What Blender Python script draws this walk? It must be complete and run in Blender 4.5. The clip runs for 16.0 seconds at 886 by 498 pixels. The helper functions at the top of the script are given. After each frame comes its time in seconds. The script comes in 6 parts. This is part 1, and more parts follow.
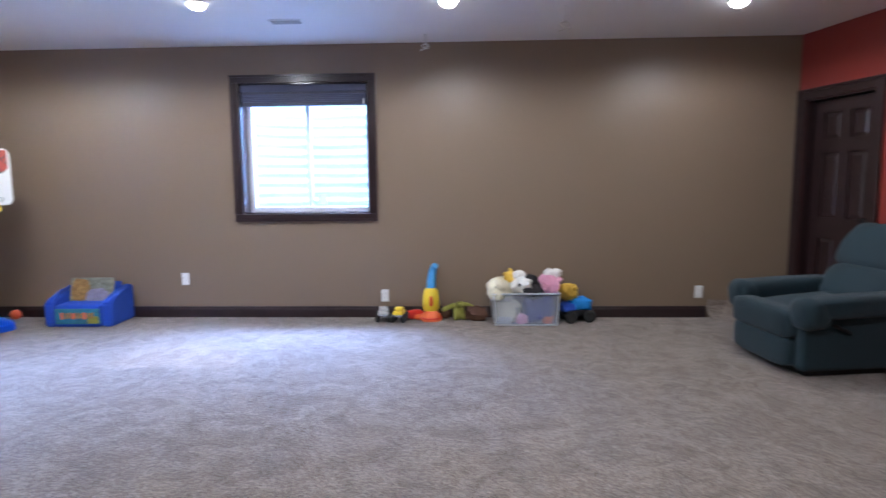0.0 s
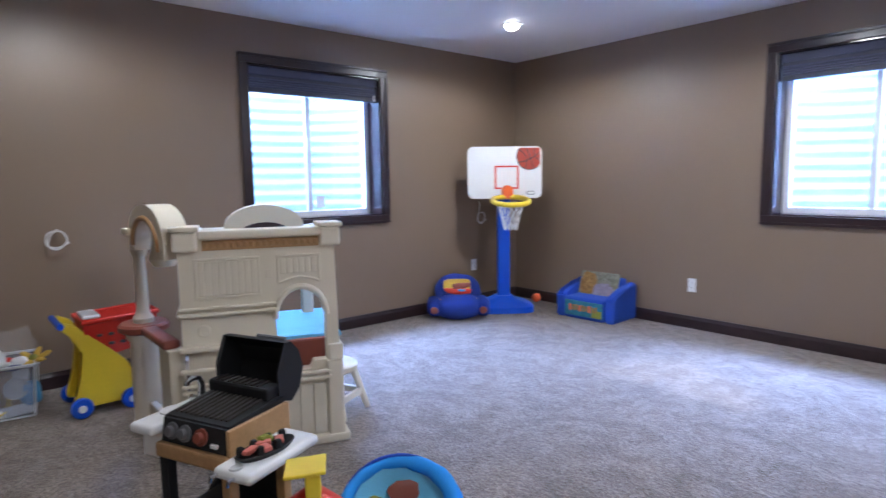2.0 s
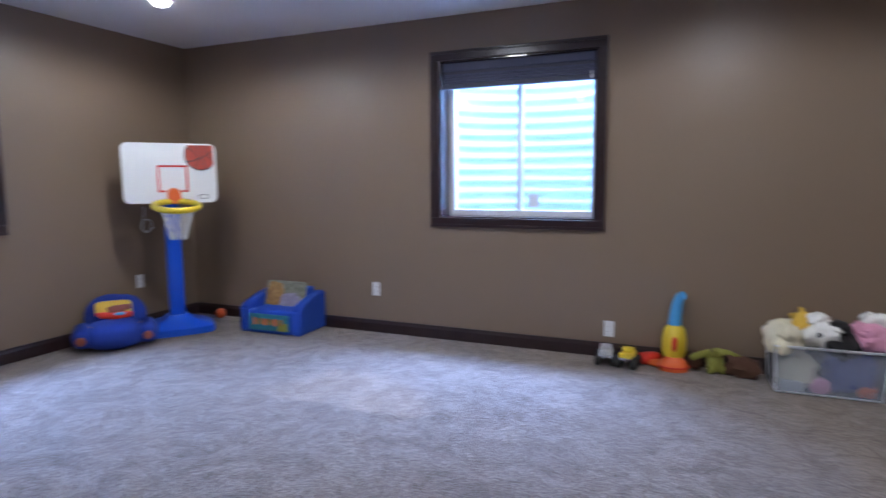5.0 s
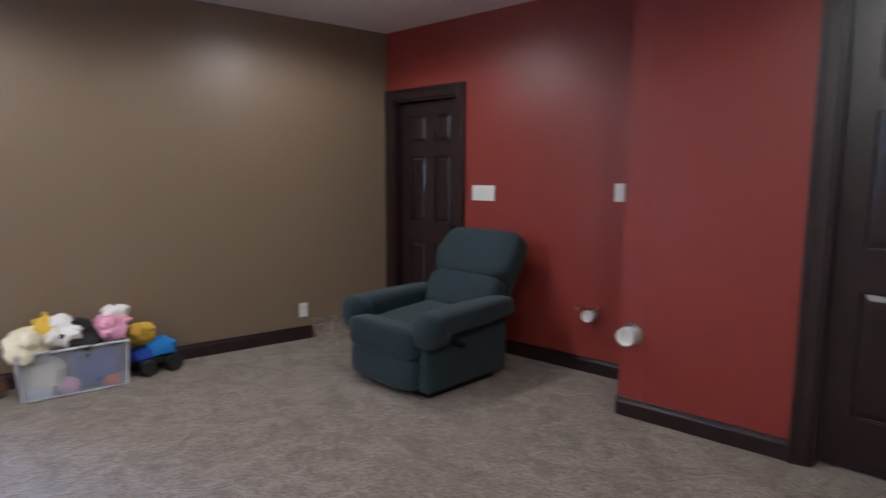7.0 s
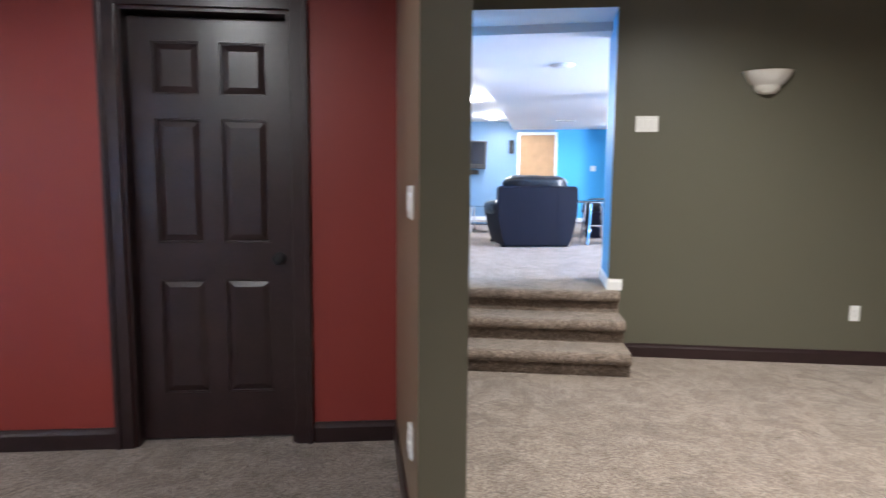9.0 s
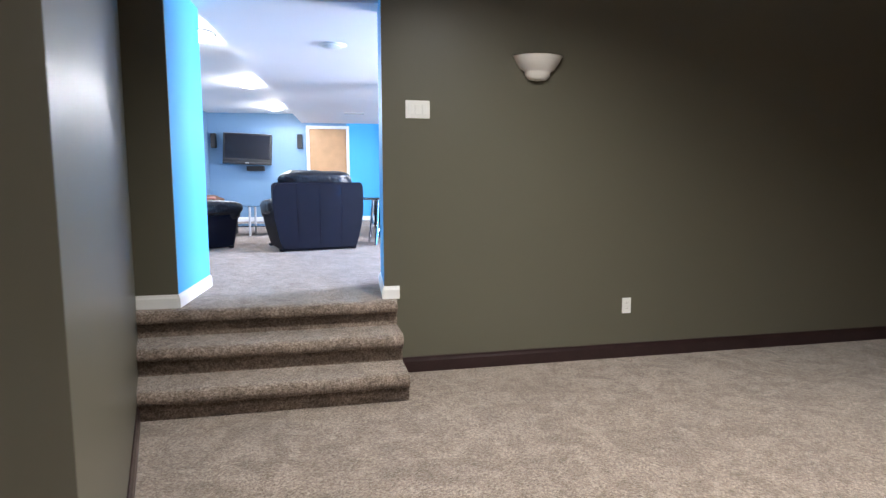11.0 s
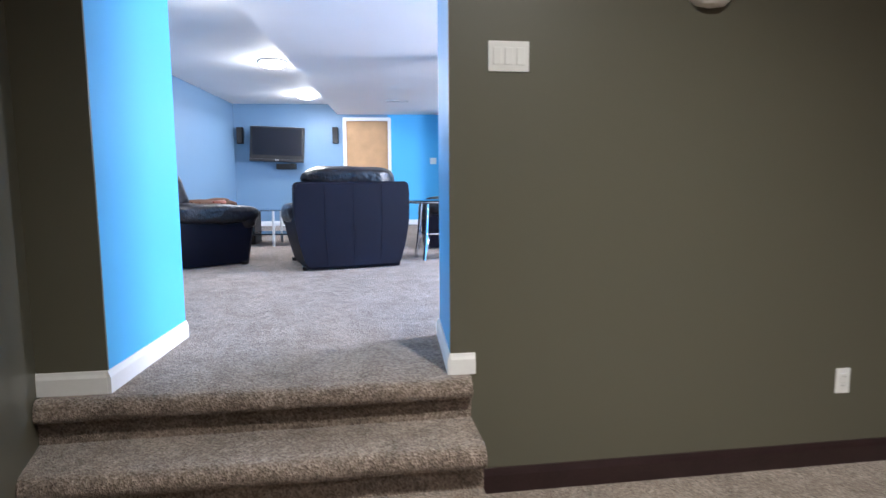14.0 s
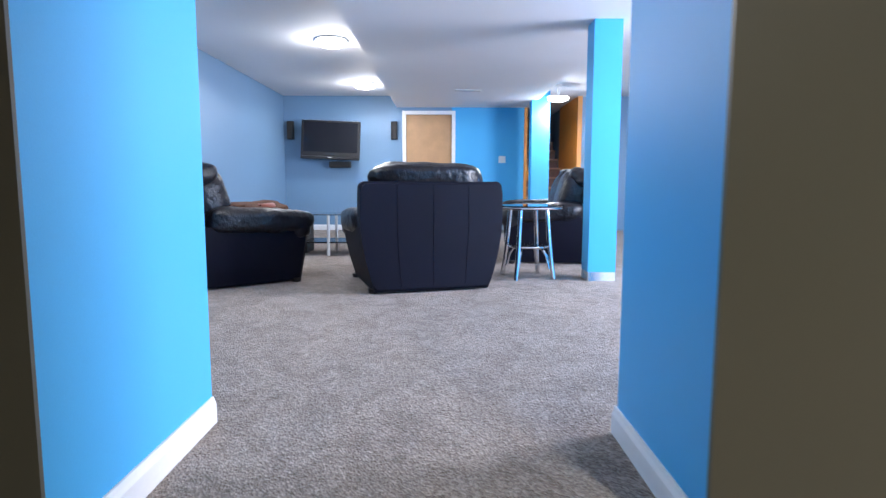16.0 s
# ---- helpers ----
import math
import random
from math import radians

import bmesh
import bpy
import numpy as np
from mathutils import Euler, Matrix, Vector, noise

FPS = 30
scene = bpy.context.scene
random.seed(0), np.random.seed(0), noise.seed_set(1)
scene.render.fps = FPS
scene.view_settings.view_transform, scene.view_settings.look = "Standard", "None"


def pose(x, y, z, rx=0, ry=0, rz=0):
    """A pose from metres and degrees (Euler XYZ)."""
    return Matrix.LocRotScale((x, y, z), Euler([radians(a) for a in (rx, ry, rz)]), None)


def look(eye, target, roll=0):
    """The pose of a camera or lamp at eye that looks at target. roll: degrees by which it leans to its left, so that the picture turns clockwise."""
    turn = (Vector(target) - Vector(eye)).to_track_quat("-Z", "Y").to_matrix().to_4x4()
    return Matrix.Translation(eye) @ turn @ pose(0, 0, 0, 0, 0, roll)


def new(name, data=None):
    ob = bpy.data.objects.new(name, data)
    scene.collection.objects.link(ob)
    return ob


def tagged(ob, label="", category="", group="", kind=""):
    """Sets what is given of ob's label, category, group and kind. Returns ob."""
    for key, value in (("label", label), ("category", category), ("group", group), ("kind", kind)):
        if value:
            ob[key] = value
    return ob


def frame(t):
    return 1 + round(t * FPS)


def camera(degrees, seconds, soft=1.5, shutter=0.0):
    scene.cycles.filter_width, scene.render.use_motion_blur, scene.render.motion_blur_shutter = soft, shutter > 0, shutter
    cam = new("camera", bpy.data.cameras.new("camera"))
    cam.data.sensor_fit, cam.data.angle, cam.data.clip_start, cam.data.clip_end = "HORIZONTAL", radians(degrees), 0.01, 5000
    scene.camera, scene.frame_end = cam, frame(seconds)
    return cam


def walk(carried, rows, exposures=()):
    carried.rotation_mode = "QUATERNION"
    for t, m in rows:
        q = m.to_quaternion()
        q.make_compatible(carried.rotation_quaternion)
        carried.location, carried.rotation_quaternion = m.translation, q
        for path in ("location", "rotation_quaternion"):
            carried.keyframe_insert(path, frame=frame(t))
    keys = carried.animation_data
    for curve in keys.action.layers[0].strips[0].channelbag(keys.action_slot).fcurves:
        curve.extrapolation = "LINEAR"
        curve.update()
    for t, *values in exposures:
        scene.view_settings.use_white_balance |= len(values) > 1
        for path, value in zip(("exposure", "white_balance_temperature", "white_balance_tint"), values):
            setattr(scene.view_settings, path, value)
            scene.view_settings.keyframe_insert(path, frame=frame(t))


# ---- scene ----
cam = camera(73.8, 16.0, soft=1.4, shutter=0.4)
PATH = [
    (0, (0.000, 0.001, 1.280), (-0.086, 1.986, 1.050), -0.55),
    (0.5, (-0.092, 0.217, 1.319), (-0.545, 2.149, 1.073), -0.56),
    (1, (-0.151, 0.405, 1.296), (-0.972, 2.214, 1.059), -0.61),
    (1.5, (-0.261, 0.539, 1.288), (-1.459, 2.123, 1.053), -0.63),
    (2, (-0.317, 0.657, 1.282), (-1.828, 1.946, 1.052), -0.83),
    (2.5, (-0.413, 0.774, 1.285), (-2.042, 1.911, 1.053), -0.82),
    (3, (-0.536, 0.877, 1.308), (-2.171, 2.004, 1.070), -0.71),
    (3.2, (-0.575, 0.905, 1.307), (-2.204, 2.040, 1.068), -0.75),
    (5.3, (-0.179, 1.187, 1.280), (-0.659, 3.114, 1.041), -0.35),
    (5.5, (-0.145, 1.152, 1.298), (-0.401, 3.121, 1.051), -0.32),
    (6, (-0.025, 1.152, 1.337), (0.253, 3.114, 1.068), -0.11),
    (6.5, (0.056, 1.135, 1.339), (0.871, 2.944, 1.082), 0.24),
    (7, (0.175, 1.048, 1.313), (1.379, 2.626, 1.071), 0.25),
    (7.5, (0.233, 0.877, 1.303), (1.773, 2.132, 1.072), 0.65),
    (8, (0.316, 0.696, 1.298), (2.097, 1.580, 1.072), 0.69),
    (8.5, (0.403, 0.469, 1.297), (2.318, 1.005, 1.081), 0.49),
    (9, (0.458, 0.277, 1.300), (2.436, 0.487, 1.085), 0.51),
    (9.5, (0.526, 0.174, 1.279), (2.513, 0.093, 1.064), 0.37),
    (10, (0.686, 0.058, 1.308), (2.650, -0.243, 1.082), 0.09),
    (10.2, (0.784, 0.038, 1.288), (2.738, -0.328, 1.071), 0.08),
    (12.3, (1.732, -0.204, 1.269), (3.670, -0.645, 1.049), -0.20),
    (12.5, (1.838, -0.193, 1.262), (3.777, -0.630, 1.042), -0.11),
    (13, (2.125, -0.203, 1.249), (4.068, -0.620, 1.027), -0.23),
    (13.5, (2.420, -0.228, 1.274), (4.375, -0.587, 1.052), -0.24),
    (14, (2.752, -0.150, 1.280), (4.719, -0.439, 1.058), -0.39),
    (14.5, (3.045, -0.084, 1.290), (5.018, -0.325, 1.069), -0.21),
    (15, (3.365, -0.063, 1.291), (5.343, -0.265, 1.071), -0.08),
    (15.5, (3.649, -0.003, 1.285), (5.630, -0.162, 1.063), -0.10),
    (16, (3.945, 0.108, 1.280), (5.927, -0.038, 1.062), 0.10),
]
EXPOSURES = [(0.0, 0.3, 5500, 10), (1.5, 0.15, 5500, 10), (3.0, -0.1, 5450, 10), (5.5, -0.4, 5500, 10), (6.5, -0.15, 5800, 10), (7.5, 0.25, 5900, 10), (9.0, 0.3, 5900, 10), (12.5, 0.1, 5900, 10), (13.5, 0.02, 5900, 10), (15.0, -0.35, 5900, 10), (16.0, -0.45, 5900, 10)]
walk(cam, [(t, look(eye, target, roll)) for t, eye, target, roll in PATH], EXPOSURES)

# ---- world and light ----
world = bpy.data.worlds.new("world")
scene.world = world
world.use_nodes = True
sky = world.node_tree.nodes.new("ShaderNodeTexSky")
sky.sky_type, sky.sun_disc = "NISHITA", False
sky.sun_elevation, sky.sun_rotation = radians(48), radians(200)
world.node_tree.links.new(sky.outputs[0], world.node_tree.nodes["Background"].inputs[0])
world.node_tree.nodes["Background"].inputs[1].default_value = 0.15

sun_data = bpy.data.lights.new("sun", "SUN")
sun_data.energy, sun_data.angle, sun_data.color = 3.0, radians(0.5), (1.0, 0.95, 0.88)
sun = new("sun", sun_data)
sun.rotation_euler = (radians(42), 0, radians(160))

CAN_WATTS, CAN_TINT = 74.0, (1.0, 0.95, 0.87)
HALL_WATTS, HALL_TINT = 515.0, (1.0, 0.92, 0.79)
FLUSH_WATTS, FLUSH_TINT = 105.0, (1.0, 0.95, 0.91)
WINDOW_WATTS, WINDOW_TINT = 760.0, (0.36, 0.52, 1.0)
SOUTH_WATTS, SOUTH_TINT = 590.0, (0.95, 0.92, 1.0)


def area_light(name, m, watts, tint, shape, sx, sy=None, spread=180):
    data = bpy.data.lights.new(name, "AREA")
    data.energy, data.color, data.shape, data.size = watts, tint, shape, sx
    if sy:
        data.size_y = sy
    data.spread = radians(spread)
    ob = new(name, data)
    ob.matrix_world = m
    return ob


# ---- materials ----
def material(name, base, rough=0.6, metal=0.0, vary=0.12, scale=6.0, fine=60.0, bump=0.1, spec=0.5, second=None, coat=0.0, dist=0.004):
    """Two scales of uneven colour and a fine relief."""
    m = bpy.data.materials.new(name)
    m.use_nodes = True
    n, l = m.node_tree.nodes, m.node_tree.links
    bsdf = n["Principled BSDF"]
    co = n.new("ShaderNodeTexCoord")
    big, small = n.new("ShaderNodeTexNoise"), n.new("ShaderNodeTexNoise")
    big.inputs["Scale"].default_value, small.inputs["Scale"].default_value = scale, fine
    big.inputs["Detail"].default_value, small.inputs["Detail"].default_value = 5, 3
    for tex in (big, small):
        l.new(co.outputs["Object"], tex.inputs["Vector"])
    mixn = n.new("ShaderNodeMath")
    mixn.operation = "MULTIPLY_ADD"
    mixn.inputs[1].default_value = 0.45
    half = n.new("ShaderNodeMath")
    half.operation = "MULTIPLY"
    half.inputs[1].default_value = 0.55
    l.new(big.outputs["Fac"], half.inputs[0])
    l.new(small.outputs["Fac"], mixn.inputs[0])
    l.new(half.outputs[0], mixn.inputs[2])
    ramp = n.new("ShaderNodeValToRGB")
    ramp.color_ramp.elements[0].position, ramp.color_ramp.elements[1].position = 0.3, 0.7
    lo = second or tuple(c * (1 - vary) for c in base)
    hi = tuple(min(1, c * (1 + (0 if second else vary))) for c in base)
    ramp.color_ramp.elements[0].color, ramp.color_ramp.elements[1].color = (*lo, 1), (*hi, 1)
    l.new(mixn.outputs[0], ramp.inputs[0])
    l.new(ramp.outputs[0], bsdf.inputs["Base Color"])
    rr = n.new("ShaderNodeMapRange")
    wob = min(0.06, vary * 0.5)
    rr.inputs["To Min"].default_value, rr.inputs["To Max"].default_value = max(0.02, rough - wob), min(1, rough + wob)
    l.new(big.outputs["Fac"], rr.inputs["Value"])
    l.new(rr.outputs[0], bsdf.inputs["Roughness"])
    bsdf.inputs["Metallic"].default_value = metal
    bsdf.inputs["Specular IOR Level"].default_value = spec
    bsdf.inputs["Coat Weight"].default_value = coat
    if bump:
        b = n.new("ShaderNodeBump")
        b.inputs["Strength"].default_value, b.inputs["Distance"].default_value = bump, dist
        l.new(small.outputs["Fac"], b.inputs["Height"])
        l.new(b.outputs[0], bsdf.inputs["Normal"])
    return m


def glow(name, colour, strength):
    m = bpy.data.materials.new(name)
    m.use_nodes = True
    bsdf = m.node_tree.nodes["Principled BSDF"]
    bsdf.inputs["Base Color"].default_value = (0.8, 0.8, 0.8, 1)
    bsdf.inputs["Emission Color"].default_value = (*colour, 1)
    bsdf.inputs["Emission Strength"].default_value = strength
    return m


def clear(name, tint=(1, 1, 1), rough=0.02, ior=1.45):
    m = bpy.data.materials.new(name)
    m.use_nodes = True
    bsdf = m.node_tree.nodes["Principled BSDF"]
    bsdf.inputs["Base Color"].default_value = (*tint, 1)
    bsdf.inputs["Transmission Weight"].default_value = 1
    bsdf.inputs["Roughness"].default_value = rough
    bsdf.inputs["IOR"].default_value = ior
    return m


def carpet_material(name, light, mid, dark):
    """Cut pile: mottled trodden patches, tufts of three yarn colours, deep fine relief."""
    m = bpy.data.materials.new(name)
    m.use_nodes = True
    n, l = m.node_tree.nodes, m.node_tree.links
    bsdf = n["Principled BSDF"]
    co = n.new("ShaderNodeTexCoord")
    tuft, patch, clump = n.new("ShaderNodeTexVoronoi"), n.new("ShaderNodeTexNoise"), n.new("ShaderNodeTexNoise")
    tuft.inputs["Scale"].default_value = 150
    patch.inputs["Scale"].default_value, patch.inputs["Detail"].default_value = 5.0, 6
    patch.inputs["Roughness"].default_value = 0.6
    patch.inputs["Distortion"].default_value = 1.4
    clump.inputs["Scale"].default_value, clump.inputs["Detail"].default_value = 60, 3
    for tex in (tuft, patch, clump):
        l.new(co.outputs["Object"], tex.inputs["Vector"])
    ramp = n.new("ShaderNodeValToRGB")
    e = ramp.color_ramp.elements
    e[0].position, e[0].color = 0.0, (*dark, 1)
    e[1].position, e[1].color = 1.0, (*light, 1)
    k = e.new(0.45)
    k.color = (*mid, 1)
    sep = n.new("ShaderNodeSeparateColor")
    l.new(tuft.outputs["Color"], sep.inputs[0])
    l.new(sep.outputs[0], ramp.inputs[0])
    mix = n.new("ShaderNodeMix")
    mix.data_type, mix.blend_type = "RGBA", "MULTIPLY"
    mix.inputs["Factor"].default_value = 1.0
    pr = n.new("ShaderNodeValToRGB")
    pr.color_ramp.elements[0].position, pr.color_ramp.elements[0].color = 0.38, (0.73, 0.715, 0.70, 1)
    pr.color_ramp.elements[1].position, pr.color_ramp.elements[1].color = 0.60, (1.1, 1.1, 1.1, 1)
    l.new(patch.outputs["Fac"], pr.inputs[0])
    l.new(ramp.outputs[0], mix.inputs["A"])
    l.new(pr.outputs[0], mix.inputs["B"])
    mix2 = n.new("ShaderNodeMix")
    mix2.data_type, mix2.blend_type = "RGBA", "MULTIPLY"
    mix2.inputs["Factor"].default_value = 1.0
    cr = n.new("ShaderNodeValToRGB")
    cr.color_ramp.elements[0].position, cr.color_ramp.elements[0].color = 0.37, (0.77, 0.75, 0.73, 1)
    cr.color_ramp.elements[1].position, cr.color_ramp.elements[1].color = 0.63, (1.16, 1.16, 1.16, 1)
    l.new(clump.outputs["Fac"], cr.inputs[0])
    l.new(mix.outputs["Result"], mix2.inputs["A"])
    l.new(cr.outputs[0], mix2.inputs["B"])
    l.new(mix2.outputs["Result"], bsdf.inputs["Base Color"])
    bsdf.inputs["Roughness"].default_value = 0.95
    bsdf.inputs["Specular IOR Level"].default_value = 0.1
    bsdf.inputs["Sheen Weight"].default_value = 0.25
    add = n.new("ShaderNodeMath")
    add.operation = "ADD"
    l.new(tuft.outputs["Distance"], add.inputs[0])
    l.new(clump.outputs["Fac"], add.inputs[1])
    b = n.new("ShaderNodeBump")
    b.inputs["Strength"].default_value, b.inputs["Distance"].default_value = 0.7, 0.009
    l.new(add.outputs[0], b.inputs["Height"])
    l.new(b.outputs[0], bsdf.inputs["Normal"])
    return m


BROWN = material("brown_paint", (0.215, 0.155, 0.105), 0.43, vary=0.02, scale=1.5, fine=160, bump=0.05, dist=0.001)
OLIVE = material("olive_paint", (0.103, 0.097, 0.071), 0.42, vary=0.02, scale=1.5, fine=160, bump=0.05, dist=0.001)
RED = material("red_paint", (0.245, 0.034, 0.026), 0.43, vary=0.02, scale=1.5, fine=160, bump=0.05, dist=0.001)
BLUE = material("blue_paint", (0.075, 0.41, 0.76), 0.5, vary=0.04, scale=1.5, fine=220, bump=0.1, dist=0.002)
# Same paint as BLUE; the pale look of grazing light is in its colour.
GLARE_BLUE = material("glare_blue_paint", (0.155, 0.265, 0.40), 0.5, vary=0.04, scale=1.5, fine=220, bump=0.1, dist=0.002)
CEILING = material("ceiling_paint", (0.84, 0.83, 0.82), 0.55, vary=0.03, scale=2, fine=160, bump=0.25, dist=0.003)
WHITE_CEILING = material("white_ceiling_paint", (0.82, 0.82, 0.84), 0.7, vary=0.02, scale=2, fine=120, bump=0.3, dist=0.004)
CARPET = carpet_material("pile_carpet", (0.36, 0.295, 0.252), (0.245, 0.197, 0.163), (0.14, 0.107, 0.086))
DARK_WOOD = material("dark_stained_wood", (0.022, 0.0105, 0.0115), 0.31, spec=0.6, vary=0.4, scale=9, fine=90, bump=0.15, dist=0.001)
REVEAL_WOOD = material("varnished_dark_wood", (0.022, 0.0105, 0.0115), 0.16, vary=0.1, scale=9, fine=90, bump=0.03, dist=0.0005, spec=0.7)
WHITE_TRIM = material("white_trim_paint", (0.78, 0.78, 0.78), 0.4, vary=0.03, bump=0.05)
PLASTIC_WHITE = material("white_plastic", (0.78, 0.78, 0.77), 0.35, vary=0.02, bump=0.02)
SLOT = material("dark_slot", (0.05, 0.05, 0.05), 0.5, vary=0.05, bump=0)
CREAM = material("cream_plastic", (0.77, 0.70, 0.56), 0.5, vary=0.06, scale=4, fine=180, bump=0.08, dist=0.001)
TAN = material("tan_plastic", (0.42, 0.25, 0.11), 0.5, vary=0.15, scale=8, bump=0.08)
TERRACOTTA = material("terracotta_plastic", (0.25, 0.065, 0.04), 0.45, vary=0.1, bump=0.08)
BLACK = material("black_plastic", (0.006, 0.006, 0.0075), 0.6, vary=0.2, bump=0.05)
RUBBER = material("black_rubber", (0.02, 0.02, 0.02), 0.8, vary=0.2, bump=0.1)
GREY_PLASTIC = material("grey_plastic", (0.5, 0.5, 0.5), 0.45, vary=0.05, bump=0.05)
KNOB_GREY = material("dull_grey_plastic", (0.12, 0.12, 0.125), 0.4, vary=0.1, bump=0.05)
BLUE_PLASTIC = material("blue_plastic", (0.012, 0.09, 0.62), 0.38, vary=0.06, bump=0.05)
SKY_PLASTIC = material("sky_blue_plastic", (0.1, 0.36, 0.7), 0.35, vary=0.05, bump=0.05)
YELLOW = material("yellow_plastic", (0.76, 0.56, 0.025), 0.4, vary=0.06, bump=0.05)
RED_PLASTIC = material("red_plastic", (0.62, 0.03, 0.015), 0.4, vary=0.06, bump=0.05)
ORANGE = material("orange_plastic", (0.75, 0.14, 0.03), 0.42, vary=0.06, bump=0.05)
PINK = material("pink_plush", (0.75, 0.36, 0.5), 0.9, vary=0.1, fine=140, bump=0.5)
PALE_PLUSH = material("cream_plush", (0.74, 0.68, 0.5), 0.95, vary=0.1, fine=140, bump=0.6)
WHITE_PLUSH = material("white_plush", (0.8, 0.78, 0.74), 0.95, vary=0.08, fine=140, bump=0.6)
BLACK_PLUSH = material("black_plush", (0.02, 0.018, 0.02), 0.95, vary=0.2, fine=140, bump=0.5)
BROWN_PLUSH = material("brown_plush", (0.1, 0.045, 0.025), 0.95, vary=0.2, fine=140, bump=0.5)
OLIVE_PLUSH = material("olive_plush", (0.28, 0.28, 0.05), 0.95, vary=0.25, fine=140, bump=0.5)
YELLOW_PLUSH = material("yellow_plush", (0.7, 0.45, 0.06), 0.95, vary=0.15, fine=140, bump=0.5)
BLUE_CLOTH = material("blue_cloth", (0.02, 0.07, 0.42), 0.85, vary=0.12, fine=160, bump=0.3)
LIGHT_BLUE_CLOTH = material("light_blue_cloth", (0.18, 0.5, 0.72), 0.8, vary=0.12, fine=160, bump=0.3)
BRIGHT_BLUE_CLOTH = material("bright_blue_cloth", (0.03, 0.26, 0.75), 0.8, vary=0.1, fine=160, bump=0.3)
GREEN_VELOUR = material("dark_green_velour", (0.007, 0.025, 0.036), 0.8, vary=0.25, scale=5, fine=190, bump=0.5)
GREEN_VELOUR.node_tree.nodes["Principled BSDF"].inputs["Sheen Weight"].default_value = 0.12
LEATHER = material("black_leather", (0.006, 0.006, 0.009), 0.36, vary=0.25, scale=7, fine=22, bump=0.8, dist=0.016, spec=0.45)
LEATHER_BACK = material("navy_black_leather", (0.0035, 0.004, 0.011), 0.6, vary=0.2, scale=5, fine=120, bump=0.25, spec=0.16)
CHROME = material("chrome", (0.75, 0.76, 0.78), 0.12, metal=1.0, vary=0.03, bump=0)
PIPE_WHITE = material("white_pipe_plastic", (0.75, 0.75, 0.73), 0.35, vary=0.05, bump=0.02)
BRASS = material("copper_pipe", (0.55, 0.28, 0.14), 0.35, metal=1.0, vary=0.1, bump=0.02)
CORD = material("white_cable", (0.7, 0.69, 0.66), 0.5, vary=0.05, bump=0)
OAK = material("oak_veneer", (0.42, 0.25, 0.12), 0.5, vary=0.18, scale=5, fine=70, bump=0.1)
ORANGE_WOOD = material("varnished_pine", (0.6, 0.24, 0.035), 0.4, vary=0.15, scale=5, fine=70, bump=0.1)
STEEL = material("galvanised_steel", (0.56, 0.69, 0.68), 0.5, metal=0.3, vary=0.1, scale=4, bump=0.1)
# Far stairs: treads are a lighter brown than the risers.
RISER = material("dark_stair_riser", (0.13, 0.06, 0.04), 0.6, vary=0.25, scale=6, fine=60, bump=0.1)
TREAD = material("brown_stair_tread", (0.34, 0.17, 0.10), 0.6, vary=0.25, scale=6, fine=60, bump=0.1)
GRAVEL = material("pale_gravel", (0.4, 0.38, 0.35), 0.9, vary=0.35, scale=30, fine=90, bump=0.9, dist=0.02)
PAPER = material("printed_panel", (0.55, 0.4, 0.2), 0.6, vary=0.4, scale=25, fine=60, bump=0.05, second=(0.2, 0.1, 0.05))
SCREEN = material("dark_screen", (0.008, 0.009, 0.014), 0.16, vary=0.05, bump=0)
SALMON = material("salmon_plastic", (0.6, 0.17, 0.13), 0.55, vary=0.15, bump=0.1)
GRATE = material("worn_brown_grate", (0.022, 0.014, 0.012), 0.5, vary=0.4, scale=20, bump=0.2)
NAVY_CLOTH = material("navy_cloth", (0.012, 0.035, 0.24), 0.85, vary=0.15, fine=160, bump=0.3)
TEAL_PRINT = material("teal_print", (0.05, 0.25, 0.32), 0.7, vary=0.4, scale=22, fine=60, bump=0.05, second=(0.02, 0.09, 0.14))
JUNGLE_PRINT = material("jungle_print", (0.33, 0.32, 0.25), 0.75, vary=0.4, scale=26, fine=70, bump=0.05, second=(0.08, 0.085, 0.05))
TAWNY_PRINT = material("tawny_print", (0.46, 0.27, 0.08), 0.75, vary=0.4, scale=24, fine=70, bump=0.05, second=(0.16, 0.07, 0.02))
LILAC_PRINT = material("grey_lilac_print", (0.25, 0.22, 0.29), 0.75, vary=0.3, scale=20, fine=70, bump=0.05)
BALL_PRINT = material("printed_ball_red", (0.42, 0.07, 0.045), 0.5, vary=0.1, bump=0.02)
FOAM = material("soft_ball_foam", (0.62, 0.1, 0.03), 0.7, vary=0.1, bump=0.2)
SHADE_PALE = material("slate_shade_fabric", (0.07, 0.075, 0.125), 0.75, vary=0.1, bump=0.1)
SHADE = material("dark_window_shade", (0.05, 0.05, 0.075), 0.6, vary=0.1, bump=0.1)
GLASS = clear("window_glass")
TABLE_GLASS = clear("table_glass", (0.86, 0.95, 0.95))
TUB = clear("clear_tub_plastic", (0.68, 0.71, 0.80), 0.16, 1.12)
TUB.node_tree.nodes["Principled BSDF"].inputs["Transmission Weight"].default_value = 0.8
BAG_FILM = clear("thin_bag_film", (0.9, 0.9, 0.92), 0.08, 1.4)
BAG_FILM.node_tree.nodes["Principled BSDF"].inputs["Transmission Weight"].default_value = 0.0
BAG_FILM.node_tree.nodes["Principled BSDF"].inputs["Alpha"].default_value = 0.10
TUB_RIM = clear("frosted_tub_plastic", (0.86, 0.88, 0.92), 0.3, 1.3)
TUB_RIM.node_tree.nodes["Principled BSDF"].inputs["Transmission Weight"].default_value = 0.5
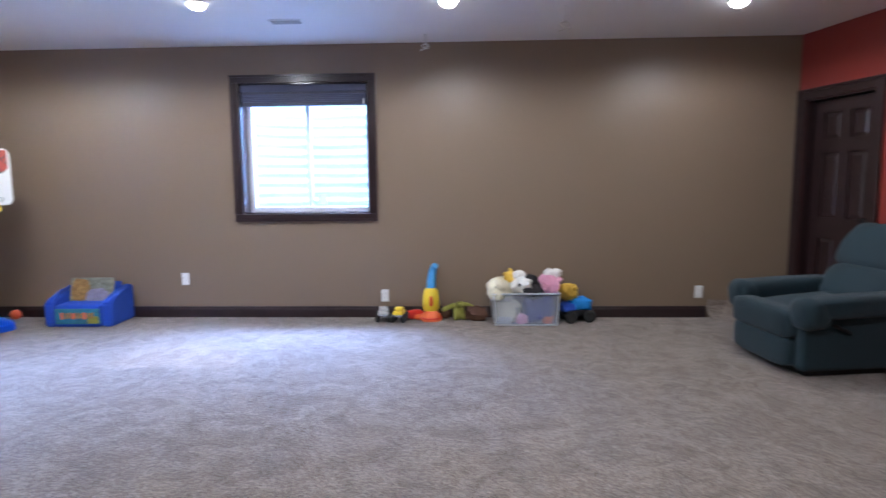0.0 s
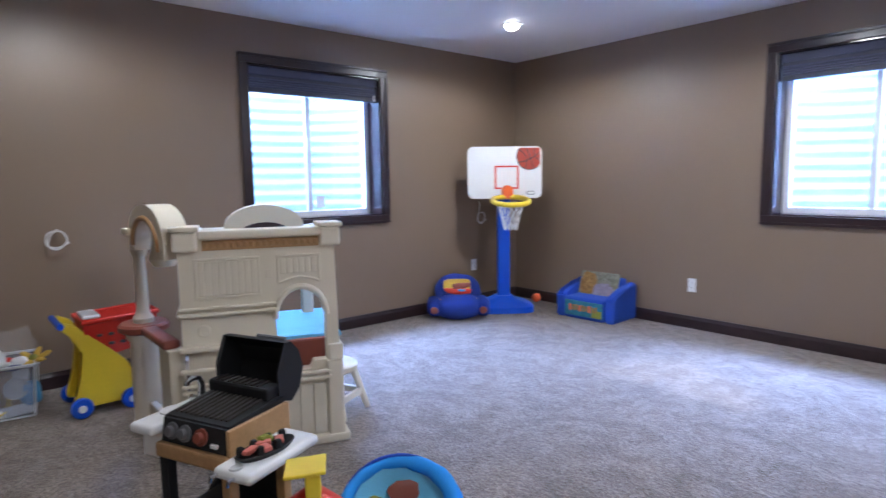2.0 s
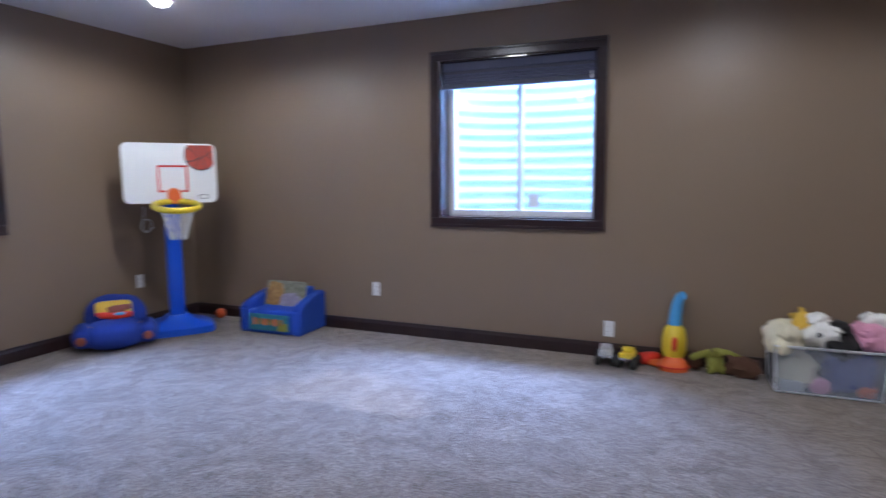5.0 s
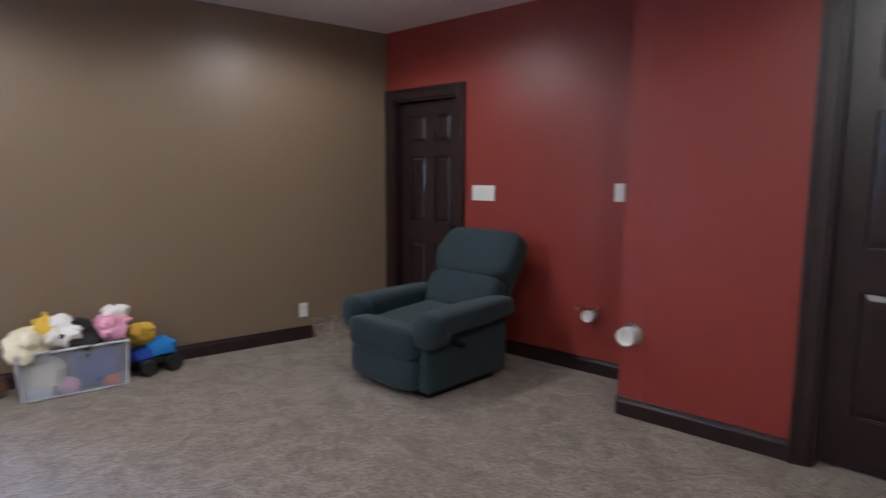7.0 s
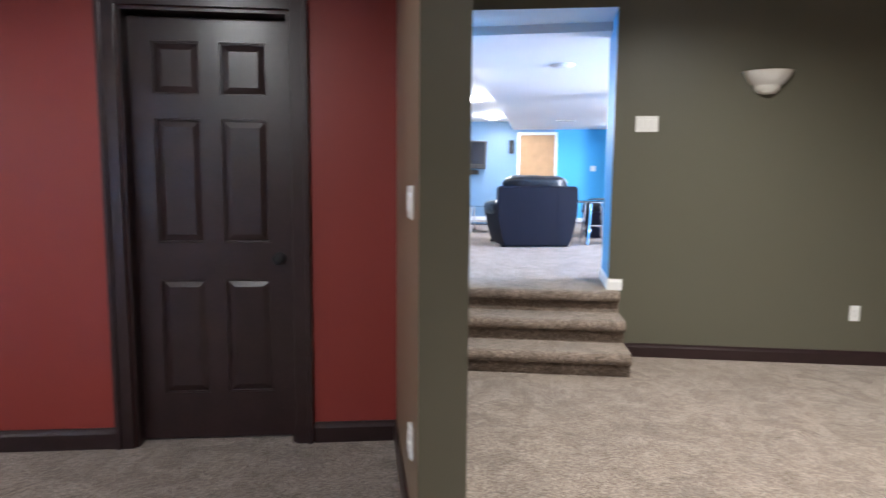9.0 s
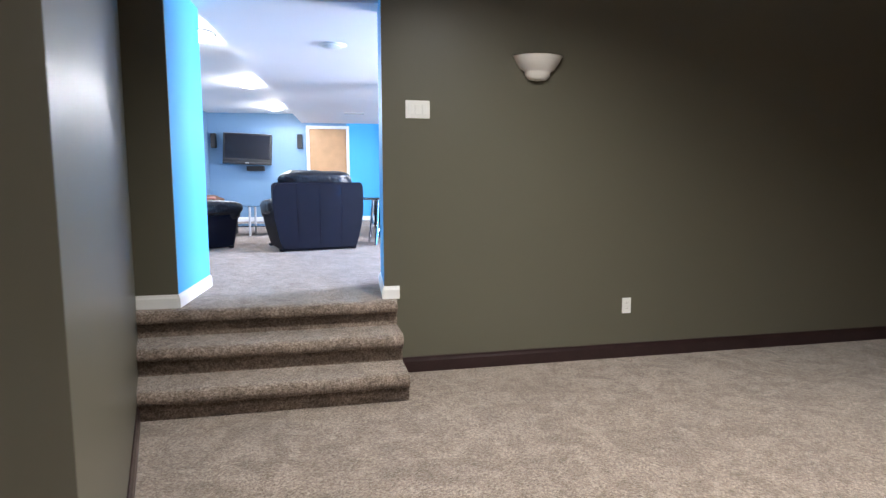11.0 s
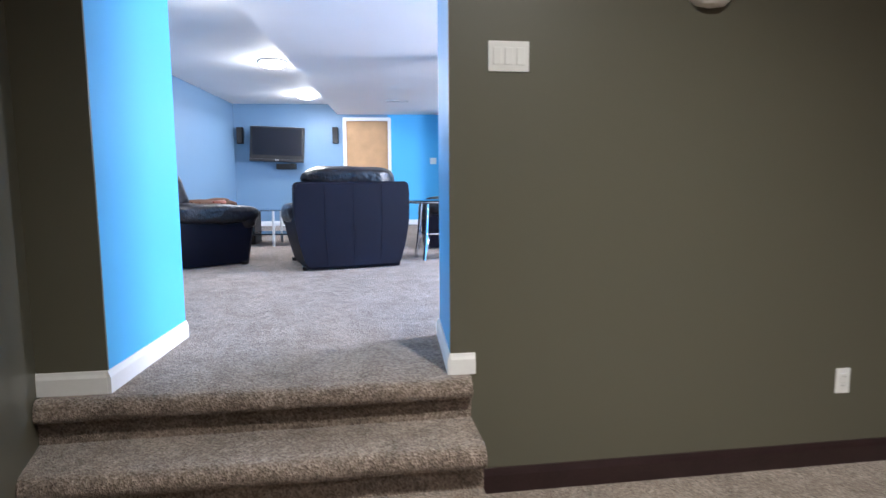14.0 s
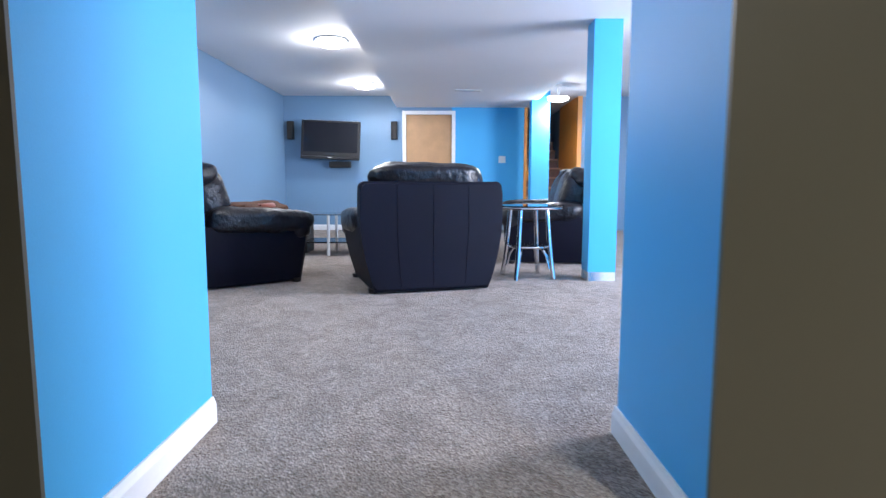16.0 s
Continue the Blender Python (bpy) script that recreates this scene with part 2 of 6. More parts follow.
LAMP_GLOW = glow("lit_lamp", (1.0, 0.93, 0.84), 30.0)
FLUSH_GLOW = glow("lit_flush_glass", (1.0, 0.95, 0.88), 22.0)
SCONCE_GLASS = material("frosted_sconce_glass", (0.78, 0.76, 0.72), 0.35, vary=0.03, bump=0.02)


# ---- mesh helpers ----
def link(name, bm, mat, smooth=False):
    mesh = bpy.data.meshes.new(name)
    bmesh.ops.recalc_face_normals(bm, faces=bm.faces)
    bm.to_mesh(mesh)
    bm.free()
    for one in mat if isinstance(mat, (list, tuple)) else (mat,):
        mesh.materials.append(one)
    if smooth:
        for p in mesh.polygons:
            p.use_smooth = True
        mesh.set_sharp_from_angle(angle=radians(38))
    return new(name, mesh)


def part(name, bm, mat, parent, label="", smooth=True):
    ob = link(name, bm, mat, smooth)
    ob.parent = parent
    return tagged(ob, label)


def thing(name, m, label, category, group=""):
    ob = new(name)
    ob.empty_display_size = 0.1
    ob.matrix_world = m
    return tagged(ob, label, category, group)


def structure(name, bm, mat, label="", category="", smooth=False):
    return tagged(link(name, bm, mat, smooth), label, category or name.split("_")[0], kind="structure")


def B():
    return bmesh.new()


def box(bm, x0, x1, y0, y1, z0, z1, bevel=0.0, m=None, seg=2):
    made = bmesh.ops.create_cube(bm, size=1.0)["verts"]
    bmesh.ops.transform(bm, verts=made, matrix=Matrix.Translation(((x0 + x1) / 2, (y0 + y1) / 2, (z0 + z1) / 2)) @ Matrix.Diagonal((abs(x1 - x0), abs(y1 - y0), abs(z1 - z0), 1)))
    if bevel:
        edges = list({e for v in made for e in v.link_edges})
        out = bmesh.ops.bevel(bm, geom=edges, offset=bevel, segments=seg, profile=0.6, affect="EDGES")
        made = list({v for f in out["faces"] for v in f.verts} | {v for v in made if v.is_valid})
    if m is not None:
        bmesh.ops.transform(bm, verts=made, matrix=m)
    return made


def prism(bm, pts, z0, z1, side_mats=None, m=None):
    """An upright prism on a plan outline."""
    lo = [bm.verts.new((x, y, z0)) for x, y in pts]
    hi = [bm.verts.new((x, y, z1)) for x, y in pts]
    n = len(pts)
    for i in range(n):
        f = bm.faces.new((lo[i], lo[(i + 1) % n], hi[(i + 1) % n], hi[i]))
        if side_mats:
            f.material_index = side_mats[i]
    bm.faces.new(hi)
    bm.faces.new(lo[::-1])
    if m is not None:
        bmesh.ops.transform(bm, verts=lo + hi, matrix=m)


def tube(bm, pts, r, n=8, closed=False):
    """A round bar along points; r may be a list."""
    pts = [Vector(p) for p in pts]
    rings = []
    side = None
    for i, p in enumerate(pts):
        a = pts[i - 1] if i or closed else p
        b = pts[(i + 1) % len(pts)] if i < len(pts) - 1 or closed else p
        t = (b - a).normalized()
        if side is None:
            side = t.orthogonal().normalized()
        side = (side - t * side.dot(t)).normalized()
        up = t.cross(side)
        rad = r[i] if isinstance(r, (list, tuple)) else r
        rings.append([bm.verts.new(p + rad * (math.cos(k * math.tau / n) * side + math.sin(k * math.tau / n) * up)) for k in range(n)])
    for i in range(len(rings) if closed else len(rings) - 1):
        a, b = rings[i], rings[(i + 1) % len(rings)]
        for k in range(n):
            bm.faces.new((a[k], a[(k + 1) % n], b[(k + 1) % n], b[k]))
    if not closed:
        bm.faces.new(rings[0][::-1])
        bm.faces.new(rings[-1])


def lathe(bm, profile, n=24, m=None):
    """A turned shape from (radius, height) pairs, about z."""
    rings = []
    for r, z in profile:
        if r < 1e-4:
            rings.append([bm.verts.new((0, 0, z))])
        else:
            rings.append([bm.verts.new((r * math.cos(k * math.tau / n), r * math.sin(k * math.tau / n), z)) for k in range(n)])
    for a, b in zip(rings, rings[1:]):
        for k in range(n):
            q = [a[k % len(a)], a[(k + 1) % len(a)], b[(k + 1) % len(b)], b[k % len(b)]]
            q = list(dict.fromkeys(q))
            if len(q) > 2:
                bm.faces.new(q)
    for ring, flip in ((rings[0], True), (rings[-1], False)):
        if len(ring) > 2:
            bm.faces.new(ring[::-1] if flip else ring)
    if m is not None:
        bmesh.ops.transform(bm, verts=[v for ring in rings for v in ring], matrix=m)


def cushion(bm, sx, sy, sz, m=None, e=0.45, n=20, rough=0.0, seed=0):
    """A padded block: a superellipsoid of the given full sizes; e 1 is a ball, 0.2 almost a box."""
    def p(w, k):
        return math.copysign(abs(w) ** k, w)
    verts = []
    rows = n // 2 + 1
    for i in range(rows):
        a = -math.pi / 2 + math.pi * i / (rows - 1)
        ring = []
        for j in range(n if 0 < i < rows - 1 else 1):
            b = math.tau * j / n
            v = Vector((sx / 2 * p(math.cos(a), e) * p(math.cos(b), e), sy / 2 * p(math.cos(a), e) * p(math.sin(b), e), sz / 2 * p(math.sin(a), e)))
            if rough:
                v *= 1 + rough * noise.noise(v * (5 / max(sx, sy, sz)) + Vector((seed * 3.1, seed, 0)))
            ring.append(bm.verts.new(v))
        verts.append(ring)
    for a, b in zip(verts, verts[1:]):
        for k in range(n):
            q = list(dict.fromkeys([a[k % len(a)], a[(k + 1) % len(a)], b[(k + 1) % len(b)], b[k % len(b)]]))
            if len(q) > 2:
                bm.faces.new(q)
    if m is not None:
        bmesh.ops.transform(bm, verts=[v for ring in verts for v in ring], matrix=m)


def one(kind, *args, **kw):
    bm = B()
    kind(bm, *args, **kw)
    return bm


def plate(bm, pts, y0, y1):
    """A flat piece cut to an outline of (x, z), between two depths y."""
    lo = [bm.verts.new((x, y0, z)) for x, z in pts]
    hi = [bm.verts.new((x, y1, z)) for x, z in pts]
    n = len(pts)
    for i in range(n):
        bm.faces.new((lo[i], lo[(i + 1) % n], hi[(i + 1) % n], hi[i]))
    bm.faces.new(hi)
    bm.faces.new(lo[::-1])


def wall_line(bm, a, b, thick, z0, z1, holes=(), mats=None):
    """A straight wall from plan point a to b, its face on that line and its body to the right of the way; holes (s0, s1, z0, z1) go through it."""
    a, b = Vector(a), Vector(b)
    d = (b - a).normalized()
    length = (b - a).length
    m = Matrix(((d.x, d.y, 0, a.x), (d.y, -d.x, 0, a.y), (0, 0, 1, 0), (0, 0, 0, 1)))
    cuts = sorted({0.0, length, *(h[0] for h in holes), *(h[1] for h in holes)})
    for s0, s1 in zip(cuts, cuts[1:]):
        inside = [h for h in holes if h[0] < (s0 + s1) / 2 < h[1]]
        spans = [(z0, z1)]
        for h in inside:
            spans = [q for lo, hi in spans for q in ((lo, max(lo, h[2])), (min(hi, h[3]), hi)) if q[1] - q[0] > 1e-4]
        for lo, hi in spans:
            box(bm, s0, s1, 0, thick, lo, hi, m=m)
    bmesh.ops.remove_doubles(bm, verts=bm.verts, dist=1e-5)
    return m


def along(a, b):
    """A frame at a, its x along the way to b, its y to the left, z up."""
    d = math.degrees(math.atan2(b[1] - a[1], b[0] - a[0]))
    return pose(a[0], a[1], 0, 0, 0, d)

# ---- plan ----
NORTH, WEST, SOUTH, EAST = 5.463, -4.717, -6.0, 5.031
LOW, HIGH, UPPER = 2.515, 3.15, 0.515
CORNER = (2.93, 5.463)
BACK_END = (3.432, 2.985)
RED_N, RED_S = (2.888, 2.984), (3.328, 0.813)
STUB_NW, STUB_SW, STUB_SE = (2.24, 0.541), (2.353, 0.392), (5.031, 1.017)
UP = pose(5.031, 0, 0, 0, 0, -4.2)


def up_box(bm, p0, p1, q0, q1, z0, z1, bevel=0.0):
    box(bm, p0, p1, q0, q1, z0, z1, bevel, m=UP)


# ---- lower floor and ceilings ----
structure("floor", one(box, WEST - 0.3, EAST + 0.1, SOUTH - 0.2, NORTH + 0.3, -0.2, 0.0), CARPET, "mottled beige-brown cut-pile carpet floor")
structure("ceiling", one(box, WEST - 0.3, 3.9, 0.44, NORTH + 0.3, LOW, LOW + 0.2), CEILING, "flat painted playroom ceiling")
structure("ceiling_hall", one(box, WEST - 0.3, EAST + 0.6, SOUTH - 0.2, 1.4, HIGH, HIGH + 0.2), CEILING, "flat painted hall ceiling", "ceiling")
structure("wall_drop", one(box, WEST, 2.26, 0.40, 0.44, LOW - 0.001, HIGH), BROWN, "brown painted drop above the hall edge", "wall")

# ---- playroom walls ----
WIN_W, CASE = 1.20, 0.07
bm = B()
wall_line(bm, CORNER, (WEST, NORTH), 0.30, 0, LOW, [(CORNER[0] + 0.909, CORNER[0] + 2.109, 0.984, 2.184)])
structure("wall_north", bm, BROWN, "satin brown painted wall with a window")
bm = B()
wall_line(bm, (WEST, NORTH), (WEST, SOUTH), 0.30, 0, HIGH, [(NORTH - 3.698, NORTH - 2.505, 0.984, 2.184)])
structure("wall_west", bm, BROWN, "satin brown painted wall with a window")
structure("wall_south", one(box, WEST, EAST, SOUTH - 0.15, SOUTH, 0, HIGH), BROWN, "plain brown painted wall")

back_len = (Vector(BACK_END) - Vector(CORNER)).length
bm = B()
wall_line(bm, BACK_END, CORNER, 0.12, 0, LOW, [(back_len - 0.79, back_len - 0.09, 0, 1.95)])
structure("wall_red_back", bm, RED, "satin dark red painted wall", "wall")
red_len = (Vector(RED_N) - Vector(RED_S)).length
D1A, D1B = red_len - 1.712, red_len - 0.934
bm = B()
wall_line(bm, RED_S, RED_N, 0.12, 0, LOW, [(D1A, D1B, 0, 2.105)])
structure("wall_red_front", bm, RED, "satin dark red painted wall beside the dark door", "wall")
structure("wall_red_return", one(prism, [RED_N, (2.91, 2.865), (3.47, 2.98), BACK_END], 0, LOW), RED, "short dark red painted return wall", "wall")

bm = B()
prism(bm, [STUB_NW, STUB_SW, STUB_SE, (5.031, 1.34), (3.42, 0.93), RED_S], 0, HIGH, [1, 1, 1, 1, 0, 0])
structure("wall_stub", bm, [BROWN, OLIVE], "wall stub, brown on one face and olive grey on the other", "wall")

# ---- stair wall ----
OPEN_R, OPEN_L, OPEN_TOP = -0.512, 0.772, 2.605
bm = B()
box(bm, EAST, EAST + 0.012, SOUTH, OPEN_R, 0, HIGH)
box(bm, EAST, EAST + 0.012, OPEN_L, 1.02, 0, HIGH)
box(bm, EAST, EAST + 0.012, OPEN_R, OPEN_L, OPEN_TOP, HIGH)
structure("wall_east", bm, OLIVE, "satin olive green painted wall with an open stairway")
bm = B()
prism(bm, [(EAST + 0.012, OPEN_R), (EAST + 0.012, SOUTH), (EAST + 0.62, SOUTH), (EAST + 0.62, OPEN_R - 0.045)], 0, HIGH)
structure("wall_jamb_south", bm, BLUE, "blue painted opening reveal", "wall")
bm = B()
prism(bm, [(EAST + 0.012, OPEN_L), (EAST + 0.80, OPEN_L - 0.058), (EAST + 0.81, OPEN_L + 0.1), (EAST + 0.83, 2.75), (EAST + 0.012, 2.75)], 0, HIGH)
structure("wall_jamb_north", bm, BLUE, "bright blue painted wall beside the stair top", "wall")
structure("wall_header", one(box, EAST + 0.012, EAST + 0.60, OPEN_R - 0.03, OPEN_L, OPEN_TOP, HIGH), WHITE_CEILING, "white painted head of the opening", "wall")

# ---- carpeted steps ----
def step_profile(x0, x1, z0, z1):
    """Riser with a rounded carpet nose."""
    pts = [(x0 + 0.022, z0), (x0 + 0.022, z1 - 0.085)]
    for k in range(9):
        a = math.radians(225 - 135 * k / 8)
        pts.append((x0 + 0.013 + 0.045 * math.cos(a), z1 - 0.045 + 0.045 * math.sin(a)))
    pts += [(x1, z1), (x1, z0)]
    return pts


stairs = new("stairs")
tagged(stairs, "three carpeted steps with rounded noses", "stairs", kind="structure")
RISERS = (4.485, 4.735, 4.975)
for k in range(3):
    bm = B()
    x0, x1 = RISERS[k], (RISERS + (5.55,))[k + 1] + (0.05 if k < 2 else 0)
    left = lambda x: 0.392 + (x - 2.353) * 0.2334 - 0.002
    prof = step_profile(x0, x1, 0, UPPER * (k + 1) / 3)
    last = k == 2
    rings = []
    for s in range(13):
        ring = []
        for x, z in prof:
            lo = -0.59 + 0.006 * noise.noise(Vector((x * 9, z * 9, k)))
            hi = left(x)
            if last and x > EAST:
                lo, hi = OPEN_R - 0.06, OPEN_L
            y = lo + (hi - lo) * s / 12
            wob = 0.004 * noise.noise(Vector((y * 7, z * 6, k * 4)))
            ring.append(bm.verts.new((x + wob, y, z + (wob if z > 0.05 else 0))))
        rings.append(ring)
    n = len(prof)
    for a, b in zip(rings, rings[1:]):
        for i in range(n):
            bm.faces.new((a[i], a[(i + 1) % n], b[(i + 1) % n], b[i]))
    bm.faces.new(rings[0])
    bm.faces.new(rings[-1][::-1])
    part("step", bm, CARPET, stairs)

# ---- upper room shell ----
structure("floor_upper", one(up_box, 0.45, 11.5, -4.6, 2.75, UPPER - 0.2, UPPER - 0.001), CARPET, "mottled beige cut-pile carpet floor", "floor")
TVP = 8.80
structure("wall_upper_north", one(up_box, 0.78, TVP, 2.65, 2.8, UPPER, 2.75), GLARE_BLUE, "blue painted wall with grazing glare in its colour", "wall")
bm = B()
up_box(bm, TVP, TVP + 0.12, 0.70 - 0.06, 2.8, UPPER, 2.75)
up_box(bm, TVP, TVP + 0.12, -0.116, 0.64, 2.42, 2.75)
structure("wall_television", bm, GLARE_BLUE, "grey-blue painted wall with grazing glare in its colour", "wall")
structure("wall_upper_blue", one(up_box, TVP, TVP + 0.12, -1.33, -0.116, UPPER, 2.75), BLUE, "blue painted wall beside the oak door", "wall")
structure("wall_upper_far", one(up_box, TVP, TVP + 0.118, -4.6, -2.262, UPPER, 2.75), GLARE_BLUE, "blue painted wall with grazing glare in its colour", "wall")
SW0, SW1, SZ0, SZ1 = 1.3, 3.5, 1.30, 2.45
bm = B()
up_box(bm, 0.4, SW0, -4.6, -4.5, UPPER, 2.75)
up_box(bm, SW1, TVP, -4.6, -4.5, UPPER, 2.75)
up_box(bm, SW0, SW1, -4.6, -4.5, UPPER, SZ0)
up_box(bm, SW0, SW1, -4.6, -4.5, SZ1, 2.75)
structure("wall_upper_south", bm, BLUE, "blue painted wall with a daylit window", "wall")
south_window = new("window_3")
tagged(south_window, "white-framed window letting daylight into the room", "window", kind="structure")
for p0, p1, z0, z1 in ((SW0, SW1, SZ0, SZ0 + 0.05), (SW0, SW1, SZ1 - 0.05, SZ1), (SW0, SW0 + 0.05, SZ0 + 0.05, SZ1 - 0.05), (SW1 - 0.05, SW1, SZ0 + 0.05, SZ1 - 0.05)):
    part("window_frame", one(up_box, p0, p1, -4.57, -4.53, z0, z1), WHITE_TRIM, south_window, smooth=False)
mid_p, mid_z = (SW0 + SW1) / 2, (SZ0 + SZ1) / 2
area_light("sky_light", look(UP @ Vector((mid_p, -4.515, mid_z)), UP @ Vector((mid_p, 0, mid_z))), SOUTH_WATTS, SOUTH_TINT, "RECTANGLE", SW1 - SW0 - 0.12, SZ1 - SZ0 - 0.12)
structure("ceiling_upper", one(up_box, 0.45, 12.0, -4.6, 2.8, 2.72, 2.92), WHITE_CEILING, "white painted ceiling", "ceiling")
structure("soffit", one(up_box, 0.44, TVP - 0.002, -1.40, 0.79, 2.535, 2.721), WHITE_CEILING, "white dropped soffit", "ceiling")
structure("post_1", one(up_box, 3.56, 3.78, -1.345, -1.127, UPPER, 2.536), BLUE, "blue boxed post under the soffit", "post")
structure("post_2", one(up_box, 7.9, 8.15, -1.57, -1.30, UPPER, 2.721), BLUE, "blue boxed post by the far stairs", "post")
# far stairwell
far = new("far_stairs")
tagged(far, "brown wooden stairs behind the room", "stairs", kind="structure")
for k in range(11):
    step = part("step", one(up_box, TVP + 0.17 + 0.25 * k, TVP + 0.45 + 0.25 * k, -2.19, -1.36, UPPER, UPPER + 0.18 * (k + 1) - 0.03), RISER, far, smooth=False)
    part("tread", one(up_box, TVP + 0.135 + 0.25 * k, TVP + 0.45 + 0.25 * k, -2.19, -1.36, UPPER + 0.18 * (k + 1) - 0.03, UPPER + 0.18 * (k + 1), 0.008), TREAD, step, "brown tread with a projecting nose", smooth=False)
structure("wall_stairwell", one(up_box, TVP + 0.13, 10.35, -2.24, -2.192, 1.25, 3.6), ORANGE_WOOD, "varnished pine panelled stairwell side", "wall")
structure("wall_stairwell_south", one(up_box, TVP + 0.12, 12.0, -2.9, -2.241, UPPER, 3.6), GLARE_BLUE, "painted stairwell side", "wall")
structure("wall_stairwell_left", one(up_box, TVP + 0.12, 12.0, -1.36, -1.33, UPPER, 3.6), GLARE_BLUE, "painted stairwell side", "wall")
structure("wall_stairwell_end", one(up_box, 11.9, 12.0, -3.02, -1.3, UPPER, 3.6), OAK, "plain stairwell end", "wall")
bm = B()
tube(bm, [UP @ Vector((TVP + 0.0 + 0.25 * k, -1.39, UPPER + 0.85 + 0.18 * k)) for k in range(8)], 0.03, 8)
structure("handrail", bm, ORANGE_WOOD, "varnished pine handrail", "handrail", True)
bm = B()
up_box(bm, TVP - 0.012, TVP + 0.125, -2.26, -2.188, UPPER, 2.72)
up_box(bm, TVP - 0.012, TVP + 0.13, -1.36, -1.31, UPPER, 2.72)
structure("trim_stairwell", bm, ORANGE_WOOD, "varnished pine opening trim", "trim")


# ---- baseboards ----
def baseboard(name, a, b, mat, high=0.105, z=0.0, label="dark stained wood baseboard"):
    m = along(a, b)
    length = math.hypot(b[0] - a[0], b[1] - a[1])
    bm = B()
    prof = [(0, 0), (0.014, 0), (0.014, high * 0.72), (0.009, high * 0.86), (0.006, high), (0, high)]
    lo = [bm.verts.new(m @ Vector((0, d, z + h))) for d, h in prof]
    hi = [bm.verts.new(m @ Vector((length, d, z + h))) for d, h in prof]
    n = len(prof)
    for i in range(n):
        bm.faces.new((lo[i], lo[(i + 1) % n], hi[(i + 1) % n], hi[i]))
    bm.faces.new(hi)
    bm.faces.new(lo[::-1])
    return structure(name, bm, mat, label, "baseboard")


def on_line(a, b, s):
    d = Vector(b) - Vector(a)
    p = Vector(a) + d * (s / d.length)
    return (p.x, p.y)


baseboard("baseboard_north", (2.19, NORTH), (WEST, NORTH), DARK_WOOD)
baseboard("baseboard_west", (WEST, NORTH), (WEST, SOUTH), DARK_WOOD)
baseboard("baseboard_back", BACK_END, on_line(BACK_END, CORNER, back_len - 0.88), DARK_WOOD)
baseboard("baseboard_red_south", RED_S, on_line(RED_S, RED_N, D1A - 0.09), DARK_WOOD)
baseboard("baseboard_red_north", on_line(RED_S, RED_N, D1B + 0.09), RED_N, DARK_WOOD)
baseboard("baseboard_return", RED_N, BACK_END, DARK_WOOD)
baseboard("baseboard_stub", STUB_NW, RED_S, DARK_WOOD)
baseboard("baseboard_stub_south", (4.45, 0.881), STUB_SW, DARK_WOOD)
baseboard("baseboard_east", (EAST, SOUTH), (EAST, -0.60), DARK_WOOD)
W = "white painted baseboard"
baseboard("baseboard_top_left", (EAST, OPEN_L), (EAST, 1.017), WHITE_TRIM, 0.085, UPPER, W)
baseboard("baseboard_top_right", (EAST, -0.613), (EAST, OPEN_R), WHITE_TRIM, 0.085, UPPER, W)
baseboard("baseboard_jamb_left", (EAST + 0.80, OPEN_L - 0.058), (EAST - 0.012, OPEN_L), WHITE_TRIM, 0.085, UPPER, W)
baseboard("baseboard_jamb_right", (EAST - 0.012, OPEN_R), (EAST + 0.63, OPEN_R - 0.045), WHITE_TRIM, 0.085, UPPER, W)


def up2(p, q):
    v = UP @ Vector((p, q, 0))
    return (v.x, v.y)


baseboard("baseboard_upper_north", up2(TVP, 2.65), up2(0.8, 2.65), WHITE_TRIM, 0.09, UPPER, W)
baseboard("baseboard_television", up2(TVP, 0.70), up2(TVP, 2.65), WHITE_TRIM, 0.09, UPPER, W)
baseboard("baseboard_upper_blue", up2(TVP, -1.31), up2(TVP, -0.18), WHITE_TRIM, 0.09, UPPER, W)
for a, b in (((3.56, -1.127), (3.56, -1.345)), ((3.78, -1.127), (3.56, -1.127)), ((3.56, -1.345), (3.78, -1.345))):
    baseboard("baseboard_post", up2(*a), up2(*b), WHITE_TRIM, 0.07, UPPER, W)


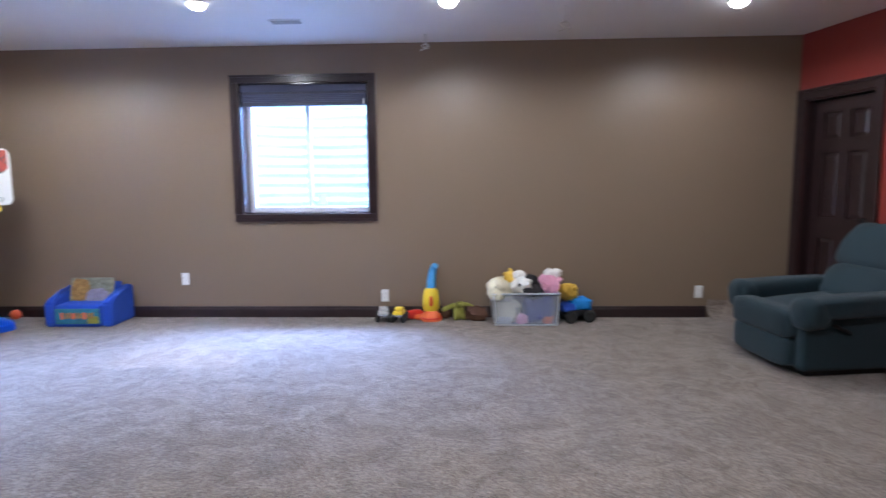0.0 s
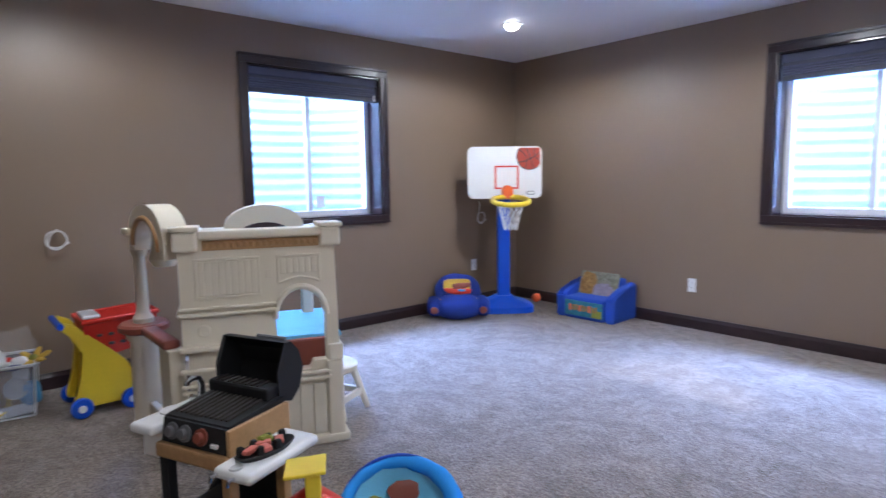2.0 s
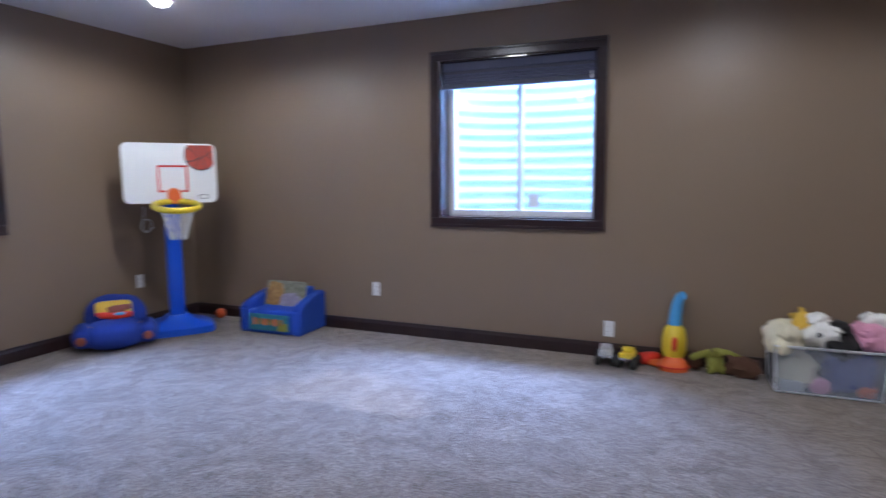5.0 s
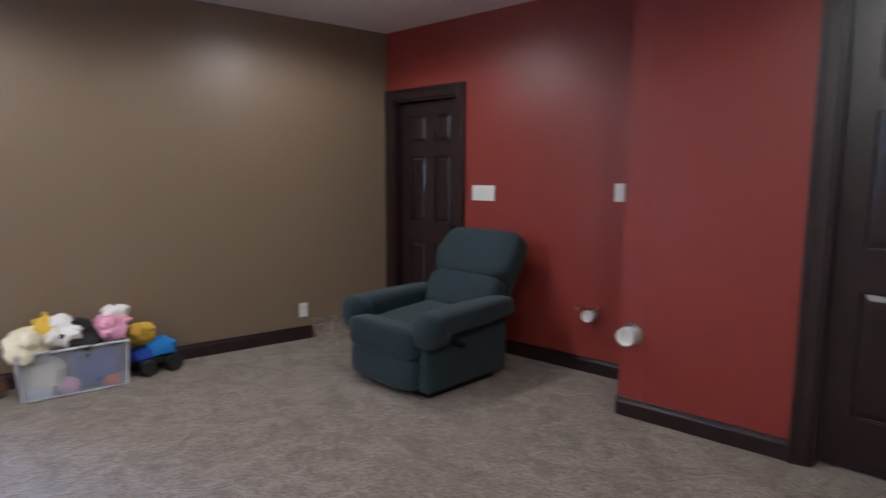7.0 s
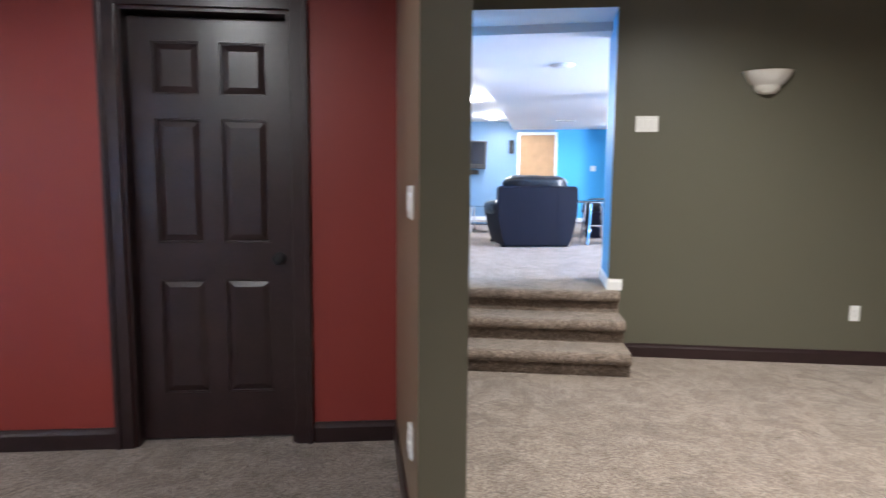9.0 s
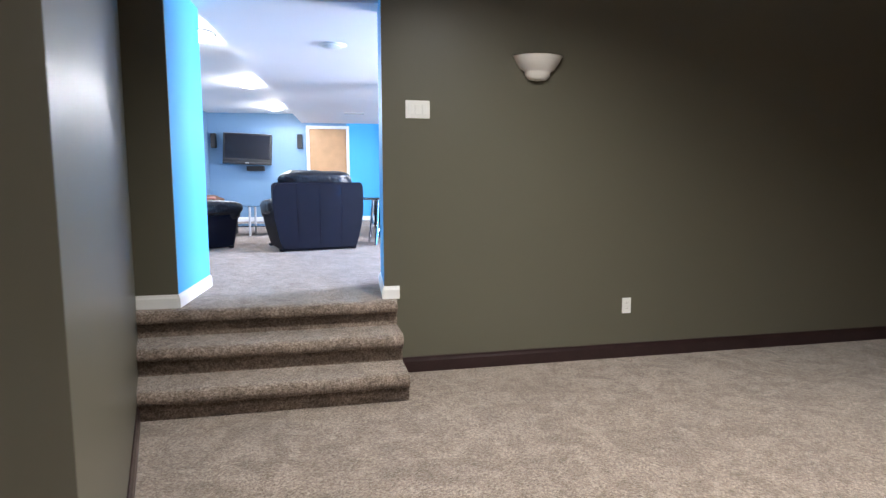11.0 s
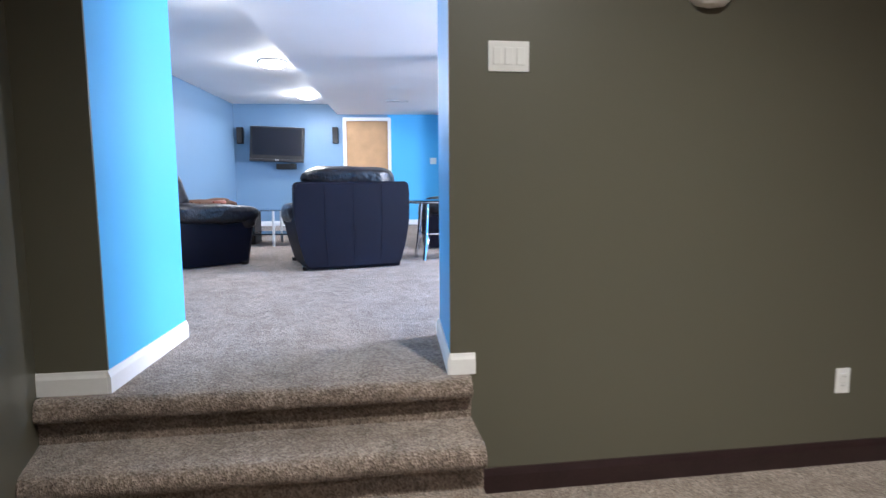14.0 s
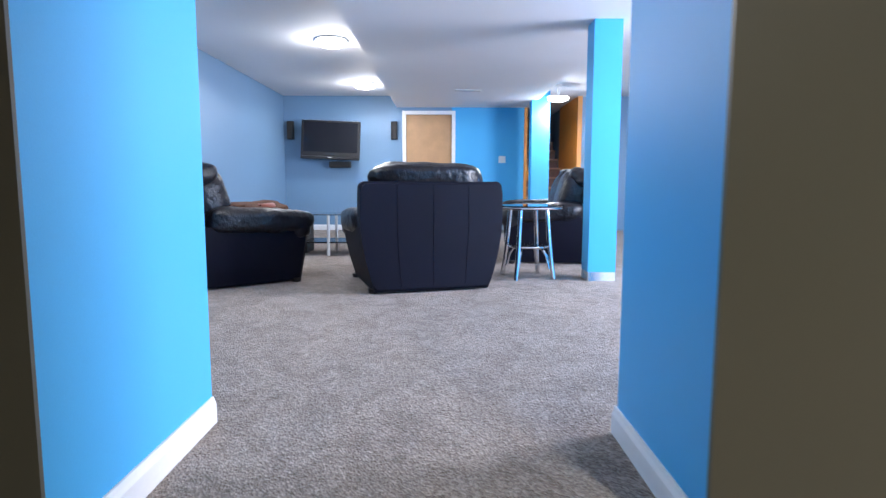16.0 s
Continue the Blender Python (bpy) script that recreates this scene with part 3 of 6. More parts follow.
# ---- windows ----
def window(name, m, group_label):
    """m: at the opening's lower left inside corner, x along the wall, y outwards, z up."""
    w, h = WIN_W, 1.20
    win = new(name)
    win.matrix_world = m
    tagged(win, group_label, "window", kind="structure")
    c = CASE
    for nm, x0, x1, z0, z1 in (("casing", -c, w + c, h, h + c), ("casing", -c, w + c, -c, 0), ("casing", -c, 0, 0, h), ("casing", w, w + c, 0, h)):
        bm = B()
        box(bm, x0, x1, -0.018, 0, z0, z1, 0.004)
        if z1 - z0 < 0.1:
            box(bm, x0, x1, -0.026, -0.016, z1 - 0.022 if z0 > 0 else z0, z1 if z0 > 0 else z0 + 0.022, 0.003)
        else:
            box(bm, x0 if x0 < 0 else x1 - 0.022, x0 + 0.022 if x0 < 0 else x1, -0.026, -0.016, z0, z1, 0.003)
        part(nm, bm, DARK_WOOD, win, "dark stained window casing", smooth=False)
    for x0, x1, z0, z1 in ((0, 0.012, 0, h), (w - 0.012, w, 0, h), (0.012, w - 0.012, h - 0.012, h), (0.012, w - 0.012, 0, 0.012)):
        part("jamb_board", one(box, x0, x1, 0.0, 0.19, z0, z1), REVEAL_WOOD, win, "glossy dark reveal board", smooth=False)
    f = 0.045
    for x0, x1, z0, z1 in ((0.012, 0.012 + f, 0.012, h - 0.012), (w - 0.012 - f, w - 0.012, 0.012, h - 0.012), (0.012 + f, w - 0.012 - f, 0.012, 0.012 + f), (0.012 + f, w - 0.012 - f, h - 0.012 - f, h - 0.012)):
        part("window_frame", one(box, x0, x1, 0.18, 0.25, z0, z1, 0.004), PLASTIC_WHITE, win, "white vinyl frame", smooth=False)
    part("meeting_stile", one(box, w / 2 - 0.03, w / 2 + 0.012, 0.19, 0.235, 0.057, h - 0.057, 0.004), PLASTIC_WHITE, win, smooth=False)
    part("sash_latch", one(box, w / 2 - 0.03, w / 2 - 0.012, 0.17, 0.19, 0.58, 0.68, 0.004), PLASTIC_WHITE, win, smooth=False)
    for x0, x1, y in ((0.057, w / 2 - 0.03, 0.205), (w / 2 + 0.012, w - 0.057, 0.222)):
        pane = part("pane", one(box, x0, x1, y, y + 0.004, 0.057, h - 0.057), GLASS, win, smooth=False)
        pane.visible_shadow = False
    part("sticker", one(box, w / 2 + 0.06, w / 2 + 0.14, 0.219, 0.2212, 0.08, 0.18), PLASTIC_WHITE, win, "pale paper sticker", smooth=False)
    # rolled dark blind at the head
    part("blind_rail", one(box, 0.014, w - 0.014, 0.03, 0.085, h - 0.075, h - 0.014, 0.006), SHADE_PALE, win, "slate blind head rail", smooth=False)
    part("blind_recess", one(box, 0.02, w - 0.02, 0.045, 0.08, h - 0.098, h - 0.075), SHADE, win, smooth=False)
    for k in range(4):
        part("blind_fold", one(box, 0.02, w - 0.02, 0.034, 0.083, h - 0.114 - 0.018 * k, h - 0.098 - 0.018 * k, 0.005), SHADE_PALE, win, "stacked slate shade fold", smooth=False)
    part("blind_bottom_rail", one(box, 0.02, w - 0.02, 0.030, 0.086, h - 0.205, h - 0.171, 0.005), SHADE, win, smooth=False)
    part("cord_clip", one(box, w - 0.05, w - 0.04, 0.02, 0.032, h - 0.2, h - 0.15, 0.002), PLASTIC_WHITE, win, smooth=False)
    return win


window("window_1", pose(-2.109, NORTH, 0.984, 0, 0, 0), "dark-cased egress window with a raised dark blind")
window("window_2", pose(WEST, 2.502, 0.984, 0, 0, 90), "dark-cased egress window with a raised dark blind")


def window_well(name, m):
    """A corrugated half-round well outside; m as for the window, at its middle."""
    bm = B()
    n, rows = 28, 150
    rings = []
    for i in range(rows + 1):
        z = -0.45 + 2.0 * i / rows
        r = 0.86 + 0.011 * math.sin(z * math.tau / 0.105)
        rings.append([bm.verts.new((r * math.cos(math.pi * k / n), 0.31 + r * math.sin(math.pi * k / n), z)) for k in range(n + 1)])
    for a, b in zip(rings, rings[1:]):
        for k in range(n):
            bm.faces.new((a[k], a[k + 1], b[k + 1], b[k]))
    ob = structure(name, bm, STEEL, "corrugated galvanised window well", "window well", True)
    ob.matrix_world = m
    bm = B()
    box(bm, -1.1, 1.1, 0.3, 1.3, -0.5, -0.4)
    ob = structure(name + "_bed", bm, GRAVEL, "pale gravel bed of the window well", "gravel")
    ob.matrix_world = m


window_well("window_well_1", pose(-1.509, NORTH, 0.984))
window_well("window_well_2", pose(WEST, 3.10, 0.984, 0, 0, 90))
structure("ground", one(box, -60, 60, 6.7, 60, 2.1, 2.3), GRAVEL, "ground outside above the window wells")
area_light("sky_light", look((-1.509, 6.45, 2.85), (-1.5, 5.3, 1.4)), WINDOW_WATTS, WINDOW_TINT, "RECTANGLE", 1.3, 0.7)
area_light("sky_light", look((-5.7, 3.10, 2.85), (-4.55, 3.1, 1.4)), WINDOW_WATTS, WINDOW_TINT, "RECTANGLE", 1.3, 0.7)


# ---- six-panel doors ----
def six_panel_door(name, m, width, height, head, knob_side, wall=0.12, label=""):
    """m: at the opening's left foot on the wall face, x along the wall, y into the wall, z up; width and head are the opening's."""
    door = new(name)
    door.matrix_world = m
    tagged(door, label, "door", kind="structure")
    c = 0.085
    for x0, x1, z0, z1 in ((-c, 0, 0, head + c), (width, width + c, 0, head + c), (0, width, head, head + c)):
        bm = B()
        box(bm, x0, x1, -0.018, 0, z0, z1, 0.004)
        if x1 - x0 < 0.2:
            box(bm, x0 if x0 < 0 else x1 - 0.025, x0 + 0.025 if x0 < 0 else x1, -0.027, -0.016, z0, z1, 0.003)
        else:
            box(bm, x0 - c, x1 + c, -0.027, -0.016, z1 - 0.025, z1, 0.003)
        part("casing", bm, DARK_WOOD, door, smooth=False)
    for x0, x1, z0, z1 in ((0, 0.016, 0, head), (width - 0.016, width, 0, head), (0.016, width - 0.016, head - 0.016, head)):
        part("jamb", one(box, x0, x1, 0, wall, z0, z1), DARK_WOOD, door, smooth=False)
    x0, x1, z0, z1, y0, y1 = 0.019, width - 0.019, 0.012, height, 0.072, 0.107
    w = x1 - x0
    st, mid = 0.105, 0.095
    xa = (x0 + st, x0 + w / 2 - mid / 2)
    xb = (x0 + w / 2 + mid / 2, x1 - st)
    k = (height - 0.012) / 2.03
    zr = [z0, z0 + 0.23 * k, z0 + 0.80 * k, z0 + 0.98 * k, z0 + 1.57 * k, z0 + 1.68 * k, z0 + 1.925 * k, z1]
    bm = B()
    for a, b in ((x0, xa[0]), (xa[1], xb[0]), (xb[1], x1)):
        box(bm, a, b, y0, y1, z0, z1)
    for a, b in ((zr[0], zr[1]), (zr[2], zr[3]), (zr[4], zr[5]), (zr[6], zr[7])):
        for xs in (xa, xb):
            box(bm, xs[0], xs[1], y0, y1, a, b)
    part("head_stop", one(box, 0.016, width - 0.016, y1 + 0.001, wall, height - 0.03, head - 0.016), DARK_WOOD, door, smooth=False)
    part("leaf_frame", bm, DARK_WOOD, door, "dark stained stiles and rails", smooth=False)
    for a, b in ((zr[1], zr[2]), (zr[3], zr[4]), (zr[5], zr[6])):
        for xs in (xa, xb):
            bm = B()
            box(bm, xs[0], xs[1], y0 + 0.013, y1 - 0.008, a, b)
            lo = [(xs[0] + 0.012, a + 0.012), (xs[1] - 0.012, a + 0.012), (xs[1] - 0.012, b - 0.012), (xs[0] + 0.012, b - 0.012)]
            hi = [(xs[0] + 0.04, a + 0.04), (xs[1] - 0.04, a + 0.04), (xs[1] - 0.04, b - 0.04), (xs[0] + 0.04, b - 0.04)]
            vl = [bm.verts.new((x, y0 + 0.013, z)) for x, z in lo]
            vh = [bm.verts.new((x, y0 + 0.003, z)) for x, z in hi]
            for i in range(4):
                bm.faces.new((vl[i], vl[(i + 1) % 4], vh[(i + 1) % 4], vh[i]))
            bm.faces.new(vh)
            for u0, u1, v0, v1 in ((xs[0], xs[1], a, a + 0.009), (xs[0], xs[1], b - 0.009, b), (xs[0], xs[0] + 0.009, a, b), (xs[1] - 0.009, xs[1], a, b)):
                box(bm, u0, u1, y0 + 0.004, y0 + 0.014, v0, v1, 0.003)
            part("panel", bm, DARK_WOOD, door, smooth=False)
    kx = x1 - 0.06 if knob_side > 0 else x0 + 0.06
    bm = B()
    lathe(bm, [(0.001, 0.062), (0.02, 0.06), (0.027, 0.048), (0.024, 0.034), (0.011, 0.026), (0.011, 0.01), (0.03, 0.008), (0.032, 0.0)], 18, pose(kx, y0, 0.93, 90))
    part("door_handle", bm, BLACK, door, "dark round door knob")
    return door


a = on_line(RED_S, RED_N, D1B)
b = on_line(RED_S, RED_N, D1A)
six_panel_door("door_1", along(a, b), D1B - D1A, 2.075, 2.105, 1, label="closed dark-stained six-panel door with a black knob")
a = on_line(BACK_END, CORNER, back_len - 0.09)
b = on_line(BACK_END, CORNER, back_len - 0.79)
six_panel_door("door_2", along(a, b), 0.70, 1.925, 1.95, 1, label="closed dark-stained six-panel closet door")
# far oak door, white casing
m = UP @ pose(TVP, 0.64, UPPER, 0, 0, -90)
oak = new("door_3")
oak.matrix_world = m
tagged(oak, "flush oak veneer door in a white casing", "door", kind="structure")
for x0, x1, z0, z1 in ((-0.06, 0, 0, 1.966), (0.756, 0.816, 0, 1.966), (0, 0.756, 1.905, 1.966)):
    part("casing", one(box, x0, x1, -0.016, 0, z0, z1, 0.004), WHITE_TRIM, oak, "white painted casing", smooth=False)
part("leaf", one(box, 0.0, 0.756, 0.03, 0.07, 0.005, 1.905, 0.002), OAK, oak, smooth=False)
bm = B()
lathe(bm, [(0.001, 0.06), (0.026, 0.05), (0.012, 0.03), (0.03, 0.006), (0.03, 0.0)], 14, pose(0.69, 0.03, 0.92, 90))
part("door_handle", bm, CHROME, oak, "metal round door knob")


# ---- ceiling lights, vents, wall plates ----
def can_light(x, y, z, watts, tint, cone, group, blend=0.6):
    can = thing("recessed_light", pose(x, y, z), "white-trimmed recessed ceiling light, lit", "ceiling light", group)
    part("trim_ring", one(lathe, [(0.062, 0.0), (0.066, -0.006), (0.084, -0.006), (0.092, 0.0)], 28), PLASTIC_WHITE, can)
    part("bulb", one(lathe, [(0.0, -0.047), (0.022, -0.044), (0.043, -0.033), (0.056, -0.016), (0.06, 0.0)], 24), LAMP_GLOW, can, "glowing round bulb face")
    data = bpy.data.lights.new("can_lamp", "SPOT")
    data.energy, data.color, data.shadow_soft_size = watts, tint, 0.06
    data.spot_size, data.spot_blend = radians(cone), blend
    new("can_lamp", data).location = (x, y, z - 0.06)


# Row at y 1.3 to 1.6 is unseen, added to light the near half.
for x, y, dim in ((-3.67, 4.28, 1.0), (-1.87, 4.18, 1.0), (-0.13, 4.25, 0.8), (1.91, 4.40, 0.62), (-3.67, 1.3, 0.75), (-1.87, 1.3, 0.15), (-0.13, 1.5, 0.95), (1.75, 1.6, 0.5)):
    can_light(x, y, LOW, CAN_WATTS * dim, CAN_TINT, 172, "playroom ceiling lights", 0.4)
# Unseen hall lights, added to give the olive wall and carpet their brightness.
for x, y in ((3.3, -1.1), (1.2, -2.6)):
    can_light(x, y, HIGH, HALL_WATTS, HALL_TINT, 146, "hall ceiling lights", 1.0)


def flush_light(p, q, z, watts, stem=0.0):
    v = UP @ Vector((p, q, z - stem))
    lamp = thing("flush_light", Matrix.Translation(v), "round frosted flush ceiling light, lit", "ceiling light", "upper room ceiling lights")
    part("rim", one(lathe, [(0.17, 0.0), (0.175, -0.02), (0.16, -0.024)], 28), CHROME, lamp, "metal rim")
    if stem:
        part("stem", one(lathe, [(0.06, stem), (0.06, stem - 0.02), (0.02, stem - 0.03), (0.02, 0.0)], 16), PLASTIC_WHITE, lamp, "short white stem")
    part("shade", one(lathe, [(0.158, -0.02), (0.15, -0.045), (0.11, -0.07), (0.05, -0.083), (0.0, -0.086)], 28), FLUSH_GLOW, lamp, "glowing frosted glass bowl")
    data = bpy.data.lights.new("flush_lamp", "SPOT")
    data.spot_size, data.spot_blend = radians(176), 0.25
    data.energy, data.color, data.shadow_soft_size = watts, FLUSH_TINT, 0.1
    ob = new("flush_lamp", data)
    ob.location = v - Vector((0, 0, 0.11))
    data = bpy.data.lights.new("bowl_lamp", "POINT")
    data.energy, data.color, data.shadow_soft_size = watts * 0.22, FLUSH_TINT, 0.12
    new("bowl_lamp", data).location = v - Vector((0, 0, 0.22))


for p, q in ((2.22, 1.15), (5.0, 1.15), (7.6, 1.15), (7.7, -1.65)):
    flush_light(p, q, 2.72, FLUSH_WATTS * (1.2 if q < -1 else 1.0), 0.16 if q < -1 else 0.0)

vent = thing("ceiling_vent", pose(-1.40, 4.67, LOW), "white slotted ceiling register", "vent")
part("frame", one(box, -0.13, 0.13, -0.055, 0.055, -0.008, 0.0, 0.003), PLASTIC_WHITE, vent, smooth=False)
for k in range(5):
    part("slat", one(box, -0.11, 0.11, -0.04 + 0.018 * k, -0.03 + 0.018 * k, -0.014, -0.006, m=None), GREY_PLASTIC, vent, smooth=False)
v = UP @ Vector((1.75, -0.14, 2.535))
vent = thing("round_vent", Matrix.Translation(v), "white round ceiling diffuser", "vent")
for r0, r1, z in ((0.13, 0.10, 0.0), (0.095, 0.07, -0.012), (0.065, 0.0, -0.02)):
    part("ring", one(lathe, [(r0, z), (r0 * 0.97, z - 0.008), (max(r1, 0.0), z - 0.016)], 28), PLASTIC_WHITE, vent)
v = UP @ Vector((7.0, -0.3, 2.535))
vent = thing("slot_vent", Matrix.Translation(v), "narrow grey slot diffuser in the soffit", "vent")
part("frame", one(box, -0.05, 0.05, -0.17, 0.17, -0.012, 0.0, 0.003), GREY_PLASTIC, vent, smooth=False)


def wall_plate(kind, m, gang=1, label=""):
    """m: on the wall at the plate's middle, x along the wall, y into the room."""
    ob = thing(kind, m, label, "outlet" if kind == "outlet" else "switch", "white wall plates")
    w = 0.07 + 0.046 * (gang - 1)
    part("plate", one(box, -w / 2, w / 2, 0, 0.006, -0.0575, 0.0575, 0.003), PLASTIC_WHITE, ob, smooth=False)
    for g in range(gang):
        x = (g - (gang - 1) / 2) * 0.046
        if kind == "outlet":
            for z in (-0.02, 0.02):
                bm = one(box, x - 0.017, x + 0.017, 0.005, 0.009, z - 0.0145, z + 0.0145, 0.004)
                sock = part("socket", bm, PLASTIC_WHITE, ob, smooth=False)
                for dx in (-0.006, 0.006):
                    part("slot", one(box, x + dx - 0.001, x + dx + 0.001, 0.0085, 0.0095, z - 0.004, z + 0.004), SLOT, sock, smooth=False)
        else:
            part("rocker", one(box, x - 0.0165, x + 0.0165, 0.005, 0.0105, -0.033, 0.033, 0.003), PLASTIC_WHITE, ob, smooth=False)
    return ob


O, S = "white duplex outlet on the wall", "white rocker light switch on the wall"
for x, z in ((-2.702, 0.371), (-0.789, 0.208), (2.121, 0.24)):
    wall_plate("outlet", pose(x, NORTH, z, 0, 0, 180), 1, O)
wall_plate("outlet", pose(WEST, 4.825, 0.414, 0, 0, -90), 1, O)
wall_plate("outlet", pose(EAST, -2.291, 0.388, 0, 0, 90), 1, O)
wall_plate("switch", pose(EAST, -0.745, 1.763, 0, 0, 90), 3, "white three-gang rocker switch by the stairway")
back = along(BACK_END, CORNER)
wall_plate("switch", back @ pose(back_len - 1.055, 0, 1.195), 4, "white wide multi-gang switch on the red wall")
wall_plate("switch", back @ pose(0.385, 0, 1.22), 1, S)
stub = along(STUB_NW, RED_S)
wall_plate("switch", stub @ pose(0.28, 0, 1.24), 4, "white four-gang rocker switch on the wall stub")
wall_plate("outlet", stub @ pose(0.20, 0, 0.40), 1, O)
wall_plate("outlet", stub @ pose(0.30, 0, 0.36), 1, O)
wall_plate("switch", UP @ pose(TVP, -0.95, 1.69, 0, 0, 90), 2, "white two-gang switch on the blue wall")


def sconce(m, label):
    ob = thing("wall_sconce", m, label, "wall light", "frosted wall sconces")
    bm = B()
    prof = [(0.178, 0.085), (0.172, 0.083), (0.152, 0.045), (0.120, 0.0), (0.096, -0.012), (0.092, -0.02), (0.088, -0.045), (0.062, -0.068), (0.0, -0.076)]
    n = 20
    rings = []
    for r, z in prof:
        rings.append([bm.verts.new((r * math.cos(math.pi * k / n), r * 0.72 * math.sin(math.pi * k / n) + 0.002, z)) for k in range(n + 1)])
    for a, b in zip(rings, rings[1:]):
        for k in range(n):
            bm.faces.new((a[k], a[k + 1], b[k + 1], b[k]))
    inner = [[bm.verts.new((v.co.x * 0.95, v.co.y * 0.94, v.co.z + 0.004)) for v in ring] for ring in rings[1:]]
    for k in range(n):
        bm.faces.new((rings[0][k], rings[0][k + 1], inner[0][k + 1], inner[0][k]))
    for a, b in zip(inner, inner[1:]):
        for k in range(n):
            bm.faces.new((a[k], a[k + 1], b[k + 1], b[k]))
    bmesh.ops.remove_doubles(bm, verts=bm.verts, dist=1e-5)
    part("bowl", bm, SCONCE_GLASS, ob, "frosted half-bowl")
    bm = B()
    box(bm, -0.05, 0.05, 0, 0.012, -0.04, 0.07, 0.003)
    part("back_plate", bm, PLASTIC_WHITE, ob, smooth=False)


sconce(pose(EAST, -1.57, 2.045, 0, 0, 90), "unlit frosted half-bowl sconce on the olive wall")
sconce(along((4.45, 0.881), STUB_SW) @ pose(0.75, 0, 2.08), "unlit frosted half-bowl sconce on the wall stub")


def loose_cable(m, pts, label):
    ob = thing("speaker_cable", m, label, "cable", "loose speaker cables")
    fine = []
    for i in range(len(pts) - 1):
        for k in range(5):
            a, b = Vector(pts[i]), Vector(pts[i + 1])
            p0, p3 = Vector(pts[max(i - 1, 0)]), Vector(pts[min(i + 2, len(pts) - 1)])
            t = k / 5
            fine.append(0.5 * ((2 * a) + (b - p0) * t + (2 * p0 - 5 * a + 4 * b - p3) * t * t + (3 * a - p0 - 3 * b + p3) * t ** 3))
    fine.append(Vector(pts[-1]))
    part("wire", one(tube, fine, 0.0055, 6), CORD, ob)


COIL = [(0, 0, 0.0), (0.0, 0.03, 0.01), (0.04, 0.04, -0.03), (0.05, 0.05, -0.09), (0.0, 0.045, -0.11), (-0.05, 0.04, -0.06), (-0.02, 0.05, 0.0), (0.05, 0.05, -0.01), (0.06, 0.05, -0.08), (0.0, 0.04, -0.10), (-0.06, 0.05, -0.07)]
loose_cable(pose(WEST, 1.21, 1.0, 0, 0, -90), COIL, "coiled white speaker cable out of the brown wall")
loose_cable(pose(WEST, 4.90, 1.0, 0, 0, -90), [(0, 0, 0.06), (0.01, 0.03, 0.03)] + [(x, y, z - 0.05) for x, y, z in COIL[2:]], "coiled white speaker cable out of the brown wall")
DROP = [(0, 0, 0), (0.01, 0.0, -0.05), (0.0, 0.02, -0.09), (0.035, 0.03, -0.12), (0.04, 0.0, -0.16), (0.0, -0.03, -0.165), (-0.035, 0.0, -0.13), (0.0, 0.02, -0.11), (0.03, 0.0, -0.13), (-0.01, -0.02, -0.17), (-0.05, 0.0, -0.18)]
loose_cable(pose(0.70, 4.41, LOW), DROP, "white cable bundle hanging from the ceiling")
loose_cable(pose(-0.36, 5.15, LOW), [(x * 0.7, y * 0.7, z * 0.75) for x, y, z in DROP], "white cable bundle hanging from the ceiling")


# ---- pipe stubs in the red walls ----
def pipe_stub(m, high, label):
    ob = thing("pipe_stub", m, label, "pipe", "capped pipe stubs")
    part("pipe", one(lathe, [(0.036, 0), (0.036, 0.05), (0.046, 0.05), (0.05, 0.06), (0.05, 0.10), (0.042, 0.10), (0.04, 0.075), (0.0, 0.075)], 22, pose(0, 0, 0, -90)), PIPE_WHITE, ob)
    part("collar", one(lathe, [(0.06, 0), (0.06, 0.008), (0.036, 0.012)], 22, pose(0, 0, 0, -90)), CHROME, ob, "metal wall collar")
    if high:
        for dx in (-0.07, 0.07):
            part("supply_tube", one(tube, [(dx, 0.0, 0.07), (dx, 0.09, 0.07), (dx * 1.3, 0.11, 0.07)], 0.009, 8), BRASS, ob, "capped copper supply tube")
            part("valve", one(lathe, [(0.0, -0.02), (0.016, -0.018), (0.018, 0.018), (0.0, 0.02)], 12, pose(dx * 1.25, 0.11, 0.07)), CHROME, ob, "small chrome stop valve")


pipe_stub(back @ pose(0.55, 0, 0.40) @ Matrix.Scale(0.78, 4), True, "capped white drain pipe with copper stubs in the red wall")
pipe_stub(along(RED_S, RED_N) @ pose(red_len - 0.07, 0, 0.47), False, "capped white pipe stub at the red wall corner")

# carpet turned up where the baseboard is missing
bm = B()
prof = [(5.25, 0.004), (5.36, 0.012), (5.42, 0.04), (5.45, 0.09), (5.457, 0.165), (5.449, 0.168), (5.44, 0.095), (5.41, 0.05), (5.35, 0.02), (5.25, 0.002)]
cols = [[bm.verts.new((2.2 + 0.72 * s / 10, y, max(0.001, z * (1 + 0.05 * noise.noise(Vector((s * 0.7, z * 9, 0))))))) for y, z in prof] for s in range(11)]
for a, b in zip(cols, cols[1:]):
    for i in range(len(prof)):
        bm.faces.new((a[i], a[(i + 1) % len(prof)], b[(i + 1) % len(prof)], b[i]))
bm.faces.new(cols[0])
bm.faces.new(cols[-1][::-1])
structure("carpet_edge", bm, CARPET, "untrimmed carpet edge turned up the wall", "carpet", True)


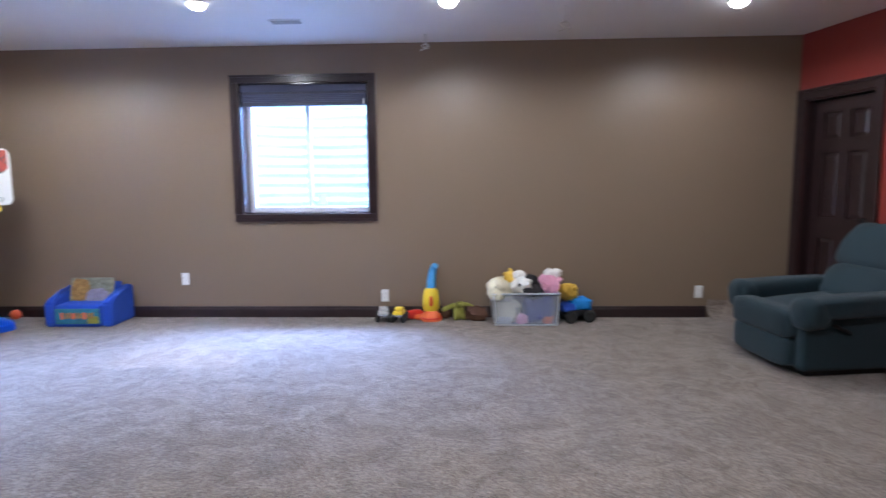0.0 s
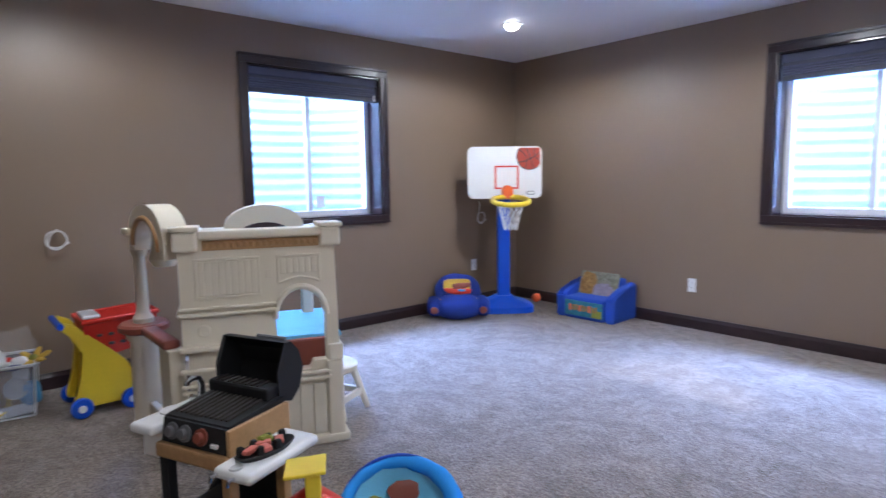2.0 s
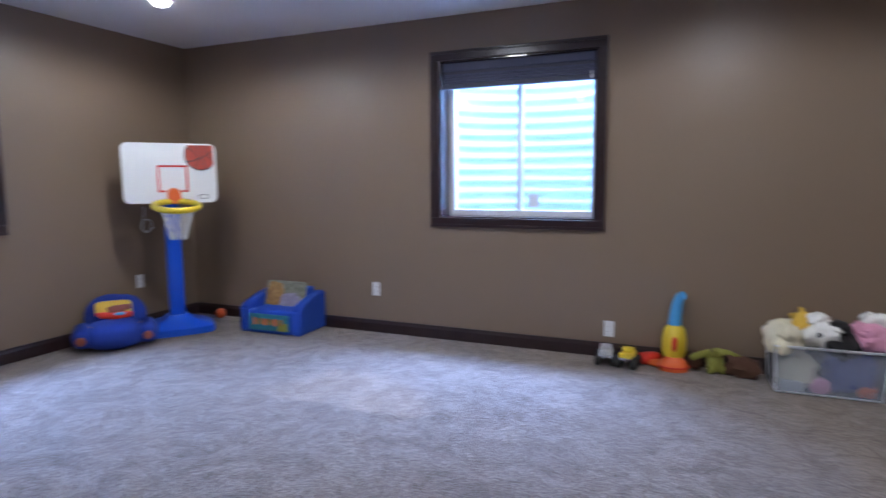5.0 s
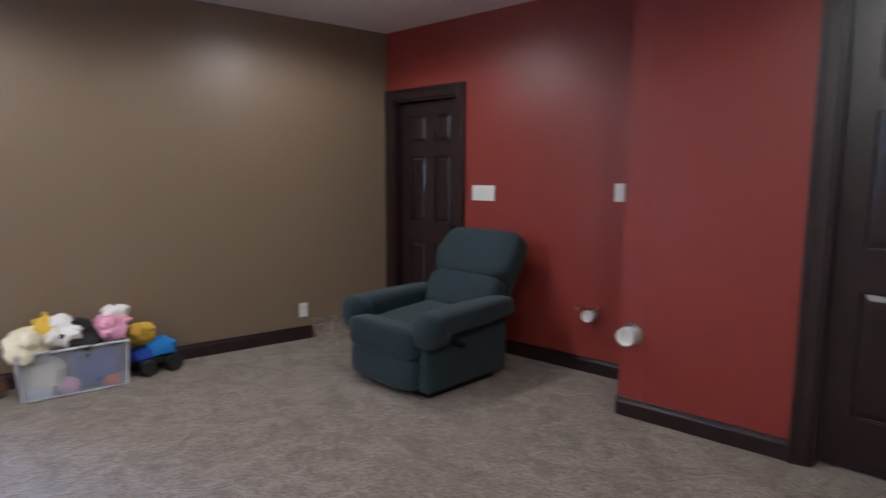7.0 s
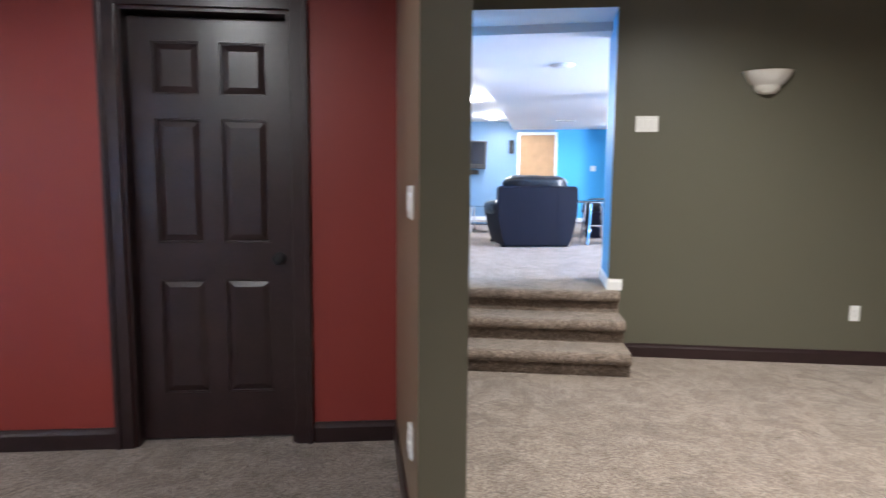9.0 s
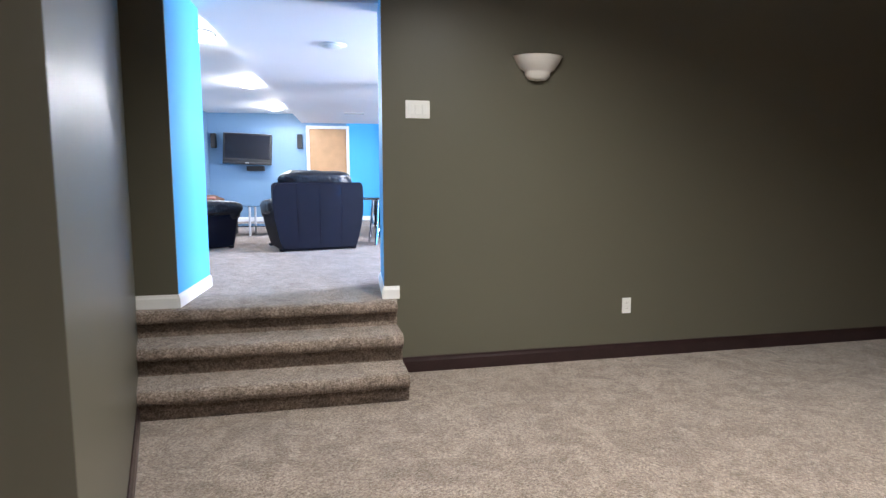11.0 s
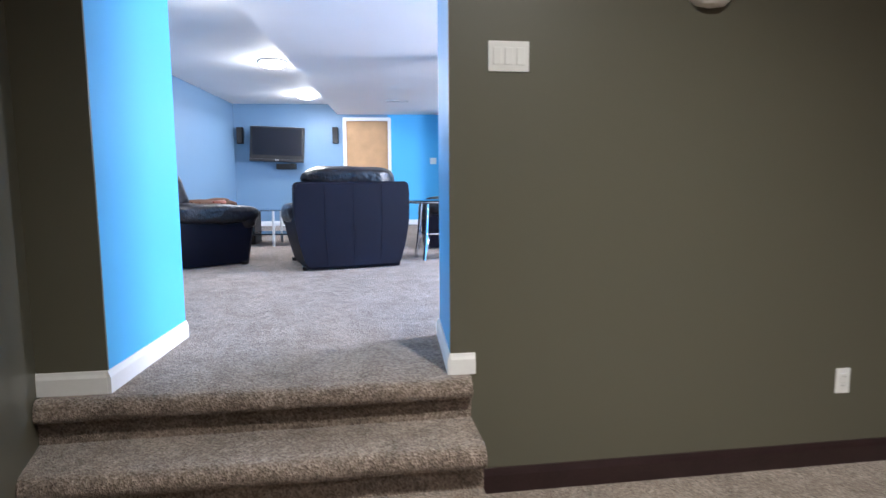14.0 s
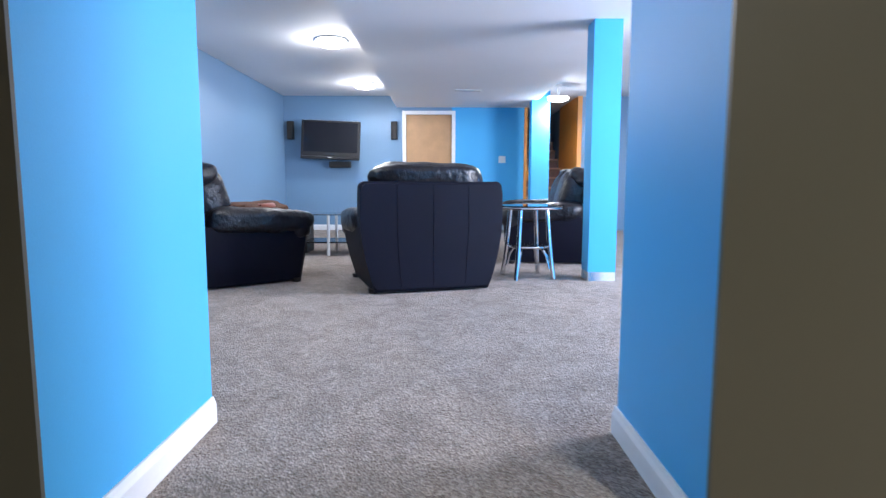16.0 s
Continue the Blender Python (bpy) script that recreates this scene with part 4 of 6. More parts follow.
# ---- recliner ----
def recliner(m):
    """Local: x along its width, y towards its back, z up."""
    ob = thing("recliner", m, "dark green velour recliner armchair by the red wall", "armchair")
    part("base", one(box, -0.31, 0.31, 0.08, 0.66, 0.0, 0.07, 0.015), BLACK, ob, "dark base frame", smooth=False)
    part("seat", one(cushion, 0.52, 0.68, 0.20, pose(0, 0.35, 0.345, 5), 0.35, 30, rough=0.05), GREEN_VELOUR, ob)
    for z, h, y in ((0.345, 0.20, 0.015), (0.155, 0.215, 0.03)):
        part("footrest_pad", one(cushion, 0.59, 0.15, h, pose(0, y, z), 0.34, 30, rough=0.05, seed=int(z * 20)), GREEN_VELOUR, ob, "padded footrest panel")
    for s in (-1, 1):
        bm = B()
        x0, x1 = (0.265, 0.36) if s > 0 else (-0.36, -0.265)
        box(bm, x0, x1, 0.02, 0.74, 0.045, 0.44, 0.04, seg=4)
        part("arm_side", bm, GREEN_VELOUR, ob)
        bm = B()
        cushion(bm, 0.19, 0.78, 0.15, pose(s * 0.335, 0.385, 0.478, 2), 0.55, 32, rough=0.07, seed=1)
        cushion(bm, 0.20, 0.20, 0.22, pose(s * 0.335, 0.075, 0.435), 0.7, 22, rough=0.08, seed=4)
        part("armrest", bm, GREEN_VELOUR, ob, "padded drooping armrest")
    lean = pose(0, 0.56, 0.33, -33)
    bm = B()
    box(bm, -0.30, 0.30, 0.03, 0.16, -0.12, 0.66, 0.06, m=lean, seg=4)
    part("back_frame", bm, GREEN_VELOUR, ob)
    for z, h, y, w in ((0.05, 0.20, 0.0, 0.54), (0.24, 0.30, -0.005, 0.62), (0.545, 0.38, -0.01, 0.69)):
        part("back_pillow", one(cushion, w, 0.21, h, lean @ pose(0, y + 0.03, z), 0.46, 32, rough=0.07, seed=int(z * 10)), GREEN_VELOUR, ob, "padded back pillow")
    part("lever", one(tube, [(0.365, 0.32, 0.30), (0.385, 0.30, 0.31), (0.385, 0.20, 0.36)], 0.012, 8), BLACK, ob, "dark recline lever")


recliner(pose(2.035, 4.085, 0, 0, 0, -82) @ Matrix.Diagonal((1.03, 1.02, 0.98, 1)))


# ---- basketball hoop ----
def rounded(w, h, r, n=6):
    pts = []
    for cx, cz, a0 in ((w / 2 - r, h / 2 - r, 0), (-w / 2 + r, h / 2 - r, 90), (-w / 2 + r, -h / 2 + r, 180), (w / 2 - r, -h / 2 + r, 270)):
        for k in range(n + 1):
            a = math.radians(a0 + 90 * k / n)
            pts.append((cx + r * math.cos(a), cz + r * math.sin(a)))
    return pts


def arch(cx, half, z_spring, rise, n=14):
    return [(cx + half * math.cos(math.pi * k / n), z_spring + rise * math.sin(math.pi * k / n)) for k in range(n + 1)]


def hoop(m):
    """Local: x along the board, y away from its face."""
    ob = thing("toy_basketball_hoop", m, "toy basketball hoop with white board and blue stand", "toy hoop")
    bm = B()
    n = 28
    rings = []
    for z, sx, sy in ((0.0, 0.29, 0.22), (0.055, 0.285, 0.215), (0.075, 0.25, 0.19), (0.12, 0.12, 0.11), (0.15, 0.085, 0.08)):
        ring = []
        for k in range(n):
            a = math.tau * k / n
            ring.append(bm.verts.new((sx * math.copysign(abs(math.cos(a)) ** 0.45, math.cos(a)), 0.12 + sy * math.copysign(abs(math.sin(a)) ** 0.45, math.sin(a)), z)))
        rings.append(ring)
    for a, b in zip(rings, rings[1:]):
        for k in range(n):
            bm.faces.new((a[k], a[(k + 1) % n], b[(k + 1) % n], b[k]))
    bm.faces.new(rings[0][::-1])
    bm.faces.new(rings[-1])
    part("base", bm, BLUE_PLASTIC, ob)
    part("pole", one(box, -0.062, 0.062, 0.07, 0.15, 0.13, 1.25, 0.02), BLUE_PLASTIC, ob)
    bm = B()
    plate(bm, [(x, z + 1.35) for x, z in rounded(0.71, 0.49, 0.05)], 0.0, 0.035)
    bmesh.ops.bevel(bm, geom=[e for e in bm.edges if abs(e.verts[0].co.y - e.verts[1].co.y) < 1e-6], offset=0.008, segments=2, affect="EDGES")
    board = part("backboard", bm, PLASTIC_WHITE, ob, "white plastic backboard")
    bm = B()
    for x0, x1, z0, z1 in ((-0.10, 0.13, 1.40, 1.415), (-0.10, -0.085, 1.20, 1.40), (0.115, 0.13, 1.20, 1.40), (-0.10, -0.04, 1.195, 1.21), (0.07, 0.13, 1.195, 1.21)):
        box(bm, x0, x1, -0.004, 0.0, z0, z1)
    part("target_square", bm, RED_PLASTIC, board, "red painted target square", smooth=False)
    bm = B()
    n, cx, cz, r = 30, 0.235, 1.50, 0.125
    pts = []
    for k in range(n):
        a = math.tau * k / n
        pts.append((min(cx + r * math.cos(a), 0.335), min(cz + r * math.sin(a), 1.582)))
    plate(bm, pts, -0.003, 0.0)
    part("ball_print", bm, BALL_PRINT, board, "printed orange basketball", smooth=False)
    bm = B()
    rim = [(cx + 0.124 * math.cos(math.radians(a)), cz + 0.124 * math.sin(math.radians(a))) for a in range(138, 318, 9)]
    for curve in (rim, [(0.118, 1.445), (0.17, 1.452), (0.235, 1.475), (0.29, 1.505), (0.335, 1.54)], [(0.20, 1.58), (0.225, 1.53), (0.255, 1.45), (0.275, 1.385)], [(0.135, 1.56), (0.17, 1.545), (0.205, 1.50), (0.21, 1.44), (0.19, 1.39)], [(0.29, 1.58), (0.275, 1.54), (0.285, 1.50), (0.335, 1.46)]):
        tube(bm, [(x, -0.003, z) for x, z in curve], 0.0045, 5)
    part("ball_seams", bm, SLOT, board, "dark printed seam lines")
    bm = B()
    plate(bm, [(x + 0.245, z + 1.155) for x, z in rounded(0.08, 0.035, 0.016)], -0.003, 0.0)
    part("badge", bm, KNOB_GREY, board, "small dark-edged badge", smooth=False)
    bm = B()
    plate(bm, [(x + 0.245, z + 1.155) for x, z in rounded(0.068, 0.024, 0.011)], -0.0045, -0.001)
    part("badge_face", bm, PLASTIC_WHITE, board, "pale badge face", smooth=False)
    bm = B()
    plate(bm, [(-0.035, 1.10), (0.06, 1.10)] + arch(0.0125, 0.0475, 1.18, 0.05, 10), -0.10, 0.0)
    bmesh.ops.bevel(bm, geom=[e for e in bm.edges if abs(e.verts[0].co.y - e.verts[1].co.y) < 1e-6], offset=0.008, segments=2, affect="EDGES")
    part("bracket", bm, ORANGE, ob, "orange-red arched rim bracket")
    bm = B()
    tube(bm, [(0.01 + 0.165 * math.cos(math.tau * k / 32), -0.24 + 0.165 * math.sin(math.tau * k / 32), 1.09 + 0.032 * math.sin(math.tau * k / 32)) for k in range(32)], 0.024, 12, True)
    part("rim", bm, YELLOW, ob, "yellow plastic rim")
    bm = B()
    for k in range(12):
        for s in (1, -1):
            pts = []
            for i in range(7):
                a = math.tau * (k + s * i * 0.35) / 12
                rad = 0.138 - 0.08 * (i / 6) ** 0.7
                pts.append((0.01 + rad * math.cos(a), -0.24 + rad * math.sin(a), 1.075 - 0.042 * i))
            tube(bm, pts, 0.0042, 4)
    part("net", bm, PLASTIC_WHITE, ob, "white knotted net")


hoop(pose(-4.235, 4.79, 0, 0, 0, 53))


def saucer_chair(m):
    ob = thing("foam_chair", m, "blue padded toddler chair with printed back", "toddler chair")
    part("seat", one(cushion, 0.46, 0.46, 0.25, pose(0, -0.04, 0.125), 0.72, 28, rough=0.08), NAVY_CLOTH, ob)
    part("backrest", one(cushion, 0.50, 0.24, 0.44, pose(0, 0.17, 0.225, -16), 0.75, 28, rough=0.06), NAVY_CLOTH, ob)
    for s in (-1, 1):
        part("arm", one(cushion, 0.17, 0.40, 0.20, pose(s * 0.245, 0.0, 0.12), 0.75, 22, rough=0.1, seed=2), NAVY_CLOTH, ob)
        part("end_cap", one(lathe, [(0.0, 0.012), (0.03, 0.01), (0.04, 0.0)], 18, pose(s * 0.25, -0.195, 0.115, 90)), TERRACOTTA, ob, "round red end patch")
    tilt = pose(0, 0.06, 0.30, -16)
    part("printed_back", one(cushion, 0.29, 0.03, 0.14, tilt @ pose(-0.01, 0, 0.04), 0.45, 20), YELLOW_PLUSH, ob, "yellow printed back panel")
    part("print", one(cushion, 0.20, 0.03, 0.07, tilt @ pose(0.03, -0.012, 0.03, 0, -8), 0.8, 18, rough=0.4), TERRACOTTA, ob, "red printed shape")
    part("print", one(cushion, 0.30, 0.03, 0.06, tilt @ pose(0.0, -0.015, -0.03, 0, 4), 0.7, 18, rough=0.4, seed=2), RED_PLASTIC, ob, "red printed shape")
    part("print", one(cushion, 0.09, 0.02, 0.03, tilt @ pose(0.04, -0.025, -0.02), 0.8, 12), SKY_PLASTIC, ob, "pale blue printed shape")
    bm = B()
    tube(bm, [(0.20 * math.cos(a), -0.03 + 0.17 * math.sin(a), 0.213) for a in [math.pi + math.pi * k / 14 for k in range(15)]], 0.004, 6)
    part("piping", bm, TERRACOTTA, ob, "red seam piping")


saucer_chair(pose(-4.40, 4.32, 0, 0, 0, 50) @ Matrix.Diagonal((0.9, 0.9, 0.86, 1)))


def toddler_sofa(m):
    ob = thing("toddler_sofa", m, "blue foam flip-open toddler sofa with printed panels", "toddler sofa")
    part("seat", one(box, -0.21, 0.21, 0.0, 0.34, 0.0, 0.20, 0.025, seg=3), BLUE_CLOTH, ob)
    for s in (-1, 1):
        bm = B()
        plate(bm, [(0.0, 0.0), (0.40, 0.0), (0.40, 0.33), (0.25, 0.30), (0.05, 0.25), (0.0, 0.21)], -0.045, 0.045)
        bmesh.ops.bevel(bm, geom=list(bm.edges), offset=0.015, segments=2, affect="EDGES")
        bmesh.ops.transform(bm, verts=bm.verts, matrix=pose(s * 0.26, 0.0, 0, 0, 0, 90))
        part("arm", bm, BLUE_CLOTH, ob)
    part("backrest", one(box, -0.21, 0.21, 0.27, 0.39, 0.15, 0.36, 0.025, m=None, seg=3), BLUE_CLOTH, ob)
    tilt = pose(0, 0.25, 0.29, -16)
    part("printed_back", one(box, -0.205, 0.205, -0.012, 0.0, -0.12, 0.12, 0.005, m=tilt), JUNGLE_PRINT, ob, "printed jungle panel", smooth=False)
    part("lion_print", one(cushion, 0.17, 0.012, 0.21, tilt @ pose(-0.105, -0.012, 0.0), 0.6, 18, rough=0.2), TAWNY_PRINT, ob, "tawny printed shape")
    part("grey_print", one(cushion, 0.22, 0.012, 0.13, tilt @ pose(0.05, -0.012, -0.05), 0.7, 18, rough=0.3), LILAC_PRINT, ob, "grey printed shape")
    front = part("front_panel", one(box, -0.20, 0.20, -0.008, 0.002, 0.03, 0.17, 0.003), TEAL_PRINT, ob, "teal printed front panel", smooth=False)
    for k in range(9):
        part("title_bar", one(box, -0.15 + 0.034 * k, -0.125 + 0.034 * k, -0.012, -0.007, 0.075 + 0.004 * (k % 3), 0.135 - 0.005 * (k % 2)), TAWNY_PRINT if k % 3 else ORANGE, front, smooth=False)
    part("grass_print", one(box, 0.09, 0.19, -0.011, -0.007, 0.035, 0.10), OLIVE_PLUSH, front, "green printed leaves", smooth=False)


toddler_sofa(pose(-3.51, 5.055, 0, 0, 0, 2))
ob = thing("foam_ball", pose(-4.33, 5.36, 0), "small orange foam ball on the carpet", "ball")
part("ball", one(cushion, 0.095, 0.095, 0.095, pose(0, 0, 0.047), 1.0, 20), FOAM, ob)


# ---- play kitchen ----
def play_kitchen(m):
    """Local: x along the front, y towards its back, z up."""
    ob = thing("play_kitchen", m, "cream plastic play kitchen house with terracotta counters", "play kitchen")
    bm = B()
    plate(bm, [(0, 0.53), (0.435, 0.53), (0.435, 1.07), (0, 1.07)], 0.0, 0.07)
    plate(bm, [(0.435, 1.07), (0.435, 0.66)] + arch(0.56, 0.115, 0.66, 0.125)[::-1] + [(0.685, 0.66), (0.685, 1.07)], 0.0, 0.07)
    plate(bm, [(0.685, 0.42), (0.75, 0.42), (0.735, 1.07), (0.685, 1.07)], 0.0, 0.07)
    part("front_panel", bm, CREAM, ob, smooth=False)
    bm = B()
    tube(bm, [(x, -0.004, z) for x, z in arch(0.56, 0.127, 0.65, 0.145)], 0.015, 8)
    part("arch_moulding", bm, CREAM, ob)
    bm = B()
    plate(bm, [(0.02, 0.0), (0.76, 0.0), (0.75, 0.42), (0.62, 0.42), (0.60, 0.38), (0.50, 0.38), (0.44, 0.38), (0.44, 0.53), (0.02, 0.53)], 0.014, 0.07)
    part("lower_panel", bm, CREAM, ob, smooth=False)
    for k in range(8):
        part("lower_board", one(box, 0.13 + 0.068 * k, 0.192 + 0.068 * k, 0.0, 0.012, 0.06, 0.31, 0.004), CREAM, ob, smooth=False)
    part("plinth", one(box, -0.01, 0.79, -0.02, 0.09, 0.0, 0.045, 0.012), CREAM, ob, smooth=False)
    part("corner_pilaster", one(box, 0.68, 0.765, -0.012, 0.08, 0.03, 0.42, 0.012), CREAM, ob, smooth=False)
    part("corner_block", one(box, 0.69, 0.765, -0.018, 0.085, 0.42, 0.50, 0.008), CREAM, ob, smooth=False)
    for z0, z1, d in ((0.688, 0.706, 0.026), (0.716, 0.73, 0.018), (0.528, 0.552, 0.03), (0.33, 0.35, 0.02), (0.36, 0.375, 0.015)):
        part("moulding", one(box, -0.012, 0.44 if z0 > 0.5 else 0.70, -d, 0.01, z0, z1, 0.007), CREAM, ob, smooth=False)
    part("drawer_ledge", one(box, -0.015, 0.44, -0.012, 0.02, 0.425, 0.445, 0.008), CREAM, ob, smooth=False)
    # recessed slatted shutters
    for x0, x1, z0, z1 in ((0.07, 0.37, 0.765, 0.95), (0.45, 0.665, 0.845, 0.95)):
        bm = B()
        drop = [0.0, 0.0]
        if x0 > 0.4:
            tube(bm, [(x0 + 0.005, -0.003, 0.815), (x0 + 0.05, -0.003, 0.832), (x0 + 0.108, -0.003, 0.842), (x0 + 0.165, -0.003, 0.832), (x1 - 0.005, -0.003, 0.815)], 0.006, 6)
            drop = [0.028, 0.0]
        for u0, u1, v0, v1 in ((x0, x1, z0, z0 + 0.012), (x0, x1, z1 - 0.012, z1), (x0, x0 + 0.012, z0 - drop[0], z1), (x1 - 0.012, x1, z0 - drop[0], z1))[1 if x0 > 0.4 else 0:]:
            box(bm, u0, u1, -0.008, 0.004, v0, v1, 0.003)
        part("shutter_frame", bm, CREAM, ob, smooth=False)
        n = int((x1 - x0 - 0.03) / 0.03)
        for k in range(n):
            part("shutter_slat", one(box, x0 + 0.017 + 0.03 * k, x0 + 0.043 + 0.03 * k, -0.005, 0.004, z0 + 0.014, z1 - 0.014, 0.004), CREAM, ob, smooth=False)
    for x, z in ((0.10, 0.62),):
        part("rosette", one(lathe, [(0.03, 0), (0.03, 0.006), (0.022, 0.01), (0.02, 0.005), (0.0, 0.006)], 18, pose(x, 0, z, 90)), CREAM, ob)
    part("tile_boss", one(box, 0.395, 0.425, -0.006, 0.004, 0.845, 0.885, 0.003), CREAM, ob, smooth=False)
    part("frieze", one(box, 0.11, 0.66, -0.006, 0.01, 0.985, 1.03), TAN, ob, "tan moulded frieze", smooth=False)
    for k in range(18):
        part("frieze_bead", one(cushion, 0.022, 0.012, 0.028, pose(0.127 + 0.0305 * k, -0.007, 1.007), 0.8, 8), TAN, ob)
    part("cornice", one(box, 0.09, 0.70, -0.03, 0.09, 1.035, 1.075, 0.012), CREAM, ob, smooth=False)
    for x0, x1 in ((-0.02, 0.09), (0.665, 0.765)):
        part("corner_cap", one(box, x0, x1, -0.035, 0.10, 0.985, 1.075, 0.012), CREAM, ob, smooth=False)
        part("cap_slab", one(box, x0 - 0.012, x1 + 0.012, -0.045, 0.112, 1.075, 1.096, 0.006), CREAM, ob, smooth=False)
    # left wing: counter on a leg, column and barrel-arched head
    part("tower_side", one(box, 0.0, 0.06, 0.07, 0.22, 0.58, 1.06, 0.012), CREAM, ob, smooth=False)
    part("side_moulding", one(box, -0.018, 0.02, 0.0, 0.22, 0.69, 0.715, 0.008), CREAM, ob, smooth=False)
    wing = pose(-0.04, 0.06, 0, 0, 0, 111)
    L = 0.53
    bm = B()
    lathe(bm, [(0.0, 0.525), (0.115, 0.525), (0.13, 0.535), (0.13, 0.56), (0.118, 0.572), (0.0, 0.572)], 28, wing @ pose(L, 0, 0))
    box(bm, 0.03, L, -0.035, 0.045, 0.527, 0.568, 0.015, m=wing, seg=3)
    part("wing_counter", bm, TERRACOTTA, ob, "terracotta plastic counter")
    part("wing_leg", one(lathe, [(0.095, 0.0), (0.095, 0.03), (0.08, 0.06), (0.076, 0.47), (0.095, 0.50), (0.095, 0.527)], 20, wing @ pose(L, 0, 0)), CREAM, ob)
    part("wing_panel", one(box, 0.0, 0.17, -0.05, 0.03, 0.0, 0.527, 0.01, m=wing), CREAM, ob, smooth=False)
    part("wing_rail", one(box, 0.15, L, -0.02, 0.02, 0.04, 0.16, 0.01, m=wing), CREAM, ob, smooth=False)
    part("column", one(lathe, [(0.052, 0.57), (0.054, 0.595), (0.04, 0.615), (0.034, 0.63), (0.028, 0.91), (0.038, 0.925), (0.045, 0.955)], 20, wing @ pose(L, 0, 0)), CREAM, ob)
    bm = B()
    mid, out, inn = L / 2 + 0.01, L / 2 + 0.035, L / 2 - 0.045
    outer = arch(mid, out, 1.04, 0.15, 20)
    inner = arch(mid, inn, 0.98, 0.135, 20)
    pts = [(mid + out, 0.95)] + outer + [(mid - out, 0.95), (mid - inn, 0.95)] + inner[::-1] + [(mid + inn, 0.95)]
    plate(bm, pts, -0.09, 0.03)
    bmesh.ops.transform(bm, verts=bm.verts, matrix=wing)
    part("wing_arch", bm, CREAM, ob)
    bm = B()
    tube(bm, [wing @ Vector((x, 0.03, z)) for x, z in arch(mid, inn + 0.012, 0.98, 0.145, 20)], 0.014, 8)
    part("arch_trim", bm, TAN, ob, "tan arch trim")
    part("wing_cap", one(box, L - 0.03, L + 0.09, -0.10, 0.06, 1.03, 1.062, 0.008, m=wing), CREAM, ob, smooth=False)
    part("hood_lamp", one(lathe, [(0.0, 0.87), (0.05, 0.875), (0.075, 0.91), (0.06, 0.96), (0.055, 1.02), (0.03, 1.09)], 10, wing @ pose(0.36, -0.08, 0)), CREAM, ob)
    # back frame with its arch
    for x in (0.12, 0.68):
        part("back_post", one(box, x - 0.035, x + 0.035, 0.62, 0.68, 0.0, 1.03, 0.012), CREAM, ob, smooth=False)
    bm = B()
    plate(bm, [(0.10, 0.98), *arch(0.44, 0.17, 0.98, 0.09)[::-1], (0.76, 0.98), (0.76, 1.04), *arch(0.44, 0.225, 1.04, 0.125), (0.10, 1.04)], 0.54, 0.70)
    part("back_arch", bm, CREAM, ob, smooth=False)
    part("side_rail", one(box, 0.70, 0.76, 0.07, 0.62, 0.99, 1.05, 0.012), CREAM, ob, smooth=False)
    part("side_rail", one(box, 0.04, 0.10, 0.07, 0.62, 1.0, 1.05, 0.012), CREAM, ob, smooth=False)
    # inner table
    part("apron", one(box, 0.40, 0.74, 0.075, 0.15, 0.38, 0.515, 0.012), TERRACOTTA, ob, "terracotta apron under the table", smooth=False)
    part("table_top", one(box, 0.36, 0.78, 0.10, 0.72, 0.505, 0.53, 0.01), LIGHT_BLUE_CLOTH, ob, "light blue table top", smooth=False)
    part("table_edge", one(box, 0.34, 0.38, 0.08, 0.66, 0.50, 0.55, 0.01), TERRACOTTA, ob, smooth=False)
    bm = B()
    tube(bm, [wing @ Vector(p) for p in ((0.08, -0.08, 0.38), (0.08, -0.09, 0.44), (0.06, -0.06, 0.48), (0.03, -0.04, 0.46), (0.03, -0.04, 0.42))], 0.014, 10)
    part("tap", bm, CHROME, ob, "silver toy tap")


play_kitchen(pose(-3.045, 1.44, 0, 0, 0, 70) @ Matrix.Diagonal((0.94, 1, 1, 1)))


def step_stool(m):
    ob = thing("toy_stool", m, "cream plastic stool with splayed legs", "stool")
    part("seat", one(lathe, [(0.0, 0.30), (0.13, 0.30), (0.15, 0.285), (0.15, 0.26), (0.13, 0.245), (0.0, 0.245)], 24), CREAM, ob)
    for sx in (-1, 1):
        for sy in (-1, 1):
            part("leg", one(tube, [(sx * 0.085, sy * 0.085, 0.25), (sx * 0.155, sy * 0.135, 0.0)], [0.024, 0.02], 8), CREAM, ob)
    for s in (-1, 1):
        part("stretcher", one(box, -0.125, 0.125, s * 0.118 - 0.012, s * 0.118 + 0.012, 0.085, 0.125, 0.006), CREAM, ob, smooth=False)
        part("stretcher", one(box, s * 0.125 - 0.012, s * 0.125 + 0.012, -0.11, 0.11, 0.085, 0.125, 0.006), CREAM, ob, smooth=False)


step_stool(pose(-3.17, 2.27, 0, 0, 0, 25) @ Matrix.Diagonal((0.9, 0.9, 0.95, 1)))


